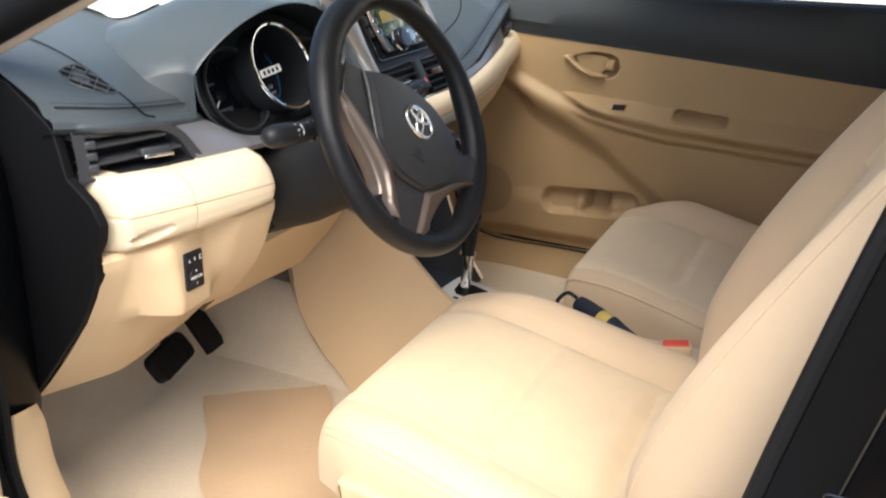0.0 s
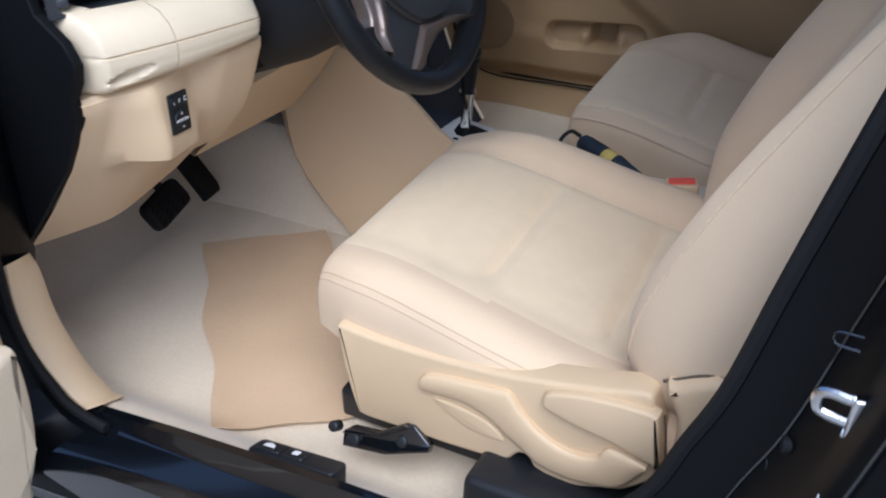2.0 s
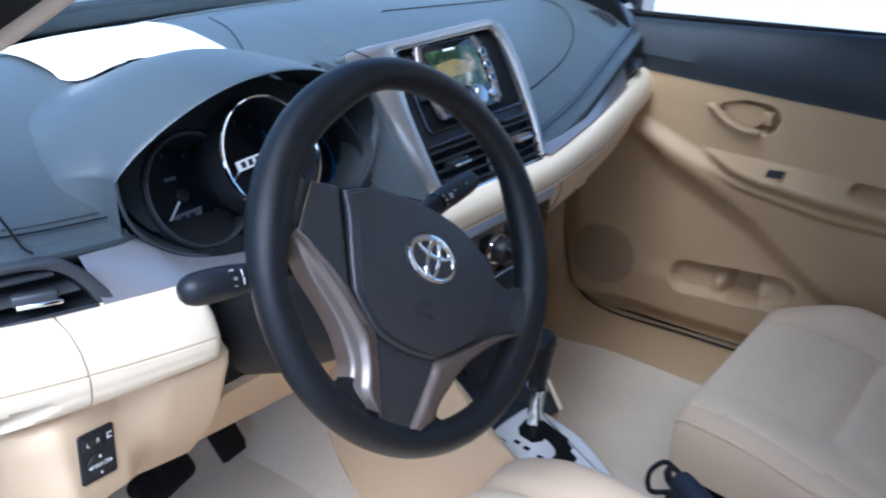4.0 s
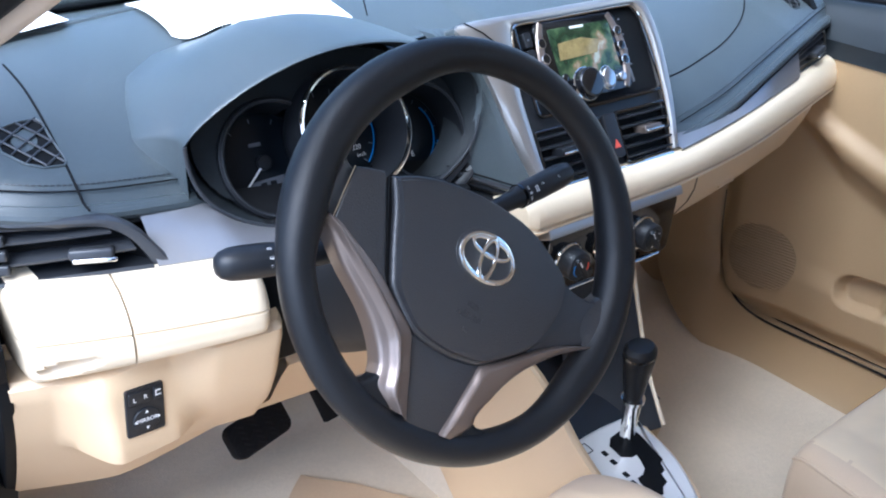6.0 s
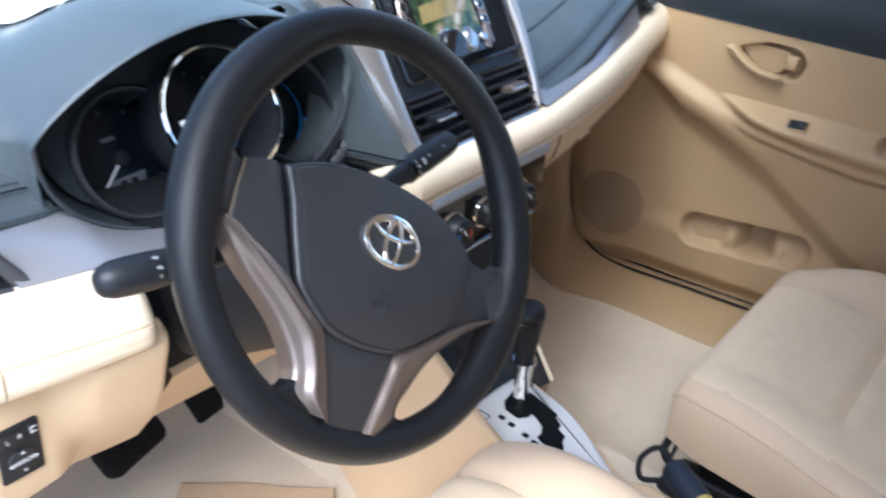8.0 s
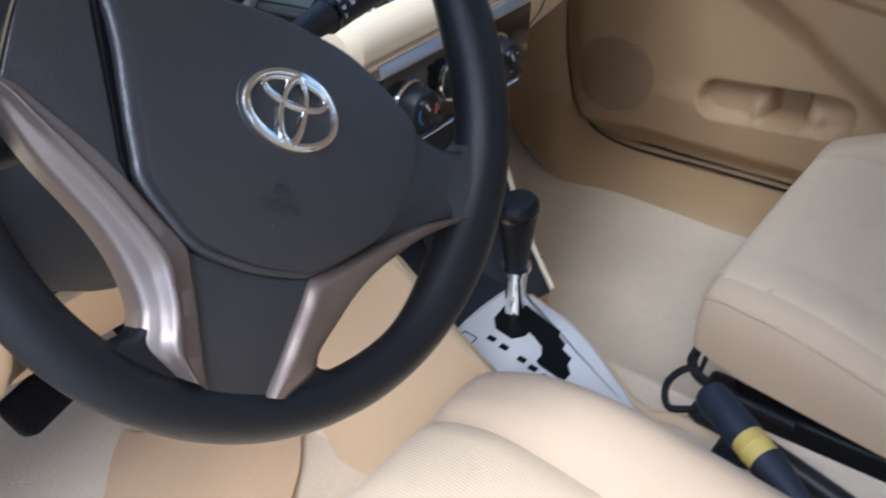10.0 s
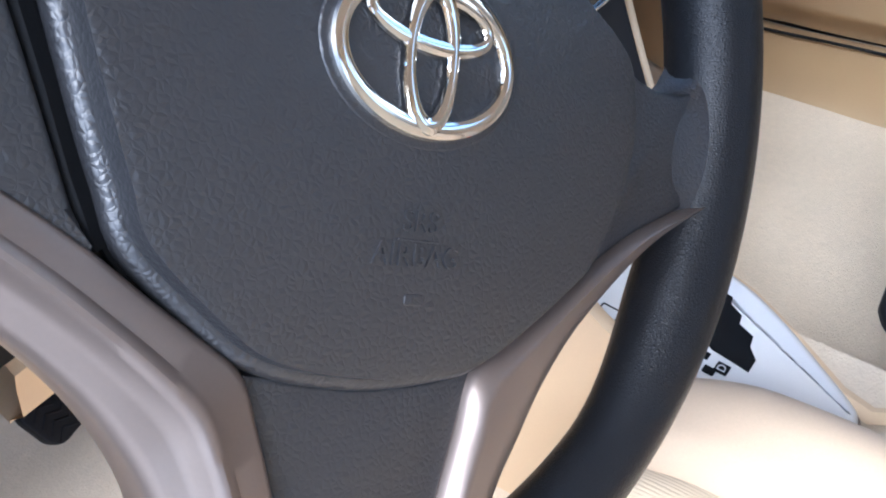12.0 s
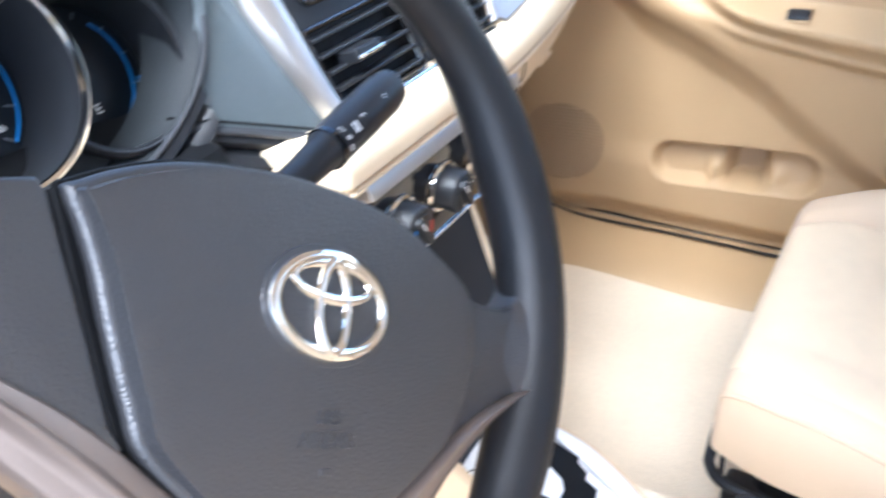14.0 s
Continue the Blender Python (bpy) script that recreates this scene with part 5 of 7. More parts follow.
for sx in (-1, 1):
    side, ei, eo = ([(x / 1000, y / 1000) for x, y in q] for q in SPOKES[sx][:3])
    wp("side_panel", slab(side, -0.035, -0.0100 if sx < 0 else -0.0125, 0.0022), M_BAG, "black grained spoke panel")
    rows = [[(p.x + (q.x - p.x) * f, p.y + (q.y - p.y) * f, w / 1000) for f, w in SPOKES[sx][3]] for p, q in zip(spline(ei, 60), spline(eo, 60))]
    wp("silver_spoke", loft(rows), M_SILVER, "satin silver spoke trim")
    # neck that flares into the rim
    rows = []
    for x, lo, hi, w in ((126, -26, 20.4, -15.0), (132, -25, 20.6, -13.4), (138, -24, 21.8, -12.2), (143, -25, 24.4, -11.4), (148, -28, 29, -9.8), (152, -32, 35, -8.0), (156, -36, 43, -6.6), (160, -40, 52, -6.4), (165, -43, 60, -9.0)):
        rows.append([(sx * x / 1000, (lo + (hi - lo) * (0.5 - 0.5 * math.cos(math.pi * k / 16))) / 1000, (w - (w + 30) * (1 - math.sin(math.pi * k / 16) ** 0.22)) / 1000) for k in range(17)])
    wp("spoke_root", loft(rows), M_BAG, "black flare where spoke meets rim")
    wp("spoke_hub", slab([(sx * x / 1000, y / 1000) for x, y in ((60, 22), (150, 12), (150, -18), (60, -54))], -0.045, -0.024, 0.002), M_DEEP)
    # fillets where the silver feet meet the rim
    if sx < 0:
        fil = [(-44, -110), (-51, -120), (-55, -126), (-62, -130.5), (-72, -131), (-72, -140), (-40, -148), (-26, -146), (-36, -128)]
    else:
        fil = [(51, -121), (54, -126), (60, -129.5), (70, -129), (70, -138), (45, -147), (32, -147), (48, -133)]
    wp("rim_fillet", slab([(x / 1000, y / 1000) for x, y in fil], -0.032, -0.0135, 0.004), M_GRIP, "black web between spoke foot and rim")
wp("lower_panel", slab([(x / 1000, y / 1000) for x, y in ((-39, -79), (-20, -82), (1.7, -84), (24, -83), (41, -80), (37, -97), (33, -112), (29, -128), (23, -149), (-13, -149), (-23, -118), (-32, -92))], -0.034, -0.0128, 0.002), M_BAG, "black lower spoke panel")
wp("gap_seam", tube([(x / 1000, y / 1000, -0.0170) for x, y in ((-105, 28), (-98, 10), (-92.5, -5), (-86, -21), (-80, -37), (-73, -53))], 0.0050, 8), M_DEEP)
# Chrome line laid in for the highlight along the rim's edge.
wp("edge_glint", tube([(x / 1000, y / 1000, -0.0100) for x, y in ((-138, 21), (-139, 2), (-139.5, -24))], 0.0011, 6), M_CHROME, "thin bright line in place of the highlight on the rim's edge")

# badge: plain oval rings, each swelling and thinning along its way
_bw = pad_w(0.002, 0.004) + 0.0012
badge = wp("badge", slab(circle(0.0335, 56, 0.002, 0.0037, 0.0245), -0.012, _bw - 0.0009, 0.0008), M_BAG, "oval chrome badge of three plain rings")


def badge_ring(rx, ry, cx, cy, lift, thin, fat, at):
    n = 80
    path = [(cx + rx * math.cos(2 * math.pi * i / n), cy + ry * math.sin(2 * math.pi * i / n), _bw + lift) for i in range(n)]
    rad = [thin + (fat - thin) * (0.5 + 0.5 * math.cos(2 * (2 * math.pi * i / n - radians(at)))) for i in range(n)]
    return wp("badge_ring", tube(path, rad, 10, closed=True, flat=0.75), M_CHROME, "", badge)


badge_ring(0.0285, 0.0192, 0.002, 0.0037, 0.0, 0.0023, 0.0028, 90)
badge_ring(0.0200, 0.0072, 0.002, 0.0130, 0.0003, 0.0017, 0.0024, 90)
badge_ring(0.0074, 0.0178, 0.002, 0.0030, 0.0008, 0.0018, 0.0027, 90)
for word, size, ty in (("SRS", 0.0082, -0.0392), ("AIRBAG", 0.0086, -0.0482)):
    tilt = math.degrees(math.atan2(pad_w(0.005, ty - 0.004) - pad_w(0.005, ty + 0.004), -0.008))
    wp("airbag_word", text_bm(word, size, pose(0.0050, ty, pad_w(0.005, ty) + 0.0003, tilt if abs(tilt) < 90 else tilt - 180 * (1 if tilt > 0 else -1)), 0.0004), M_BAG, "embossed letters")
wp("emboss_line", slab(rrect(0.014, 0.0006, 0.0002, cx=0.005, cy=-0.0440), -0.01, pad_w(0.005, -0.044) + 0.0004, 0.0002), M_BAG)
wp("emboss_mark", slab(rrect(0.007, 0.003, 0.001, cx=0.006, cy=-0.0595), -0.01, pad_w(0.006, -0.0595) + 0.0004, 0.0002), M_BAG)

# ---- column and stalks ----
col = thing("steering_column", (-0.355, 0.12, 0.87), "dark plastic steering column shroud behind the wheel", "steering column")
_rows = []
for w, sx, sy, dy in ((-0.040, 0.052, 0.050, 0.0), (-0.055, 0.064, 0.062, 0.0), (-0.09, 0.070, 0.066, -0.004), (-0.14, 0.085, 0.070, -0.008), (-0.20, 0.10, 0.072, -0.012), (-0.28, 0.11, 0.068, -0.012)):
    _rows.append([WH @ Vector((sx * math.copysign(abs(math.cos(t)) ** 0.85, math.cos(t)), dy + sy * math.copysign(abs(math.sin(t)) ** 0.85, math.sin(t)), w)) for t in [2 * math.pi * i / 40 for i in range(40)]])
part("shroud", loft(_rows, ring=True, caps=True), M_COLUMN, col)
_rows = [[(x, y, z) for y, z in ((0.235, 0.905), (0.205, 0.895), (0.175, 0.83), (0.190, 0.775), (0.222, 0.752), (0.24, 0.748))] for x in [-0.475 + 0.275 * i / 14 for i in range(15)]]
part("column_surround", loft(_rows), M_DEEP, col, "dark panel round the column")


def stalk(name, base, tip, label, end):
    s = thing(name, base, label, "stalk")
    b, t = Vector(base), Vector(tip)
    d = t - b
    L = d.length
    f = (0, 0.25, 0.42, 0.55, 0.60, 0.62, 0.70, 0.82, 0.90, 0.96, 0.99, 1.0) if end == "round" else (0, 0.2, 0.35, 0.42, 0.44, 0.58, 0.60, 0.90, 0.98, 1.0)
    r = (0.010, 0.010, 0.0115, 0.013, 0.0135, 0.0142, 0.0147, 0.0147, 0.0140, 0.0112, 0.0070, 0.001) if end == "round" else (0.009, 0.009, 0.010, 0.0122, 0.0126, 0.0126, 0.013, 0.013, 0.0115, 0.005)
    part("lever", tube([b + d * q for q in f], list(r), 20), M_TRIMBLK, s)
    part("collar", tube([b + d * 0.405, b + d * 0.43], 0.0135 if end == "round" else 0.0128, 20), M_PIANO, s)
    rr = 0.0141 if end == "round" else 0.0127
    mid = b + d * 0.5
    face = Vector((-0.75, -0.46, 1.25)) - mid
    dn = d.normalized()
    face = (face - dn * face.dot(dn)).normalized()
    over = face.cross(dn)
    for u, q, sx, sy in ((0.66, -1, 1, 1), (0.655, 0.1, 0, 1), (0.66, 1.05, 1, 0), (0.60, -0.5, 2, 0), (0.60, 0.55, 2, 0)) if end == "round" else ((0.46, -1.1, 3, 0), (0.465, -0.2, 0, 0), (0.46, 0.7, 3, 0), (0.53, 0, 2, 0), (0.55, 0, 2, 0), (0.61, 0.3, 0, 1), (0.80, 0.2, 0, 0)):
        a = radians(-6 + 30 * q)
        n = face * math.cos(a) + over * math.sin(a)
        mk = frame_m(b + d * u + n * rr, dn, n.cross(dn))
        if sx == 2:
            part("print_mark", slab(rrect(0.0006, 0.0062, 0.0003), -0.0015, 0.0003, 0.0001, mk), M_MARK, s)
        elif sx == 3:
            for v in (-0.0013, 0, 0.0013):
                part("print_mark", slab(rrect(0.0014, 0.0005, 0.0002, cy=v), -0.0010, 0.0003, 0.0001, mk), M_MARK, s)
        else:
            part("print_mark", ringbar(0.0012, 0.0010, 0.0003, mk, 14, 5), M_MARK, s)
            for v in (0.0017, 0.0023)[:sy + sx]:
                part("print_mark", slab(rrect(0.0004, 0.0016, 0.0001, cx=v), -0.0010, 0.0003, 0.0001, mk), M_MARK, s)
    return s


stalk("indicator_stalk", (-0.425, 0.075, 0.935), (-0.553, 0.101, 0.945), "black indicator and light stalk with white symbols", "round")
stalk("wiper_stalk", (-0.285, 0.085, 0.925), (-0.161, 0.094, 0.939), "black wiper stalk with white symbols", "flat")
part("ignition_lock", slab(circle(0.020, 30), -0.02, 0.012, 0.003, frame_m((-0.262, 0.10, 0.86), (0.9, -0.3, 0), (0.1, 0.3, 0.9))), M_SILVER, col, "metal ignition lock")


# ---- centre console ----
con = thing("centre_console_base", (-0.03, 0.1, 0.4), "beige and black console under the gear lever", "console")
CX = -0.033


def con_top(y):
    """Top edge height of the console's side wall."""
    return lerp([(-0.45, 0.47), (-0.12, 0.515), (0.03, 0.545), (0.075, 0.575), (0.14, 0.64), (0.25, 0.70), (0.40, 0.74)], y)


for sx, lab in ((-1, "beige console side panel with a seam"), (1, "beige console side panel")):
    rows = []
    for i in range(40):
        y = -0.50 + 0.87 * i / 39
        zt = con_top(y)
        w = 0.098 + 0.010 * smooth(0.0, 0.3, y)
        if sx > 0:
            w = lerp([(-0.5, 0.02), (-0.12, 0.0), (-0.092, -0.020), (-0.059, -0.001), (-0.023, 0.020), (0.012, 0.037), (0.045, 0.046), (0.082, 0.050), (0.12, 0.082), (0.3, 0.105)], y)
            zt = lerp([(-0.5, 0.45), (-0.10, 0.514), (0.10, 0.534), (0.14, 0.60), (0.25, 0.70), (0.40, 0.74)], y)
        zb = 0.335
        flare = 0.030 if sx < 0 else 0.008
        row = []
        for k in range(11):
            f = k / 10
            x = w + flare * f ** 1.5 + (0.010 * math.sin(math.pi * f))
            z = zt + (zb - zt) * f
            yy = y
            if sx < 0 and y > 0.0:
                yy = y * lerp([(0.34, 0.235), (0.37, 0.256), (0.43, 0.32), (0.49, 0.355), (0.56, 0.371), (0.75, 0.371)], z) / 0.37
            row.append((CX + sx * x, yy, z))
        row = [(CX + sx * (w - 0.014), y, zt - 0.004), (CX + sx * (w - 0.006), y, zt + 0.001)] + row
        rows.append(row)
    part("side_panel", loft(rows), M_BEIGE, con, lab)
part("panel_seam", tube([(CX - 0.098 - 0.036 * f, 0.128 + 0.012 * (1 - f), 0.50 - 0.14 * f) for f in (0.3, 0.5, 0.7, 0.85, 1.0)], 0.0011, 6), M_SEAM, con)
# forward edge of the left panel turns into the footwell
_rows = []
for i in range(20):
    f = i / 19
    z = 0.735 - 0.40 * f
    yy = lerp([(0.34, 0.235), (0.37, 0.256), (0.43, 0.32), (0.49, 0.355), (0.56, 0.371), (0.75, 0.371)], z)
    x = CX - 0.108 - 0.030 * f ** 1.5 - 0.01 * math.sin(math.pi * f)
    _rows.append([(x, yy, z), (x + 0.006, yy + 0.006, z), (x + 0.05, yy + 0.05, z)])
part("front_return", loft(_rows), M_BEIGE, con)
# black ramp ahead of the gate
_rows = []
for i in range(20):
    y = 0.098 + 0.14 * i / 19
    z = 0.540 + (y - 0.098) * 0.55 + 0.9 * max(0, y - 0.14) ** 2
    _rows.append([(CX - 0.094, y, z + 0.012), (CX - 0.086, y, z + 0.012), (CX - 0.080, y, z), (CX, y, z - 0.006), (CX + 0.072, y, z), (CX + 0.080, y, z + 0.012), (CX + 0.094, y, z + 0.012)])
part("front_tray", loft(_rows), M_TRIMBLK, con, "satin black tray ahead of the gate")
part("tray_wall", loft([[(CX + x, 0.238 + 0.02 * f, 0.60 + 0.16 * f) for x in (-0.10, -0.05, 0, 0.05, 0.10)] for f in (0, 0.5, 1)]), M_DEEP, con)
part("side_strip", tube(spline([(CX + 0.070, 0.070, 0.535), (CX + 0.084, 0.115, 0.590), (CX + 0.094, 0.15, 0.66), (CX + 0.100, 0.18, 0.74)], 20), 0.003, 8), M_BEIGE_PAD, con, "cream edge strip")
_sp = spline([(CX + 0.066, 0.070, 0.533), (CX + 0.080, 0.115, 0.588), (CX + 0.090, 0.15, 0.658), (CX + 0.096, 0.18, 0.738)], 20)
part("side_web", loft([[p, p + Vector((-0.010, 0.004, -0.002)), p + Vector((-0.05, 0.035, -0.012)), p + Vector((-0.09, 0.06, -0.02))] for p in _sp]), M_TRIMBLK, con, "satin black inner side of the console")
part("side_wall", loft([[p, p + Vector((0.002, 0.01, -0.03)), (p.x - 0.004, p.y + 0.03, 0.36)] for p in _sp]), M_BEIGE, con, "beige outer side of the console")
_rows = [[(CX + x, y, 0.50 + 0.10 * (y + 0.1) - 0.01 * (1 - abs(x) / 0.05)) for x in (-0.09, -0.05, -0.02, 0.0)] for y in (-0.50, -0.35, -0.2, -0.08)]
part("rear_top", loft(_rows), M_BEIGE, con, "beige rear console top")

# ---- gear gate and lever ----
gate = thing("gear_gate", (CX, 0.03, 0.535), "bright silver gear gate plate with a stepped black slot", "gear gate")
G_M = frame_m((CX, 0.0, 0.5345), (1, 0, 0), (0, 1, 0.10))
_g = [(-0.084, 0.108), (0.041, 0.108), (0.0420, 0.082), (0.039, 0.045), (0.0305, 0.012), (0.0135, -0.023), (-0.0085, -0.059), (-0.026, -0.086), (-0.036, -0.095), (-0.048, -0.090), (-0.066, -0.045), (-0.080, 0.030)]
_slot = [(-0.018, 0.088), (0.018, 0.092), (0.0205, 0.070), (0.0099, 0.0222), (0.0029, 0.020), (-0.0029, 0.0087), (-0.0115, 0.0067), (-0.0166, -0.0067), (-0.0269, -0.009), (-0.0357, -0.0173), (-0.0487, -0.0176), (-0.0455, 0.012), (-0.0424, 0.0184), (-0.0321, 0.0189), (-0.0215, 0.0254), (-0.0145, 0.0394), (-0.012, 0.0473), (-0.0202, 0.0475), (-0.032, 0.056), (-0.030, 0.078)]
_g2 = [(p[0], p[1]) for p in spline(_g, 60, True)]
part("plate", slab([(p[0], p[1]) for p in _g2], -0.014, 0.0, 0.009, G_M), M_BRIGHT, gate)
part("plate_rim", tube([G_M @ Vector((p[0], p[1], -0.013)) for p in _g2], 0.003, 8, closed=True), M_SILVER, gate, "satin silver edge")
part("slot", slab(_slot, -0.010, 0.0012, 0.0004, G_M), M_DEEP, gate, "black stepped slot")
for k, (x, y) in enumerate(((-0.045, 0.072), (-0.047, 0.055), (-0.050, 0.031), (-0.053, 0.0156), (-0.064, 0.006))):
    part("position_mark", slab(rrect(0.007, 0.009, 0.001, cx=x, cy=y), -0.002, 0.0008, 0.0002, G_M), M_DEEP, gate)
_d = part("position_window", slab(rrect(0.010, 0.010, 0.001, cx=-0.057, cy=-0.001), -0.002, 0.0008, 0.0002, G_M), M_DEEP, gate)
part("letter", text_bm("D", 0.009, G_M @ pose(-0.057, -0.001, 0.0010), 0.0001), M_MARK, _d)
part("release_cap", tube([G_M @ Vector((p[0], p[1], 0.0004)) for p in rrect(0.016, 0.016, 0.001, cx=-0.062, cy=0.092)], 0.0007, 5, closed=True), M_DEEP, gate)

lever = thing("gear_lever", (-0.038, 0.072, 0.54), "chrome gear lever with a black knob", "gear lever")
_b, _t = Vector((-0.040, 0.070, 0.535)), Vector((-0.050, 0.057, 0.703))
_ax = (_t - _b)
part("rod", tube([_b + _ax * f for f in (0, 0.1, 0.3, 0.5)], [0.0095, 0.0095, 0.0105, 0.013], 20), M_CHROME, lever, "polished chrome rod")
part("rod_ring", tube([_b + _ax * f for f in (0.475, 0.505)], [0.0150, 0.0155], 24), M_CHROME, lever)
part("knob", tube([_b + _ax * f for f in (0.5, 0.56, 0.68, 0.82, 0.90, 0.96, 0.99, 1.0)], [0.0125, 0.0142, 0.0170, 0.0205, 0.0228, 0.0220, 0.0175, 0.005], 24, flat=0.85, up=(0, 1, 0)), M_GRIP, lever, "black grained knob")
part("knob_cap", tube([_b + _ax * f for f in (0.905, 0.925)], [0.0231, 0.0228], 24, flat=0.85, up=(0, 1, 0)), M_PIANO, lever)

# ---- pedals ----
brake = thing("brake_pedal", (-0.365, 0.49, 0.45), "black rubber brake pedal on a steel arm", "pedal")
B_M = frame_m((-0.363, 0.492, 0.456), (0.97, 0.18, 0.10), (-0.1, 0.55, 0.83))
_pp = part("pedal_pad", slab(rrect(0.102, 0.054, 0.015, 8), -0.012, 0.006, 0.003, B_M), M_RUBBER, brake)
for k in range(5):
    z = [B_M @ Vector((-0.044 + 0.011 * i, -0.019 + 0.0095 * k + (0.004 if i % 2 else -0.004), 0.0062)) for i in range(9)]
    part("tread_rib", tube(z, 0.0014, 5), M_RUBBER, _pp)
part("pedal_arm", tube(spline([B_M @ Vector((0.02, 0.0, -0.012)), (-0.34, 0.57, 0.53), (-0.33, 0.60, 0.66)], 12), 0.009, 8), M_TRIMBLK, brake)
acc = thing("accelerator_pedal", (-0.20, 0.56, 0.43), "black hanging accelerator pedal", "pedal")
A_M = frame_m((-0.212, 0.560, 0.440), (0.97, 0.20, 0.05), (0.0, 0.50, 0.86))
part("pedal_pad", slab([(-0.026, -0.060), (0.018, -0.064), (0.026, -0.05), (0.024, 0.06), (-0.02, 0.064), (-0.028, 0.05)], -0.010, 0.005, 0.003, A_M), M_RUBBER, acc)
part("pedal_arm", tube(spline([A_M @ Vector((0, 0.05, -0.01)), (-0.205, 0.63, 0.55), (-0.20, 0.66, 0.66)], 10), 0.008, 8), M_TRIMBLK, acc)

# ---- brown paper and floor details ----


def sheet_grid(c00, c10, c01, c11, n, wav, seed, zfun=None):
    rows = []
    for i in range(n + 1):
        row = []
        for j in range(n + 1):
            u, v = i / n, j / n
            p = (Vector(c00) * (1 - u) + Vector(c10) * u) * (1 - v) + (Vector(c01) * (1 - u) + Vector(c11) * u) * v
            rim = max(abs(2 * u - 1), abs(2 * v - 1)) ** 6
            p.x += 0.012 * rim * noise.noise(Vector((p.y * 14, seed, 1.7)))
            p.y += 0.014 * rim * noise.noise(Vector((p.x * 11, seed, 4.1)))
            if zfun:
                p.z = zfun(p.x, p.y)
            p.z += wav * (noise.noise(Vector((p.x * 9 + seed, p.y * 9, seed))) + 0.8)
            row.append(p)
        rows.append(row)
    return rows


solo("paper_mat", thick(loft(sheet_grid((-0.305, 0.485, 0), (-0.690, 0.142, 0), (-0.165, 0.30, 0), (-0.560, -0.02, 0), 30, 0.004, 3.0, lambda x, y: 0.341 + 0.05 * smooth(-0.655, -0.765, x))), 0.0012), M_KRAFT, "brown paper sheet laid over the driver's carpet", "paper sheet")

kick = thing("kick_trim", (-0.77, 0.30, 0.45), "beige plastic scuff trim curving up the hinge pillar", "trim", kind="structure")
_ci = spline([(0.243, 0.4145), (0.265, 0.418), (0.302, 0.456), (0.329, 0.52), (0.336, 0.589), (0.346, 0.612)], 30)
_co = spline([(0.252, 0.426), (0.268, 0.434), (0.297, 0.463), (0.321, 0.505), (0.328, 0.563), (0.318, 0.628)], 30)
_rows = []
for a, b in zip(_ci, _co):
    A, B = Vector((-0.738, a[0] + 0.0, a[1])), Vector((-0.790, b[0], b[1] + 0.004))
    n = Vector((0, -0.6, 0.35)) * 0.012
    _rows.append([A + Vector((0.0, 0.01, -0.012)), A, A * 0.8 + B * 0.2 + n * 0.7, A * 0.5 + B * 0.5 + n, A * 0.2 + B * 0.8 + n * 0.8, B, B + Vector((-0.003, 0.012, -0.006))])
part("trim_strip", loft(_rows), M_BEIGE, kick)

rel = thing("release_levers", (-0.74, -0.04, 0.43), "black floor plate with fuel flap and boot release levers", "release lever")
F_M = frame_m((-0.742, -0.036, carpet_z(-0.742, 0.0) + 0.022), (0, -1, 0.10), (0.92, 0.0, -0.30))
part("plate", slab(rrect(0.125, 0.034, 0.008), -0.03, 0.0, 0.003, F_M), M_TRIMBLK, rel)
part("lever", slab(rrect(0.034, 0.022, 0.004, cx=-0.036), -0.002, 0.003, 0.002, F_M), M_TRIMBLK, rel)
part("lever", slab(rrect(0.030, 0.022, 0.004, cx=0.0), -0.002, 0.003, 0.002, F_M), M_TRIMBLK, rel)
part("boot_icon", slab([(-0.046, -0.004), (-0.030, -0.004), (-0.032, 0.002), (-0.040, 0.006), (-0.046, 0.002)], 0.002, 0.0034, 0.0001, F_M), M_MARK, rel, "white boot symbol")
part("fuel_icon", slab(rrect(0.009, 0.009, 0.001, cx=0.0), 0.002, 0.0034, 0.0001, F_M), M_MARK, rel, "white fuel pump symbol")

# ---- seats ----


def skin_height(sec, c):
    """Height of a cushion's skin over its section's centre at the share c of its half width."""
    t, bol, ins = sec[3:6]
    lean, far = sec[6:8] if len(sec) > 7 else (0.0, 0.0)
    a = abs(c)
    rise = bol * smooth(ins - 0.10, ins + 0.28, a) * (1 - 0.55 * smooth(0.80, 1.0, a))
    rise += far * smooth(ins - 0.02, ins + 0.22, c) * (1 - 0.6 * smooth(0.82, 1.0, c))
    cross = sec[8] * (1 - smooth(ins - 0.16, ins + 0.02, a)) if len(sec) > 8 else 0.0
    groove = -(0.005 if len(sec) < 9 else 0.008 if c > 0 else 0.0015) * math.exp(-((a - ins) / 0.040) ** 2) - cross
    edge = (1 - min(a, 1.0) ** (16 if ins > 0.55 else 5)) ** 0.3
    return -t + (t + rise + groove + lean * smooth(0.25, 0.8, -c)) * edge


def seat_shell(secs, nx=56):
    """Closed rings for a cushion. Each section: centre, half width, thickness axis, thickness, bolster height, inset."""
    rows = []
    for sec in secs:
        o, hw, up, t = sec[:4]
        ring = []
        for i in range(nx + 1):
            c = -math.cos(math.pi * i / nx)
            c = math.copysign(abs(c) ** 0.85, c)
            ring.append(o + Vector((c * hw, 0, 0)) + up * skin_height(sec, c))
        for i in range(1, 6):
            c = 1 - 2 * i / 6
            ring.append(o + Vector((c * hw * 0.97, 0, 0)) - up * t)
        rows.append(ring)
    return rows


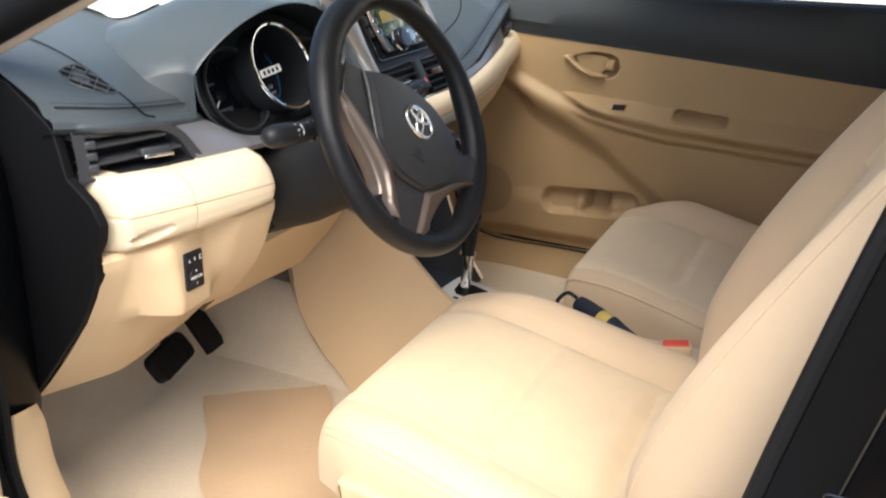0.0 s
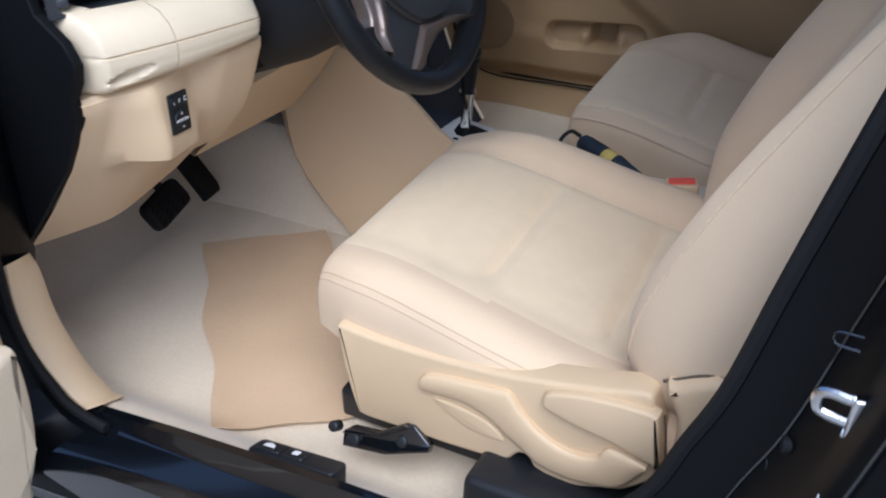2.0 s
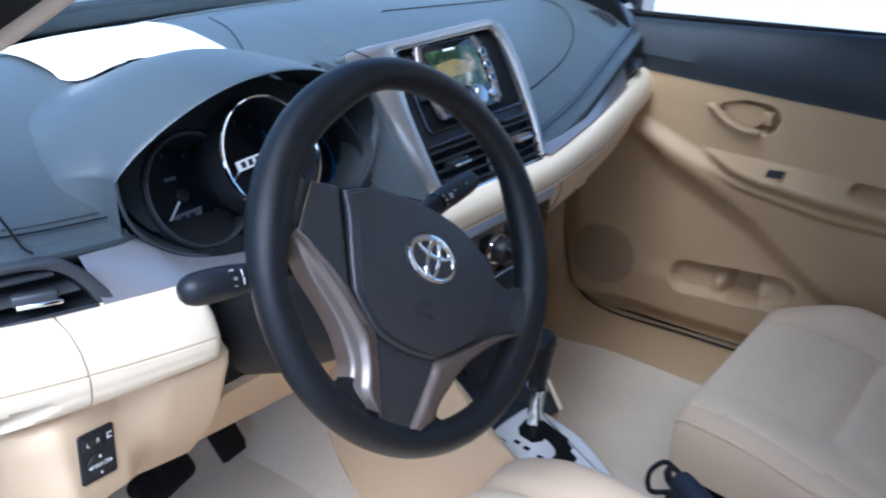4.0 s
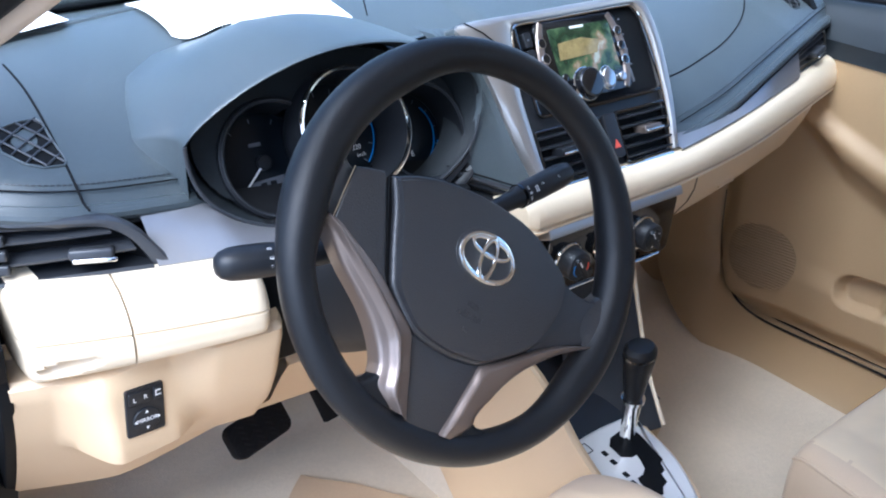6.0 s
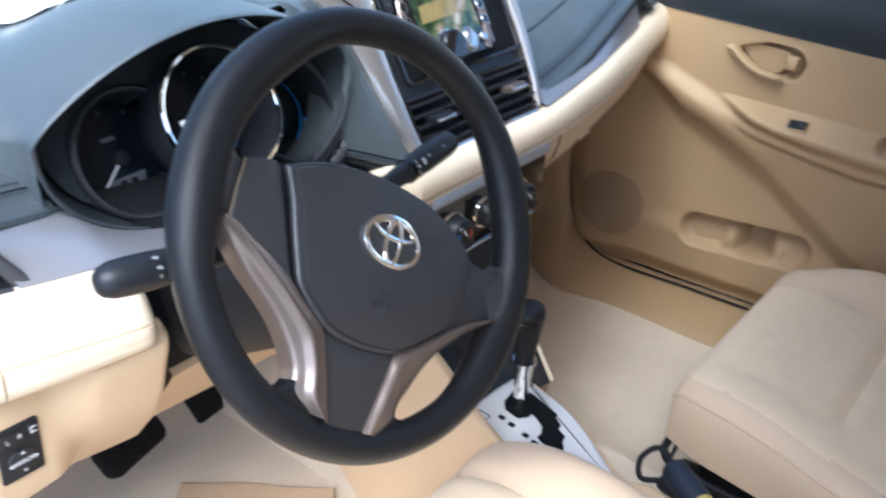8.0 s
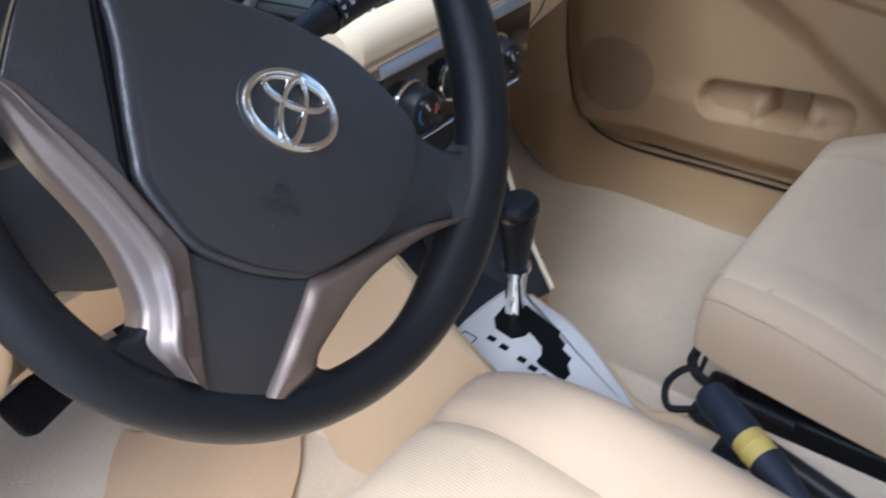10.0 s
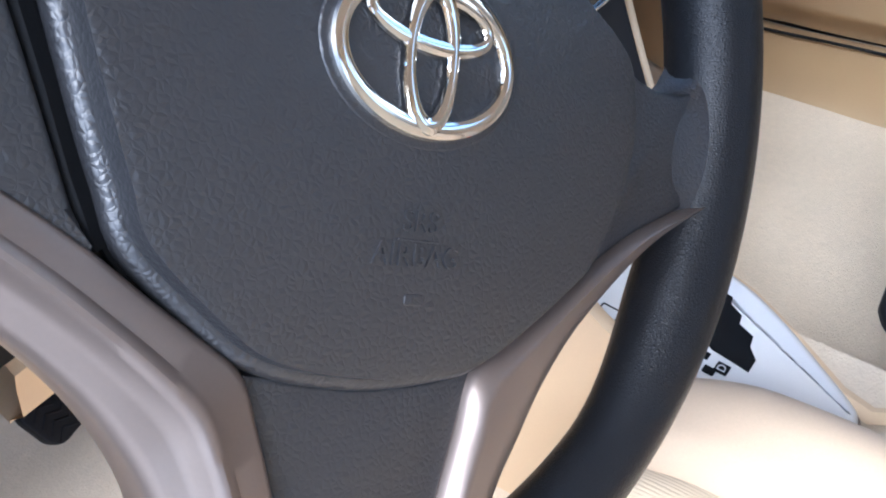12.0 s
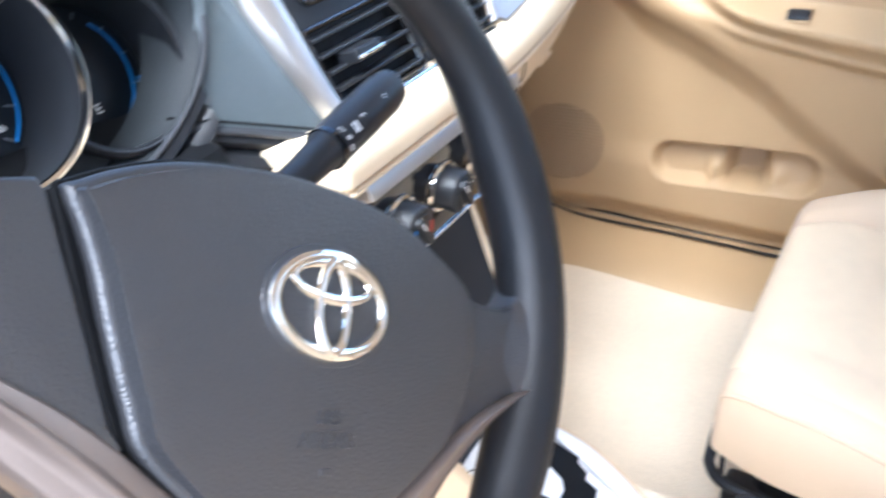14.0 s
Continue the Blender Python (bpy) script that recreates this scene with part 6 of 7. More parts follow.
def seat_point(sec, c, lift=0.0):
    """A point of the cushion's skin at the share c of its half width."""
    return sec[0] + Vector((c * sec[1], 0, 0)) + sec[2] * (skin_height(sec, c) + lift)


def build_seat(name, dx, dy, dz, label, driver):
    s = thing(name, (-0.365 + dx, -0.2 + dy, 0.40 + dz), label, "car seat", "front seats")
    O = Vector((dx, dy, dz))
    cx = -0.362
    # cushion, front to back: y, half width, top height, thickness
    prof = [(0.027, 0.198, 0.556, 0.034), (0.027, 0.208, 0.571, 0.060), (0.024, 0.217, 0.585, 0.078), (0.014, 0.223, 0.598, 0.092), (-0.010, 0.228, 0.607, 0.102), (-0.05, 0.232, 0.610, 0.106), (-0.10, 0.237, 0.602, 0.100), (-0.16, 0.244, 0.588, 0.088), (-0.22, 0.250, 0.572, 0.074), (-0.28, 0.254, 0.557, 0.062), (-0.34, 0.256, 0.545, 0.054), (-0.40, 0.254, 0.535, 0.048), (-0.45, 0.250, 0.530, 0.045)]
    P = spline(prof_pts(prof), 110)
    secs = []
    for p in P:
        y, hw, zt, t = p
        f = smooth(0.0, -0.12, y)
        cross = 0.010 * (math.exp(-((y + 0.175) / 0.012) ** 2) + math.exp(-((y + 0.335) / 0.012) ** 2))
        secs.append((O + Vector((cx - 0.008, y, zt)), hw + 0.010 * smooth(0.02, -0.05, y), Vector((0, 0, 1)), max(t, 0.004), 0.010 * f + 0.002 if driver else 0.006 * f, 0.60, 0.008 * smooth(-0.08, -0.28, y) if driver else 0.0, (0.014 if driver else 0.036) * smooth(0.0, -0.14, y), cross))
    rows = seat_shell(secs)
    bm = loft(rows, ring=True, caps=True)
    cush = part("cushion", bm, [M_CLOTH, M_FABRIC], s, "cream cloth seat cushion with side bolsters")
    inset_faces(cush, cx + dx, (0.80, 0.575) if driver else (0.93, 0.575), lambda v: lerp([(-0.45, 0.25), (-0.16, 0.244), (0.0, 0.225), (0.036, 0.19)], v.y - dy), lambda v: v.y - dy < 0.024 and v.z - dz > 0.505)

    if not driver:
        part("edge_welt", tube([seat_point(q, -0.962, 0.0008) for q in secs[20:104:2]], 0.0030, 8), M_CLOTH, cush, "raised cloth welt along the edge")
    for c in (-0.952, -0.970, 0.952, 0.970) if driver else ():
        part("side_seam", tube([seat_point(q, c, 0.0004) for q in secs[18:104:2]], 0.0006, 6), M_STITCH, cush, "stitched side seam")
    # backrest in its own slanted axis
    rec = radians(25.5)
    ax = Vector((0, -math.sin(rec), math.cos(rec)))
    fw = Vector((0, -math.cos(rec), -math.sin(rec))) * -1
    B0 = O + Vector((cx, -0.385, 0.560))
    bprof = [(0.0, 0.225, 0.05, 0.012), (0.012, 0.245, 0.075, 0.020), (0.04, 0.262, 0.095, 0.035), (0.10, 0.270, 0.105, 0.055), (0.22, 0.272, 0.11, 0.062), (0.34, 0.266, 0.11, 0.055), (0.46, 0.250, 0.10, 0.040), (0.54, 0.225, 0.09, 0.025), (0.59, 0.19, 0.075, 0.012), (0.612, 0.15, 0.05, 0.004), (0.618, 0.11, 0.02, 0.0)]
    Q = spline(prof_pts(bprof), 40)
    secs = [(B0 + ax * q[0], q[1], fw, max(q[2], 0.01), max(q[3], 0.0), 0.56) for q in Q]
    back = part("backrest", loft(seat_shell(secs), ring=True, caps=True), [M_CLOTH, M_FABRIC], s, "cream cloth backrest with deep side wings")
    inset_faces(back, cx + dx, (0.56, 0.56), lambda v: 0.262, lambda v: True)
    for sx in (-1, 1):
        line = [seat_point(q, sx * 0.87, 0.0002) for q in secs[4:36]]
        sm_ = part("wing_seam", tube(line, 0.0014, 6), M_CLOTH, back, "stitched wing seam")
        if (sx < 0 and driver):
            for k in range(len(line) - 1):
                for h in (0.2, 0.7):
                    p = line[k].lerp(line[k + 1], h)
                    d = (line[k + 1] - line[k]).normalized()
                    part("stitch", tube([p - d * 0.0028 + fw * 0.001, p + d * 0.0028 + fw * 0.001], 0.0008, 5), M_THREAD, sm_)
    for sx in (-1, 1):
        part("headrest_post", tube([B0 + ax * 0.58 + Vector((sx * 0.06, 0, 0)) - fw * 0.04, B0 + ax * 0.70 + Vector((sx * 0.06, 0, 0)) - fw * 0.04], 0.006, 8), M_CHROME, s)
    hs = []
    for f, hw, t in ((0.0, 0.09, 0.02), (0.02, 0.115, 0.045), (0.06, 0.125, 0.055), (0.12, 0.125, 0.055), (0.17, 0.11, 0.045), (0.19, 0.08, 0.02)):
        c = B0 + ax * (0.66 + f) - fw * 0.035
        hs.append([c + Vector((hw * math.copysign(abs(math.cos(a)) ** 0.7, math.cos(a)), 0, 0)) + fw * (t * math.copysign(abs(math.sin(a)) ** 0.7, math.sin(a))) for a in [2 * math.pi * i / 28 for i in range(28)]])
    part("headrest", loft(hs, ring=True, caps=True), M_CLOTH, s)
    # base
    part("seat_base", rbox((0.42, 0.40, 0.09), Matrix.Translation(O + Vector((cx, -0.22, 0.445))), 0.02), M_DEEP, s)
    for x in (-0.20, 0.20):
        part("rail", rbox((0.035, 0.50, 0.05), Matrix.Translation((cx + dx + x, -0.24 + dy, 0.365)), 0.008), M_TRIMBLK, s)
    return s, O, cx


def prof_pts(prof):
    return [Vector(p) for p in prof]


def inset_faces(ob, cx, ins, hw_at, ok):
    """Second material for the middle of a cushion."""
    base = ROOT[ob.name]
    me = ob.data
    for p in me.polygons:
        c = base @ p.center
        if -ins[0] * hw_at(c) < c.x - cx < ins[1] * hw_at(c) and ok(c):
            p.material_index = 1


dseat, O1, scx = build_seat("driver_seat", 0.0, 0.0, 0.0, "cream cloth driver's seat with beige side trim and levers", True)
pseat, O2, _ = build_seat("passenger_seat", 0.722, -0.088, -0.058, "cream cloth front passenger seat", False)

# driver's side trim: plate outline in (-y, z) seen from outside
T_M = frame_m((-0.6086, 0, 0), (-0.061, -1, 0), (0.02, 0, 1))
_tr = [(0.026, 0.535), (0.032, 0.541), (0.069, 0.540), (0.113, 0.541), (0.190, 0.547), (0.262, 0.557), (0.328, 0.572), (0.371, 0.583), (0.415, 0.595), (0.426, 0.574), (0.439, 0.498), (0.409, 0.456), (0.385, 0.444), (0.342, 0.427), (0.301, 0.432), (0.290, 0.446), (0.277, 0.444), (0.257, 0.425), (0.191, 0.415), (0.108, 0.409), (0.057, 0.406), (0.047, 0.417), (0.036, 0.457), (0.027, 0.509)]
_tr = [(p[0], p[1]) for p in spline(_tr, 120, True)]
trim = part("side_trim", slab(_tr, -0.014, 0.022, 0.006, T_M), M_BEIGE, dseat, "beige plastic side trim")
# pump lever and recline lever
_up = [(0.149, 0.505), (0.158, 0.519), (0.192, 0.527), (0.227, 0.532), (0.26, 0.537), (0.27, 0.531), (0.281, 0.516), (0.302, 0.498), (0.328, 0.486), (0.354, 0.485), (0.373, 0.493), (0.38, 0.506), (0.388, 0.511), (0.406, 0.509), (0.428, 0.506)]
_lo = [(0.149, 0.498), (0.153, 0.493), (0.206, 0.499), (0.241, 0.488), (0.262, 0.473), (0.283, 0.462), (0.304, 0.448), (0.337, 0.444), (0.369, 0.448), (0.396, 0.456), (0.412, 0.474), (0.427, 0.5)]
_rows = []
for a, b in zip(spline(_up, 90), spline(_lo, 90)):
    _rows.append([T_M @ Vector((a[0] + (b[0] - a[0]) * f, a[1] + (b[1] - a[1]) * f, w)) for f, w in ((0, 0.020), (0, 0.0275), (0.04, 0.0295), (0.14, 0.0312), (0.45, 0.032), (0.85, 0.0305), (0.95, 0.029), (1, 0.0265), (1, 0.018))])
part("height_lever", loft(_rows), M_BEIGE, dseat, "beige pump lever")
_lb = [(0.307, 0.548), (0.314, 0.560), (0.347, 0.571), (0.382, 0.577), (0.415, 0.580), (0.429, 0.578), (0.433, 0.570), (0.440, 0.516), (0.435, 0.513), (0.405, 0.520), (0.381, 0.525), (0.351, 0.528), (0.319, 0.535), (0.309, 0.539)]
part("recline_lever", slab([(p[0], p[1]) for p in spline(_lb, 90, True)], 0.016, 0.033, 0.004, T_M), M_BEIGE, dseat, "beige recline lever")
part("lever_gap", tube(spline([T_M @ Vector((a, b, 0.0225)) for a, b in ((0.436, 0.578), (0.4405, 0.550), (0.446, 0.505))], 12), 0.0013, 6), M_SEAM, trim)
part("finger_hollow", slab([(p[0], p[1]) for p in spline([(0.166, 0.483), (0.202, 0.484), (0.238, 0.477), (0.259, 0.458), (0.217, 0.457), (0.188, 0.468)], 30, True)], 0.018, 0.0245, 0.0022, T_M), M_BEIGE, trim)
part("rear_cover", slab([(p[0], p[1]) for p in spline([(0.446, 0.47), (0.447, 0.56), (0.43, 0.605), (0.44, 0.614), (0.463, 0.628), (0.486, 0.633), (0.536, 0.613), (0.546, 0.5), (0.55, 0.42), (0.47, 0.42)], 60, True)], -0.04, 0.019, 0.012, T_M), M_BEIGE, dseat, "beige hinge cover")
part("hinge_gap", tube(spline([T_M @ Vector(q) for q in ((0.425, 0.604, 0.004), (0.440, 0.614, 0.006), (0.463, 0.628, 0.007), (0.486, 0.633, 0.006), (0.51, 0.633, 0.004))], 16), 0.0018, 6), M_SEAM, dseat, "dark gap under the backrest")
# front rail bracket
_bm = frame_m((-0.655, -0.045, 0.388), (0.10, -1, 0.16), (0.55, 0, 0.83))
br = part("rail_bracket", slab([(0.0, -0.010), (0.0, 0.010), (0.012, 0.017), (0.050, 0.014), (0.088, 0.030), (0.100, 0.028), (0.122, 0.006), (0.118, -0.004), (0.060, -0.014)], -0.010, 0.004, 0.003, _bm), M_PAINT, dseat, "black steel rail bracket")
part("bracket_flange", slab([(0.004, 0.008), (0.014, 0.016), (0.050, 0.013), (0.088, 0.029), (0.094, 0.025), (0.052, 0.008)], 0.0, 0.014, 0.002, _bm), M_PAINT, br)
for u, v, r, h in ((0.016, 0.001, 0.010, 0.010), (0.084, 0.006, 0.008, 0.008), (-0.012, 0.014, 0.0075, 0.012)):
    part("bracket_bolt", slab(circle(r, 14, u, v), -0.004, h, 0.003, _bm), M_TRIMBLK, br)
part("rear_rail", rbox((0.12, 0.26, 0.075), pose(-0.64, -0.36, 0.395, 0, 8, 0), 0.012), M_TRIMBLK, dseat, "black seat rail")

# ---- seat belt buckle ----
bk = thing("seat_belt_buckle", (-0.115, -0.33, 0.52), "beige seat belt buckle with red press button", "buckle")
K_M = frame_m((-0.116, -0.330, 0.560), (0.35, -0.94, 0.05), (0.94, 0.33, 0.10))
part("housing", slab(rrect(0.050, 0.026, 0.006), -0.085, 0.006, 0.004, K_M), M_BEIGE, bk)
part("press_button", slab(rrect(0.040, 0.016, 0.004), 0.002, 0.009, 0.002, K_M), M_RED, bk, "red press button")
part("stem", tube([K_M @ Vector((0, 0, -0.08)), (-0.12, -0.37, 0.40)], 0.010, 8), M_DEEP, bk)


# ---- passenger door ----
door = thing("door_1", (0.68, 0.0, 0.4), "closed passenger door with tan trim and dark upper rail", "door", kind="structure")


def belt_z(y):
    return 0.8885 + 0.0725 * y


def fold_z(y):
    """The diagonal crease from the dash down towards the seat."""
    return lerp([(-0.5, 0.30), (-0.109, 0.535), (0.0, 0.610), (0.028, 0.634), (0.143, 0.692), (0.215, 0.722), (0.29, 0.788), (0.40, 0.90)], y)


def arm_top(y):
    """Inner edge of the armrest."""
    return lerp([(-0.66, 0.700), (-0.2, 0.723), (-0.153, 0.727), (-0.106, 0.729), (-0.046, 0.735), (0.015, 0.740), (0.081, 0.755), (0.13, 0.767), (0.2, 0.769)], y)


def arm_wall(y):
    """Where the armrest's slanted top meets the panel."""
    return lerp([(-0.66, 0.740), (-0.3, 0.752), (-0.133, 0.758), (-0.031, 0.763), (0.075, 0.769), (0.142, 0.773), (0.2, 0.774)], y)


def arm_foot(y):
    return lerp([(-0.66, 0.665), (-0.187, 0.688), (-0.112, 0.691), (-0.04, 0.702), (0.069, 0.723), (0.127, 0.746), (0.2, 0.76)], y)


def ledge_z(y):
    """Crease that runs from the dash down under the armrest."""
    return lerp([(-0.66, 0.640), (-0.19, 0.668), (-0.043, 0.686), (0.066, 0.703), (0.125, 0.726), (0.211, 0.762), (0.275, 0.79), (0.36, 0.83), (0.45, 0.87)], y)


def capsule(y, z, y0, y1, zc0, zc1, r):
    """Distance inside (negative) or outside a slanted capsule."""
    a, b, p = Vector((y0, zc0)), Vector((y1, zc1)), Vector((y, z))
    d = b - a
    t = min(max((p - a).dot(d) / d.dot(d), 0), 1)
    return (p - (a + d * t)).length - r


def door_x(y, z):
    fz, lz = fold_z(y), ledge_z(y)
    x = 0.672 + 0.026 * smooth(0.020, -0.045, z - fz) * smooth(0.40, 0.24, y)
    # ledge: a slanted shelf above the crease, falling away to the fold below it
    x -= (0.007 + 0.010 * smooth(-0.12, 0.10, y)) * (smooth(lz + 0.034, lz, z) if z > lz else smooth(min(fz, lz - 0.03) - 0.01, lz - 0.002, z))
    # armrest: slanted top, rounded edge, undercut side
    ze, zw, zf = arm_top(y), arm_wall(y), arm_foot(y)
    if z >= ze:
        s = min(max((zw - z) / max(zw - ze, 0.004), 0.0), 1.0)
    elif z >= zf:
        s = 1 - 0.55 * smooth(0.15, 1.0, (ze - z) / max(ze - zf, 0.004))
    else:
        s = 0.45 * smooth(zf - 0.020, zf, z)
    x -= 0.040 * s * smooth(0.155, 0.055, y)
    # pull cup let into the armrest's top
    c = capsule(y, z, -0.145, -0.245, (ze + zw) / 2 + 0.003, (ze + zw) / 2 + 0.003, 0.0095)
    x += 0.034 * smooth(0.004, -0.005, c)
    # handle hollow
    c = capsule(y, z, 0.112, 0.036, 0.850, 0.842, 0.008 + 0.018 * smooth(0.13, 0.06, y))
    x += 0.032 * smooth(0.005, -0.009, c)
    # door pocket
    c = capsule(y, z, 0.158, -0.03, 0.482, 0.495, 0.031)
    well = smooth(0.082, 0.066, y) * smooth(0.010, 0.026, y)
    fin = max(math.exp(-((y - 0.092) / 0.011) ** 2), 0.8 * math.exp(-((y + 0.002) / 0.012) ** 2)) * smooth(0.503, 0.478, z)
    x += (0.026 + 0.034 * well - 0.016 * fin) * smooth(0.006, -0.010, c)
    x -= 0.010 * smooth(0.05, 0.0, abs(z - 0.40) - 0.06) * smooth(0.35, 0.2, y)
    # lower edge rolls outwards
    x += 0.02 * smooth(0.40, 0.36, z) + 0.02 * smooth(0.40, 0.455, y)
    return x


def front_y(z):
    return lerp([(0.352, 0.300), (0.358, 0.335), (0.372, 0.372), (0.40, 0.408), (0.44, 0.432), (0.50, 0.447), (0.58, 0.452), (0.95, 0.43)], z)


_rows = []
for i in range(210):
    v = i / 209
    row = []
    for j in range(280):
        u = j / 279
        z = 0.356 + (belt_z(0.0) - 0.356) * v
        y1 = front_y(z)
        y = y1 + (-0.66 - y1) * u
        z = 0.356 + (belt_z(y) - 0.356) * v
        row.append((door_x(y, z), y, z))
    _rows.append(row)
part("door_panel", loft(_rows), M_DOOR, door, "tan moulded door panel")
_rows = []
for j in range(40):
    y = 0.46 - 1.14 * j / 39
    b = belt_z(y)
    w = 1.0 + 0.008 * smooth(0.3, -0.3, y)
    _rows.append([(door_x(y, b) + 0.012, y, b - 0.006), (door_x(y, b) - 0.002, y, b - 0.002), (door_x(y, b) - 0.001, y, b + 0.006), (0.663, y, b + 0.03), (0.672, y, b + (w - b) * 0.6), (0.683, y, w - 0.012), (0.694, y, w - 0.002), (0.708, y, w), (0.722, y, w - 0.004), (0.722, y, w - 0.06)])
part("upper_rail", loft(_rows), M_DOORBLK, door, "dark grained upper rail")
part("belt_seal", tube([(0.726, 0.46 - 1.14 * j / 10, 1.004) for j in range(11)], 0.006, 8), M_RUBBER, door)
part("outer_skin", rbox((0.03, 1.15, 0.72), pose(0.775, -0.10, 0.64), 0.012), M_PAINT, door)
# black gap round the panel
_e = [(0.690 - 0.006 * smooth(0.42, 0.37, z), y, z - 0.001) for y, z in ((0.452, 0.60), (0.450, 0.54), (0.446, 0.49), (0.432, 0.437), (0.406, 0.395), (0.368, 0.366), (0.30, 0.354), (0.15, 0.356), (0.0, 0.356), (-0.2, 0.358))]
part("panel_gap", tube(spline(_e, 50), [0.0008 + 0.0018 * smooth(12, 28, i) for i in range(50)], 8), M_RUBBER, door, "black door seal")
# tan sill trim under the door, running up into the kick panel
_path = spline([(-0.26, 0.351), (-0.05, 0.351), (0.15, 0.350), (0.27, 0.350), (0.335, 0.357), (0.385, 0.374), (0.424, 0.41), (0.447, 0.46), (0.460, 0.54), (0.466, 0.65), (0.462, 0.76)], 60)
_rows = []
for i, p in enumerate(_path):
    a, b = _path[max(i - 1, 0)], _path[min(i + 1, 59)]
    d = (b - a).normalized()
    n = Vector((d.y, -d.x))
    up = smooth(0.352, 0.46, p.y) * smooth(0.20, 0.42, p.x)
    wide, drop = 0.158 - 0.118 * up, 0.020 + 0.10 * up
    _rows.append([(0.694 - wide * u, p.x + n.x * (0.001 + drop * v), p.y - 0.001 + n.y * (0.001 + drop * v)) for u, v in ((-0.12, 0.0), (0.03, 0.0), (0.3, -0.08), (0.55, 0.0), (0.72, 0.16), (0.85, 0.42), (0.95, 0.78), (1.0, 1.15))])
sill_trim = thing("trim", (0.62, 0.1, 0.35), "tan plastic sill trim below the passenger door", "sill trim", kind="structure")
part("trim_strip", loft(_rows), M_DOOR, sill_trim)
# inner handle
part("handle_back", slab([(p[0], p[1]) for p in spline([(0.120, 0.862), (0.060, 0.864), (0.036, 0.856), (0.05, 0.826), (0.085, 0.824)], 40, True)], 0.0, 0.002, 0.0005, frame_m((0.682, 0, 0), (0, 1, 0), (0, 0, 1))), M_DOOR, door)
part("handle_lever", slab([(p[0], p[1]) for p in spline([(0.142, 0.857), (0.128, 0.862), (0.108, 0.846), (0.075, 0.828), (0.045, 0.824), (0.04, 0.818), (0.06, 0.817), (0.10, 0.828)], 50, True)], 0.006, 0.024, 0.006, frame_m((0.676, 0, 0), (0, -1, 0), (0, 0, 1)) @ Matrix.Diagonal((-1, 1, 1, 1))), M_DOOR, door, "tan door lever")
part("lock_tab", rbox((0.012, 0.020, 0.024), pose(0.674, 0.030, 0.846, 6, 0, 0), 0.003), M_DOOR, door)
# window switch
part("window_switch", rbox((0.018, 0.030, 0.008), pose(0.648, -0.006, arm_top(0) + 0.0125, -4, -32, 0), 0.002), M_TRIMBLK, door, "black window switch")
part("switch_plate", rbox((0.026, 0.056, 0.004), pose(0.650, 0.006, arm_top(0) + 0.0115, -4, -32, 0), 0.0015), M_DOOR, door)
# speaker: fine ribs
M_RIB = mat("brown_speaker_rib", (0.40, 0.275, 0.155), 0.7, bump=0.05, vary=0.06)
M_SPK = mat("brown_speaker_cloth", (0.31, 0.22, 0.12), 0.8, bump=0.05, vary=0.06)
spk = thing("door_speaker", (0.69, 0.345, 0.49), "round tan speaker grille of fine ribs in the door", "speaker")
for k in range(22):
    z = 0.425 + 0.131 * (k + 0.5) / 22
    h = math.sqrt(max(0.070 ** 2 - (z - 0.490) ** 2, 0))
    if h > 0.008:
        pts = [(door_x(y, z + 0.02 * (y - 0.345)) - 0.0016, y, z + 0.06 * (y - 0.345)) for y in [0.345 - h + 2 * h * i / 10 for i in range(11)]]
        part("rib", tube(pts, 0.0017, 5), M_RIB, spk)
part("speaker_cloth", loft([[(door_x(y, z) - 0.0006, y, z) for y in [0.345 + 0.07 * math.cos(math.pi * i / 12) * math.sqrt(max(1 - ((z - 0.49) / 0.070) ** 2, 0.0)) for i in range(13)]] for z in [0.4205 + 0.139 * k / 16 for k in range(17)]]), M_SPK, spk, "brown cloth behind the ribs")

win = solo("window_2", rbox((0.004, 1.05, 0.42), pose(0.722, -0.08, 1.20, 0, -12, 0), 0.001), M_GLASS, "clear passenger door window", "window", kind="structure")
win.visible_shadow = False
# quarter cover and outside mirror
part("mirror_cover", slab([(0.50, 0.985), (0.30, 0.995), (0.34, 1.06), (0.50, 1.03)], 0.0, 0.012, 0.002, frame_m((0.724, 0, 0), (0, 1, 0), (-0.1, 0, 1))), M_DEEP, door, "black triangular mirror cover")
mir = thing("wing_mirror", (0.94, 0.38, 1.0), "black wing mirror outside the passenger window", "mirror")
_rows = []
for f, s in ((0.0, 0.90), (0.01, 1.0), (0.05, 0.98), (0.09, 0.75), (0.11, 0.3)):
    _rows.append([(0.960 + 0.120 * s * math.copysign(abs(math.cos(a)) ** 0.6, math.cos(a)), 0.37 + f, 1.045 + 0.082 * s * math.copysign(abs(math.sin(a)) ** 0.6, math.sin(a))) for a in [2 * math.pi * i / 36 for i in range(36)]])
part("mirror_shell", loft(_rows, ring=True, caps=True), M_PAINT, mir)
part("mirror_glass", slab(rrect(0.212, 0.138, 0.045, 8), 0.0, 0.003, 0.001, frame_m((0.960, 0.371, 1.045), (1, -0.12, 0), (0, 0.04, 1))), M_CHROME, mir, "mirror glass")
part("mirror_foot", tube([(0.86, 0.40, 1.01), (0.735, 0.40, 1.00)], 0.02, 10), M_PAINT, mir)

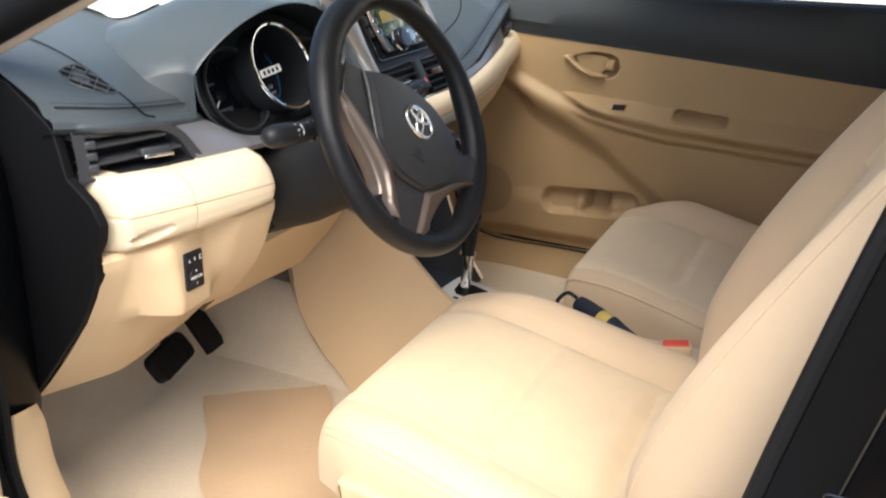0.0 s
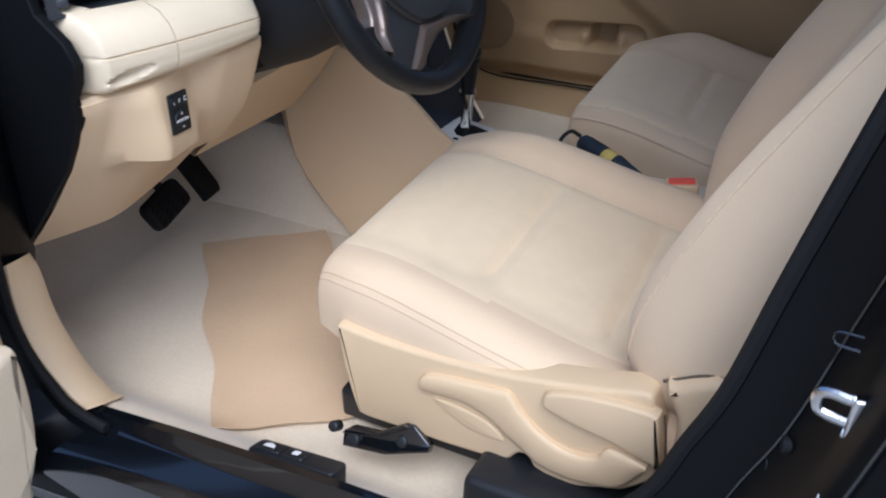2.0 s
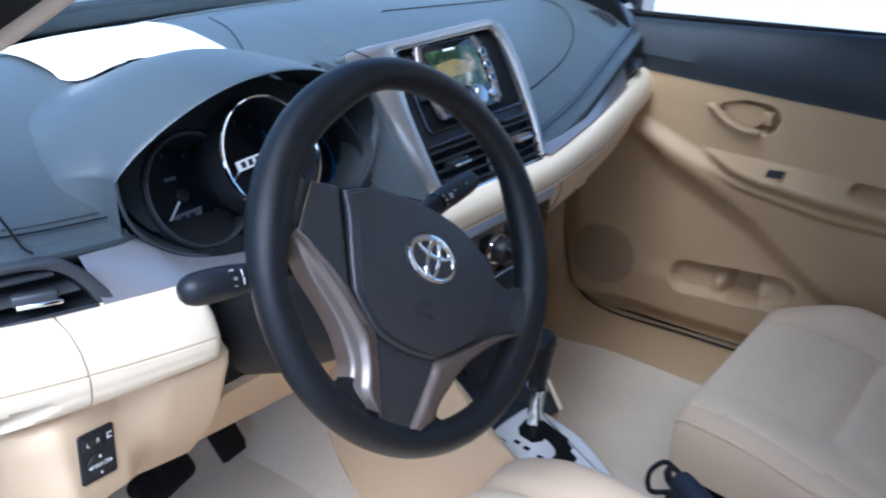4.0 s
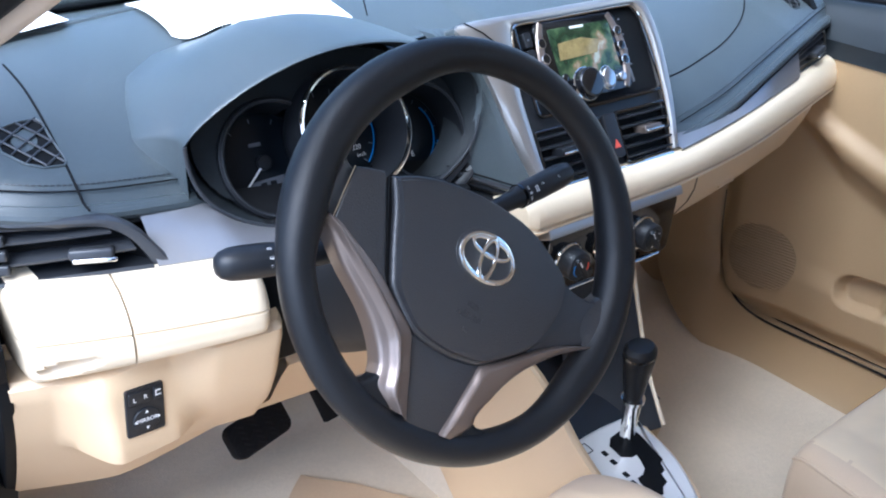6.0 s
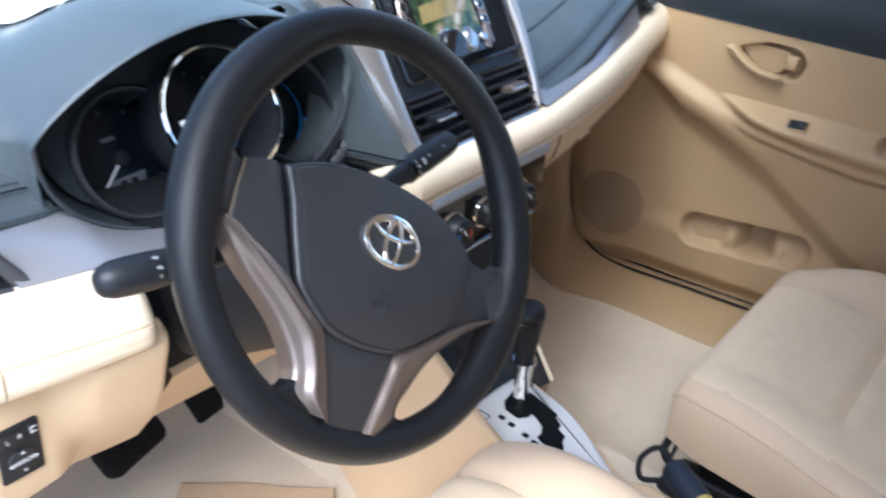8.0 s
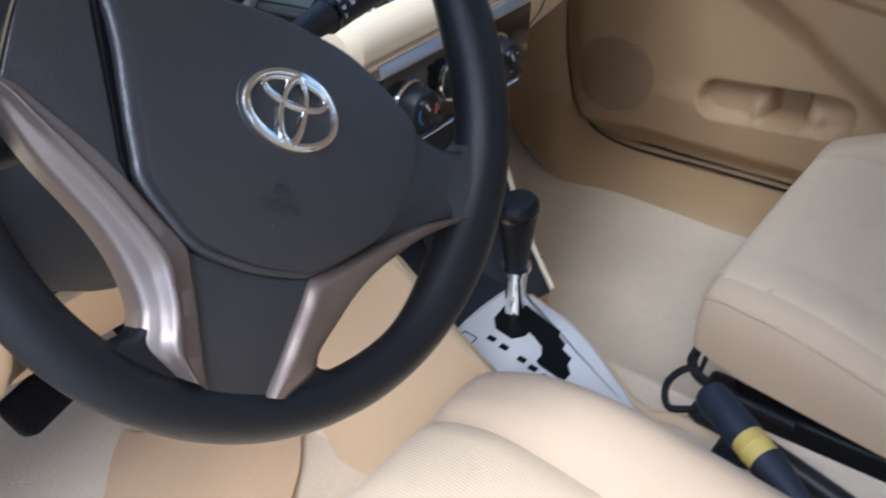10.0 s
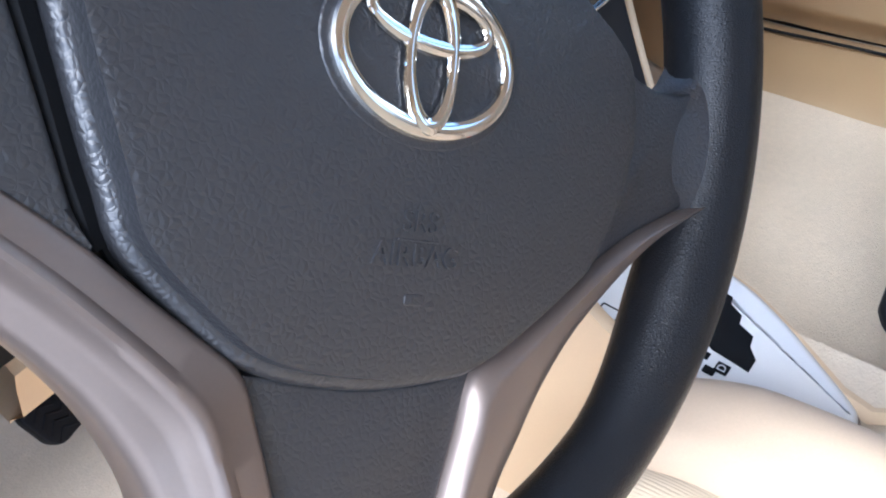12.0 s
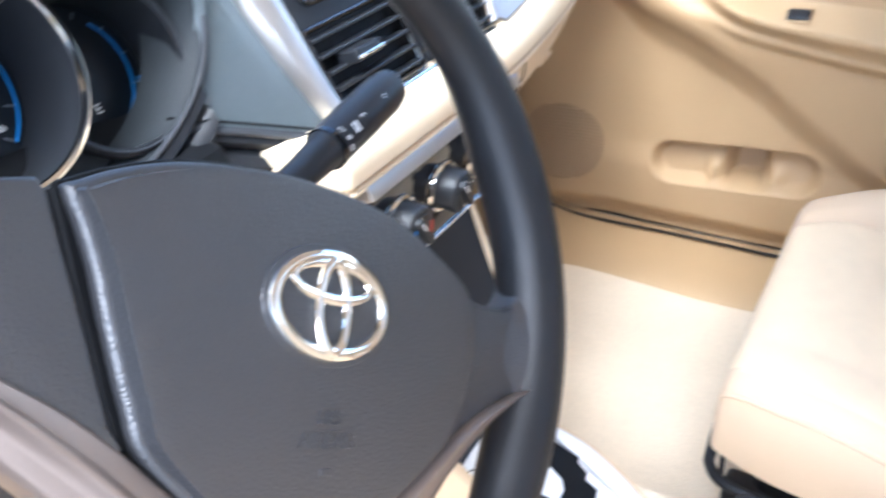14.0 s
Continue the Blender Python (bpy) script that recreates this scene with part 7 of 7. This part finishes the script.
# ---- driver's door, standing open ----
ddoor = thing("door_2", (-0.87, 0.26, 0.4), "open driver's door with cream trim and ribbed pocket", "door", kind="structure")
DD = frame_m((-0.868, 0.252, 0.0), (-0.955, -0.295, 0), (0, 0, 1)) @ Matrix.Diagonal((1, 1, -1, 1))
_out = [(0.0, 0.80), (0.02, 0.95), (0.95, 0.96), (0.97, 0.40), (0.12, 0.38), (0.03, 0.42), (-0.008, 0.50), (-0.012, 0.62)]
part("trim_panel", slab(_out, -0.04, 0.0, 0.012, DD), M_BEIGE, ddoor, "cream moulded trim panel")
part("door_skin", slab([(-0.03, 0.35), (1.0, 0.33), (1.0, 1.0), (-0.01, 1.0)], -0.12, -0.045, 0.02, DD), M_PAINT, ddoor, "gloss black door skin")
_pk = [(0.012, 0.592), (0.05, 0.606), (0.30, 0.612), (0.6, 0.60), (0.6, 0.42), (0.12, 0.41), (0.05, 0.44), (0.018, 0.50)]
pk = part("map_pocket", slab([(p[0], p[1]) for p in spline(_pk, 60, True)], -0.005, 0.030, 0.012, DD), M_BEIGE_PAD, ddoor, "cream pocket front with fine ribs")
for k in range(64):
    a = 0.036 + 0.0028 * k
    lo = lerp([(0.03, 0.475), (0.06, 0.452), (0.12, 0.428), (0.3, 0.425)], a)
    part("rib", tube([DD @ Vector((a, lo, 0.0298)), DD @ Vector((a, 0.590, 0.0298))], 0.0009, 5), M_BEIGE_PAD, pk)

# ---- striker and pillar details ----
st = thing("door_striker", (-0.80, -0.545, 0.77), "bright steel door striker loop on the centre pillar", "striker")
_q = [Vector(p) for p in ((-0.803, -0.580, 0.782), (-0.799, -0.562, 0.7815), (-0.798, -0.556, 0.777), (-0.798, -0.556, 0.767), (-0.799, -0.562, 0.7625), (-0.803, -0.580, 0.762))]
part("loop", tube(spline(_q, 26), 0.0045, 10), M_STEEL, st)
part("plate", rbox((0.006, 0.014, 0.036), pose(-0.809, -0.583, 0.772, 0, 0, 12), 0.0025), M_STEEL, st)
for z in (0.787, 0.757):
    part("screw", slab(circle(0.0045, 16), 0.0, 0.003, 0.001, frame_m((-0.807, -0.576, z), (0.95, -0.3, 0), (0, 0, 1))), M_STEEL, st)
part("door_switch", slab(circle(0.008, 18), 0.03, -0.004, 0.002, frame_m((-0.766, -0.545, 0.694), (1, 0.2, 0), (0, 0, 1))), M_RUBBER, body, "black door switch")
part("plug", slab(circle(0.007, 16), 0.03, -0.002, 0.001, frame_m((-0.762, -0.535, 0.665), (1, 0.2, 0), (0, 0, 1))), M_RUBBER, body)
part("catch_recess", tube(spline([(-0.801, -0.572, 0.834), (-0.800, -0.558, 0.8335), (-0.7995, -0.555, 0.831), (-0.7995, -0.555, 0.8255), (-0.800, -0.558, 0.823), (-0.801, -0.572, 0.8225)], 22), 0.0012, 6), M_PAINT, body)
solo("tyre_label", slab([(-0.004, 0.0), (0.022, 0.006), (0.022, 0.075), (0.012, 0.050)], 0.0, 0.001, 0.0003, frame_m((-0.822, -0.572, 0.655), (-0.95, -0.25, 0), (0, 0.1, 1))), M_LABEL, "pale grey printed label on the centre pillar", "label")

# ---- things lying about ----


def paper(name, corners, label, curl, seed, reach=None):
    n = 40
    rows = []
    for i in range(n + 1):
        row = []
        for j in range(n + 1):
            u, v = i / n, j / n
            p = (Vector(corners[0]) * (1 - u) + Vector(corners[1]) * u) * (1 - v) + (Vector(corners[3]) * (1 - u) + Vector(corners[2]) * u) * v
            p.y -= (reach(u) if reach else 0.0) * v ** 3
            z = top_z(p.x, p.y) + 0.0065
            if -0.515 < p.x < -0.17 and p.y < brow_end(p.x):
                z = max(z, brow_z(p.x, p.y) + 0.004)
            z = max(z, curl(u, v) + z)
            row.append((p.x, p.y, z + 0.002 * noise.noise(Vector((p.x * 12, p.y * 12, seed)))))
        rows.append(row)
    return solo(name, thick(loft(rows), 0.0006), M_WHITE, label, "paper sheet", "papers on the dash")


paper("paper_sheet", [(-0.424, 0.620), (-0.190, 0.655), (-0.192, 0.462), (-0.428, 0.462)], "white paper sheet with a curled corner lying on the dash top", lambda u, v: v * (0.003 + 0.003 * u + 0.003 * math.sin(7 * u)) * (1 - smooth(0.9, 1.0, v) * smooth(0.36, 0.28, u)), 2.0, lambda u: 0.048 * smooth(0.0, 0.14, u) * smooth(0.27, 0.20, u) + 0.012 * math.sin(9 * u))
paper("paper_sheet", [(-0.640, 0.600), (-0.516, 0.660), (-0.517, 0.532), (-0.640, 0.475)], "white paper sheet lying near the windscreen pillar", lambda u, v: 0.006 * v, 5.0)

umb = thing("folding_umbrella", (-0.06, -0.19, 0.55), "navy folding umbrella with a yellow band, propped between the seats", "umbrella")
_a, _b2 = Vector((-0.048, -0.148, 0.566)), Vector((-0.135, -0.290, 0.556))
_u = _b2 - _a
part("handle", tube([_a + _u * f for f in (0, 0.02, 0.08, 0.30, 0.35)], [0.012, 0.015, 0.016, 0.0165, 0.0155], 16), M_NAVY, umb, "navy handle")
part("band", tube([_a + _u * f for f in (0.345, 0.355, 0.50, 0.51)], [0.0148, 0.0155, 0.015, 0.014], 16), M_YELLOW, umb, "yellow band")
part("wrist_strap", tube(spline([_a + Vector((0.004, 0.004, 0.008)), _a + Vector((0.004, 0.022, 0.014)), _a + Vector((-0.012, 0.034, 0.002)), _a + Vector((-0.024, 0.026, -0.014)), _a + Vector((-0.018, 0.004, -0.010))], 24), 0.0034, 8), M_RUBBER, umb, "black wrist strap")
part("band_edge", tube([_a + _u * f for f in (0.41, 0.42, 0.43)], [0.0150, 0.0160, 0.0150], 16), M_YELLOW, umb)
part("canopy", tube([_a + _u * f for f in (0.505, 0.65, 0.85, 1.0)], [0.016, 0.0125, 0.009, 0.007], 14), M_NAVY, umb)
hb = thing("parking_brake", (-0.03, -0.2, 0.5), "black parking brake lever between the seats", "parking brake")
part("lever", tube(spline([(-0.045, -0.135, 0.535), (-0.048, -0.20, 0.530), (-0.050, -0.34, 0.49)], 14), [0.008] + [0.011] * 13, 12), M_TRIMBLK, hb)
part("slot_cover", rbox((0.05, 0.16, 0.03), pose(-0.04, -0.24, 0.487, 6, 0, 0), 0.01), M_TRIMBLK, hb)
part("slide_bar", tube(spline([(0.100, -0.20, 0.425), (0.108, -0.12, 0.422), (0.117, -0.085, 0.420), (0.135, -0.066, 0.420), (0.165, -0.060, 0.420), (0.30, -0.050, 0.420), (0.42, -0.048, 0.420), (0.445, -0.06, 0.420), (0.455, -0.10, 0.422), (0.46, -0.20, 0.425)], 50), 0.0062, 10), M_TRIMBLK, pseat, "black slide bar")
part("slide_bar_latch", rbox((0.040, 0.006, 0.004), pose(0.150, -0.075, 0.418, 0, 0, 10), 0.0015), M_TRIMBLK, pseat)
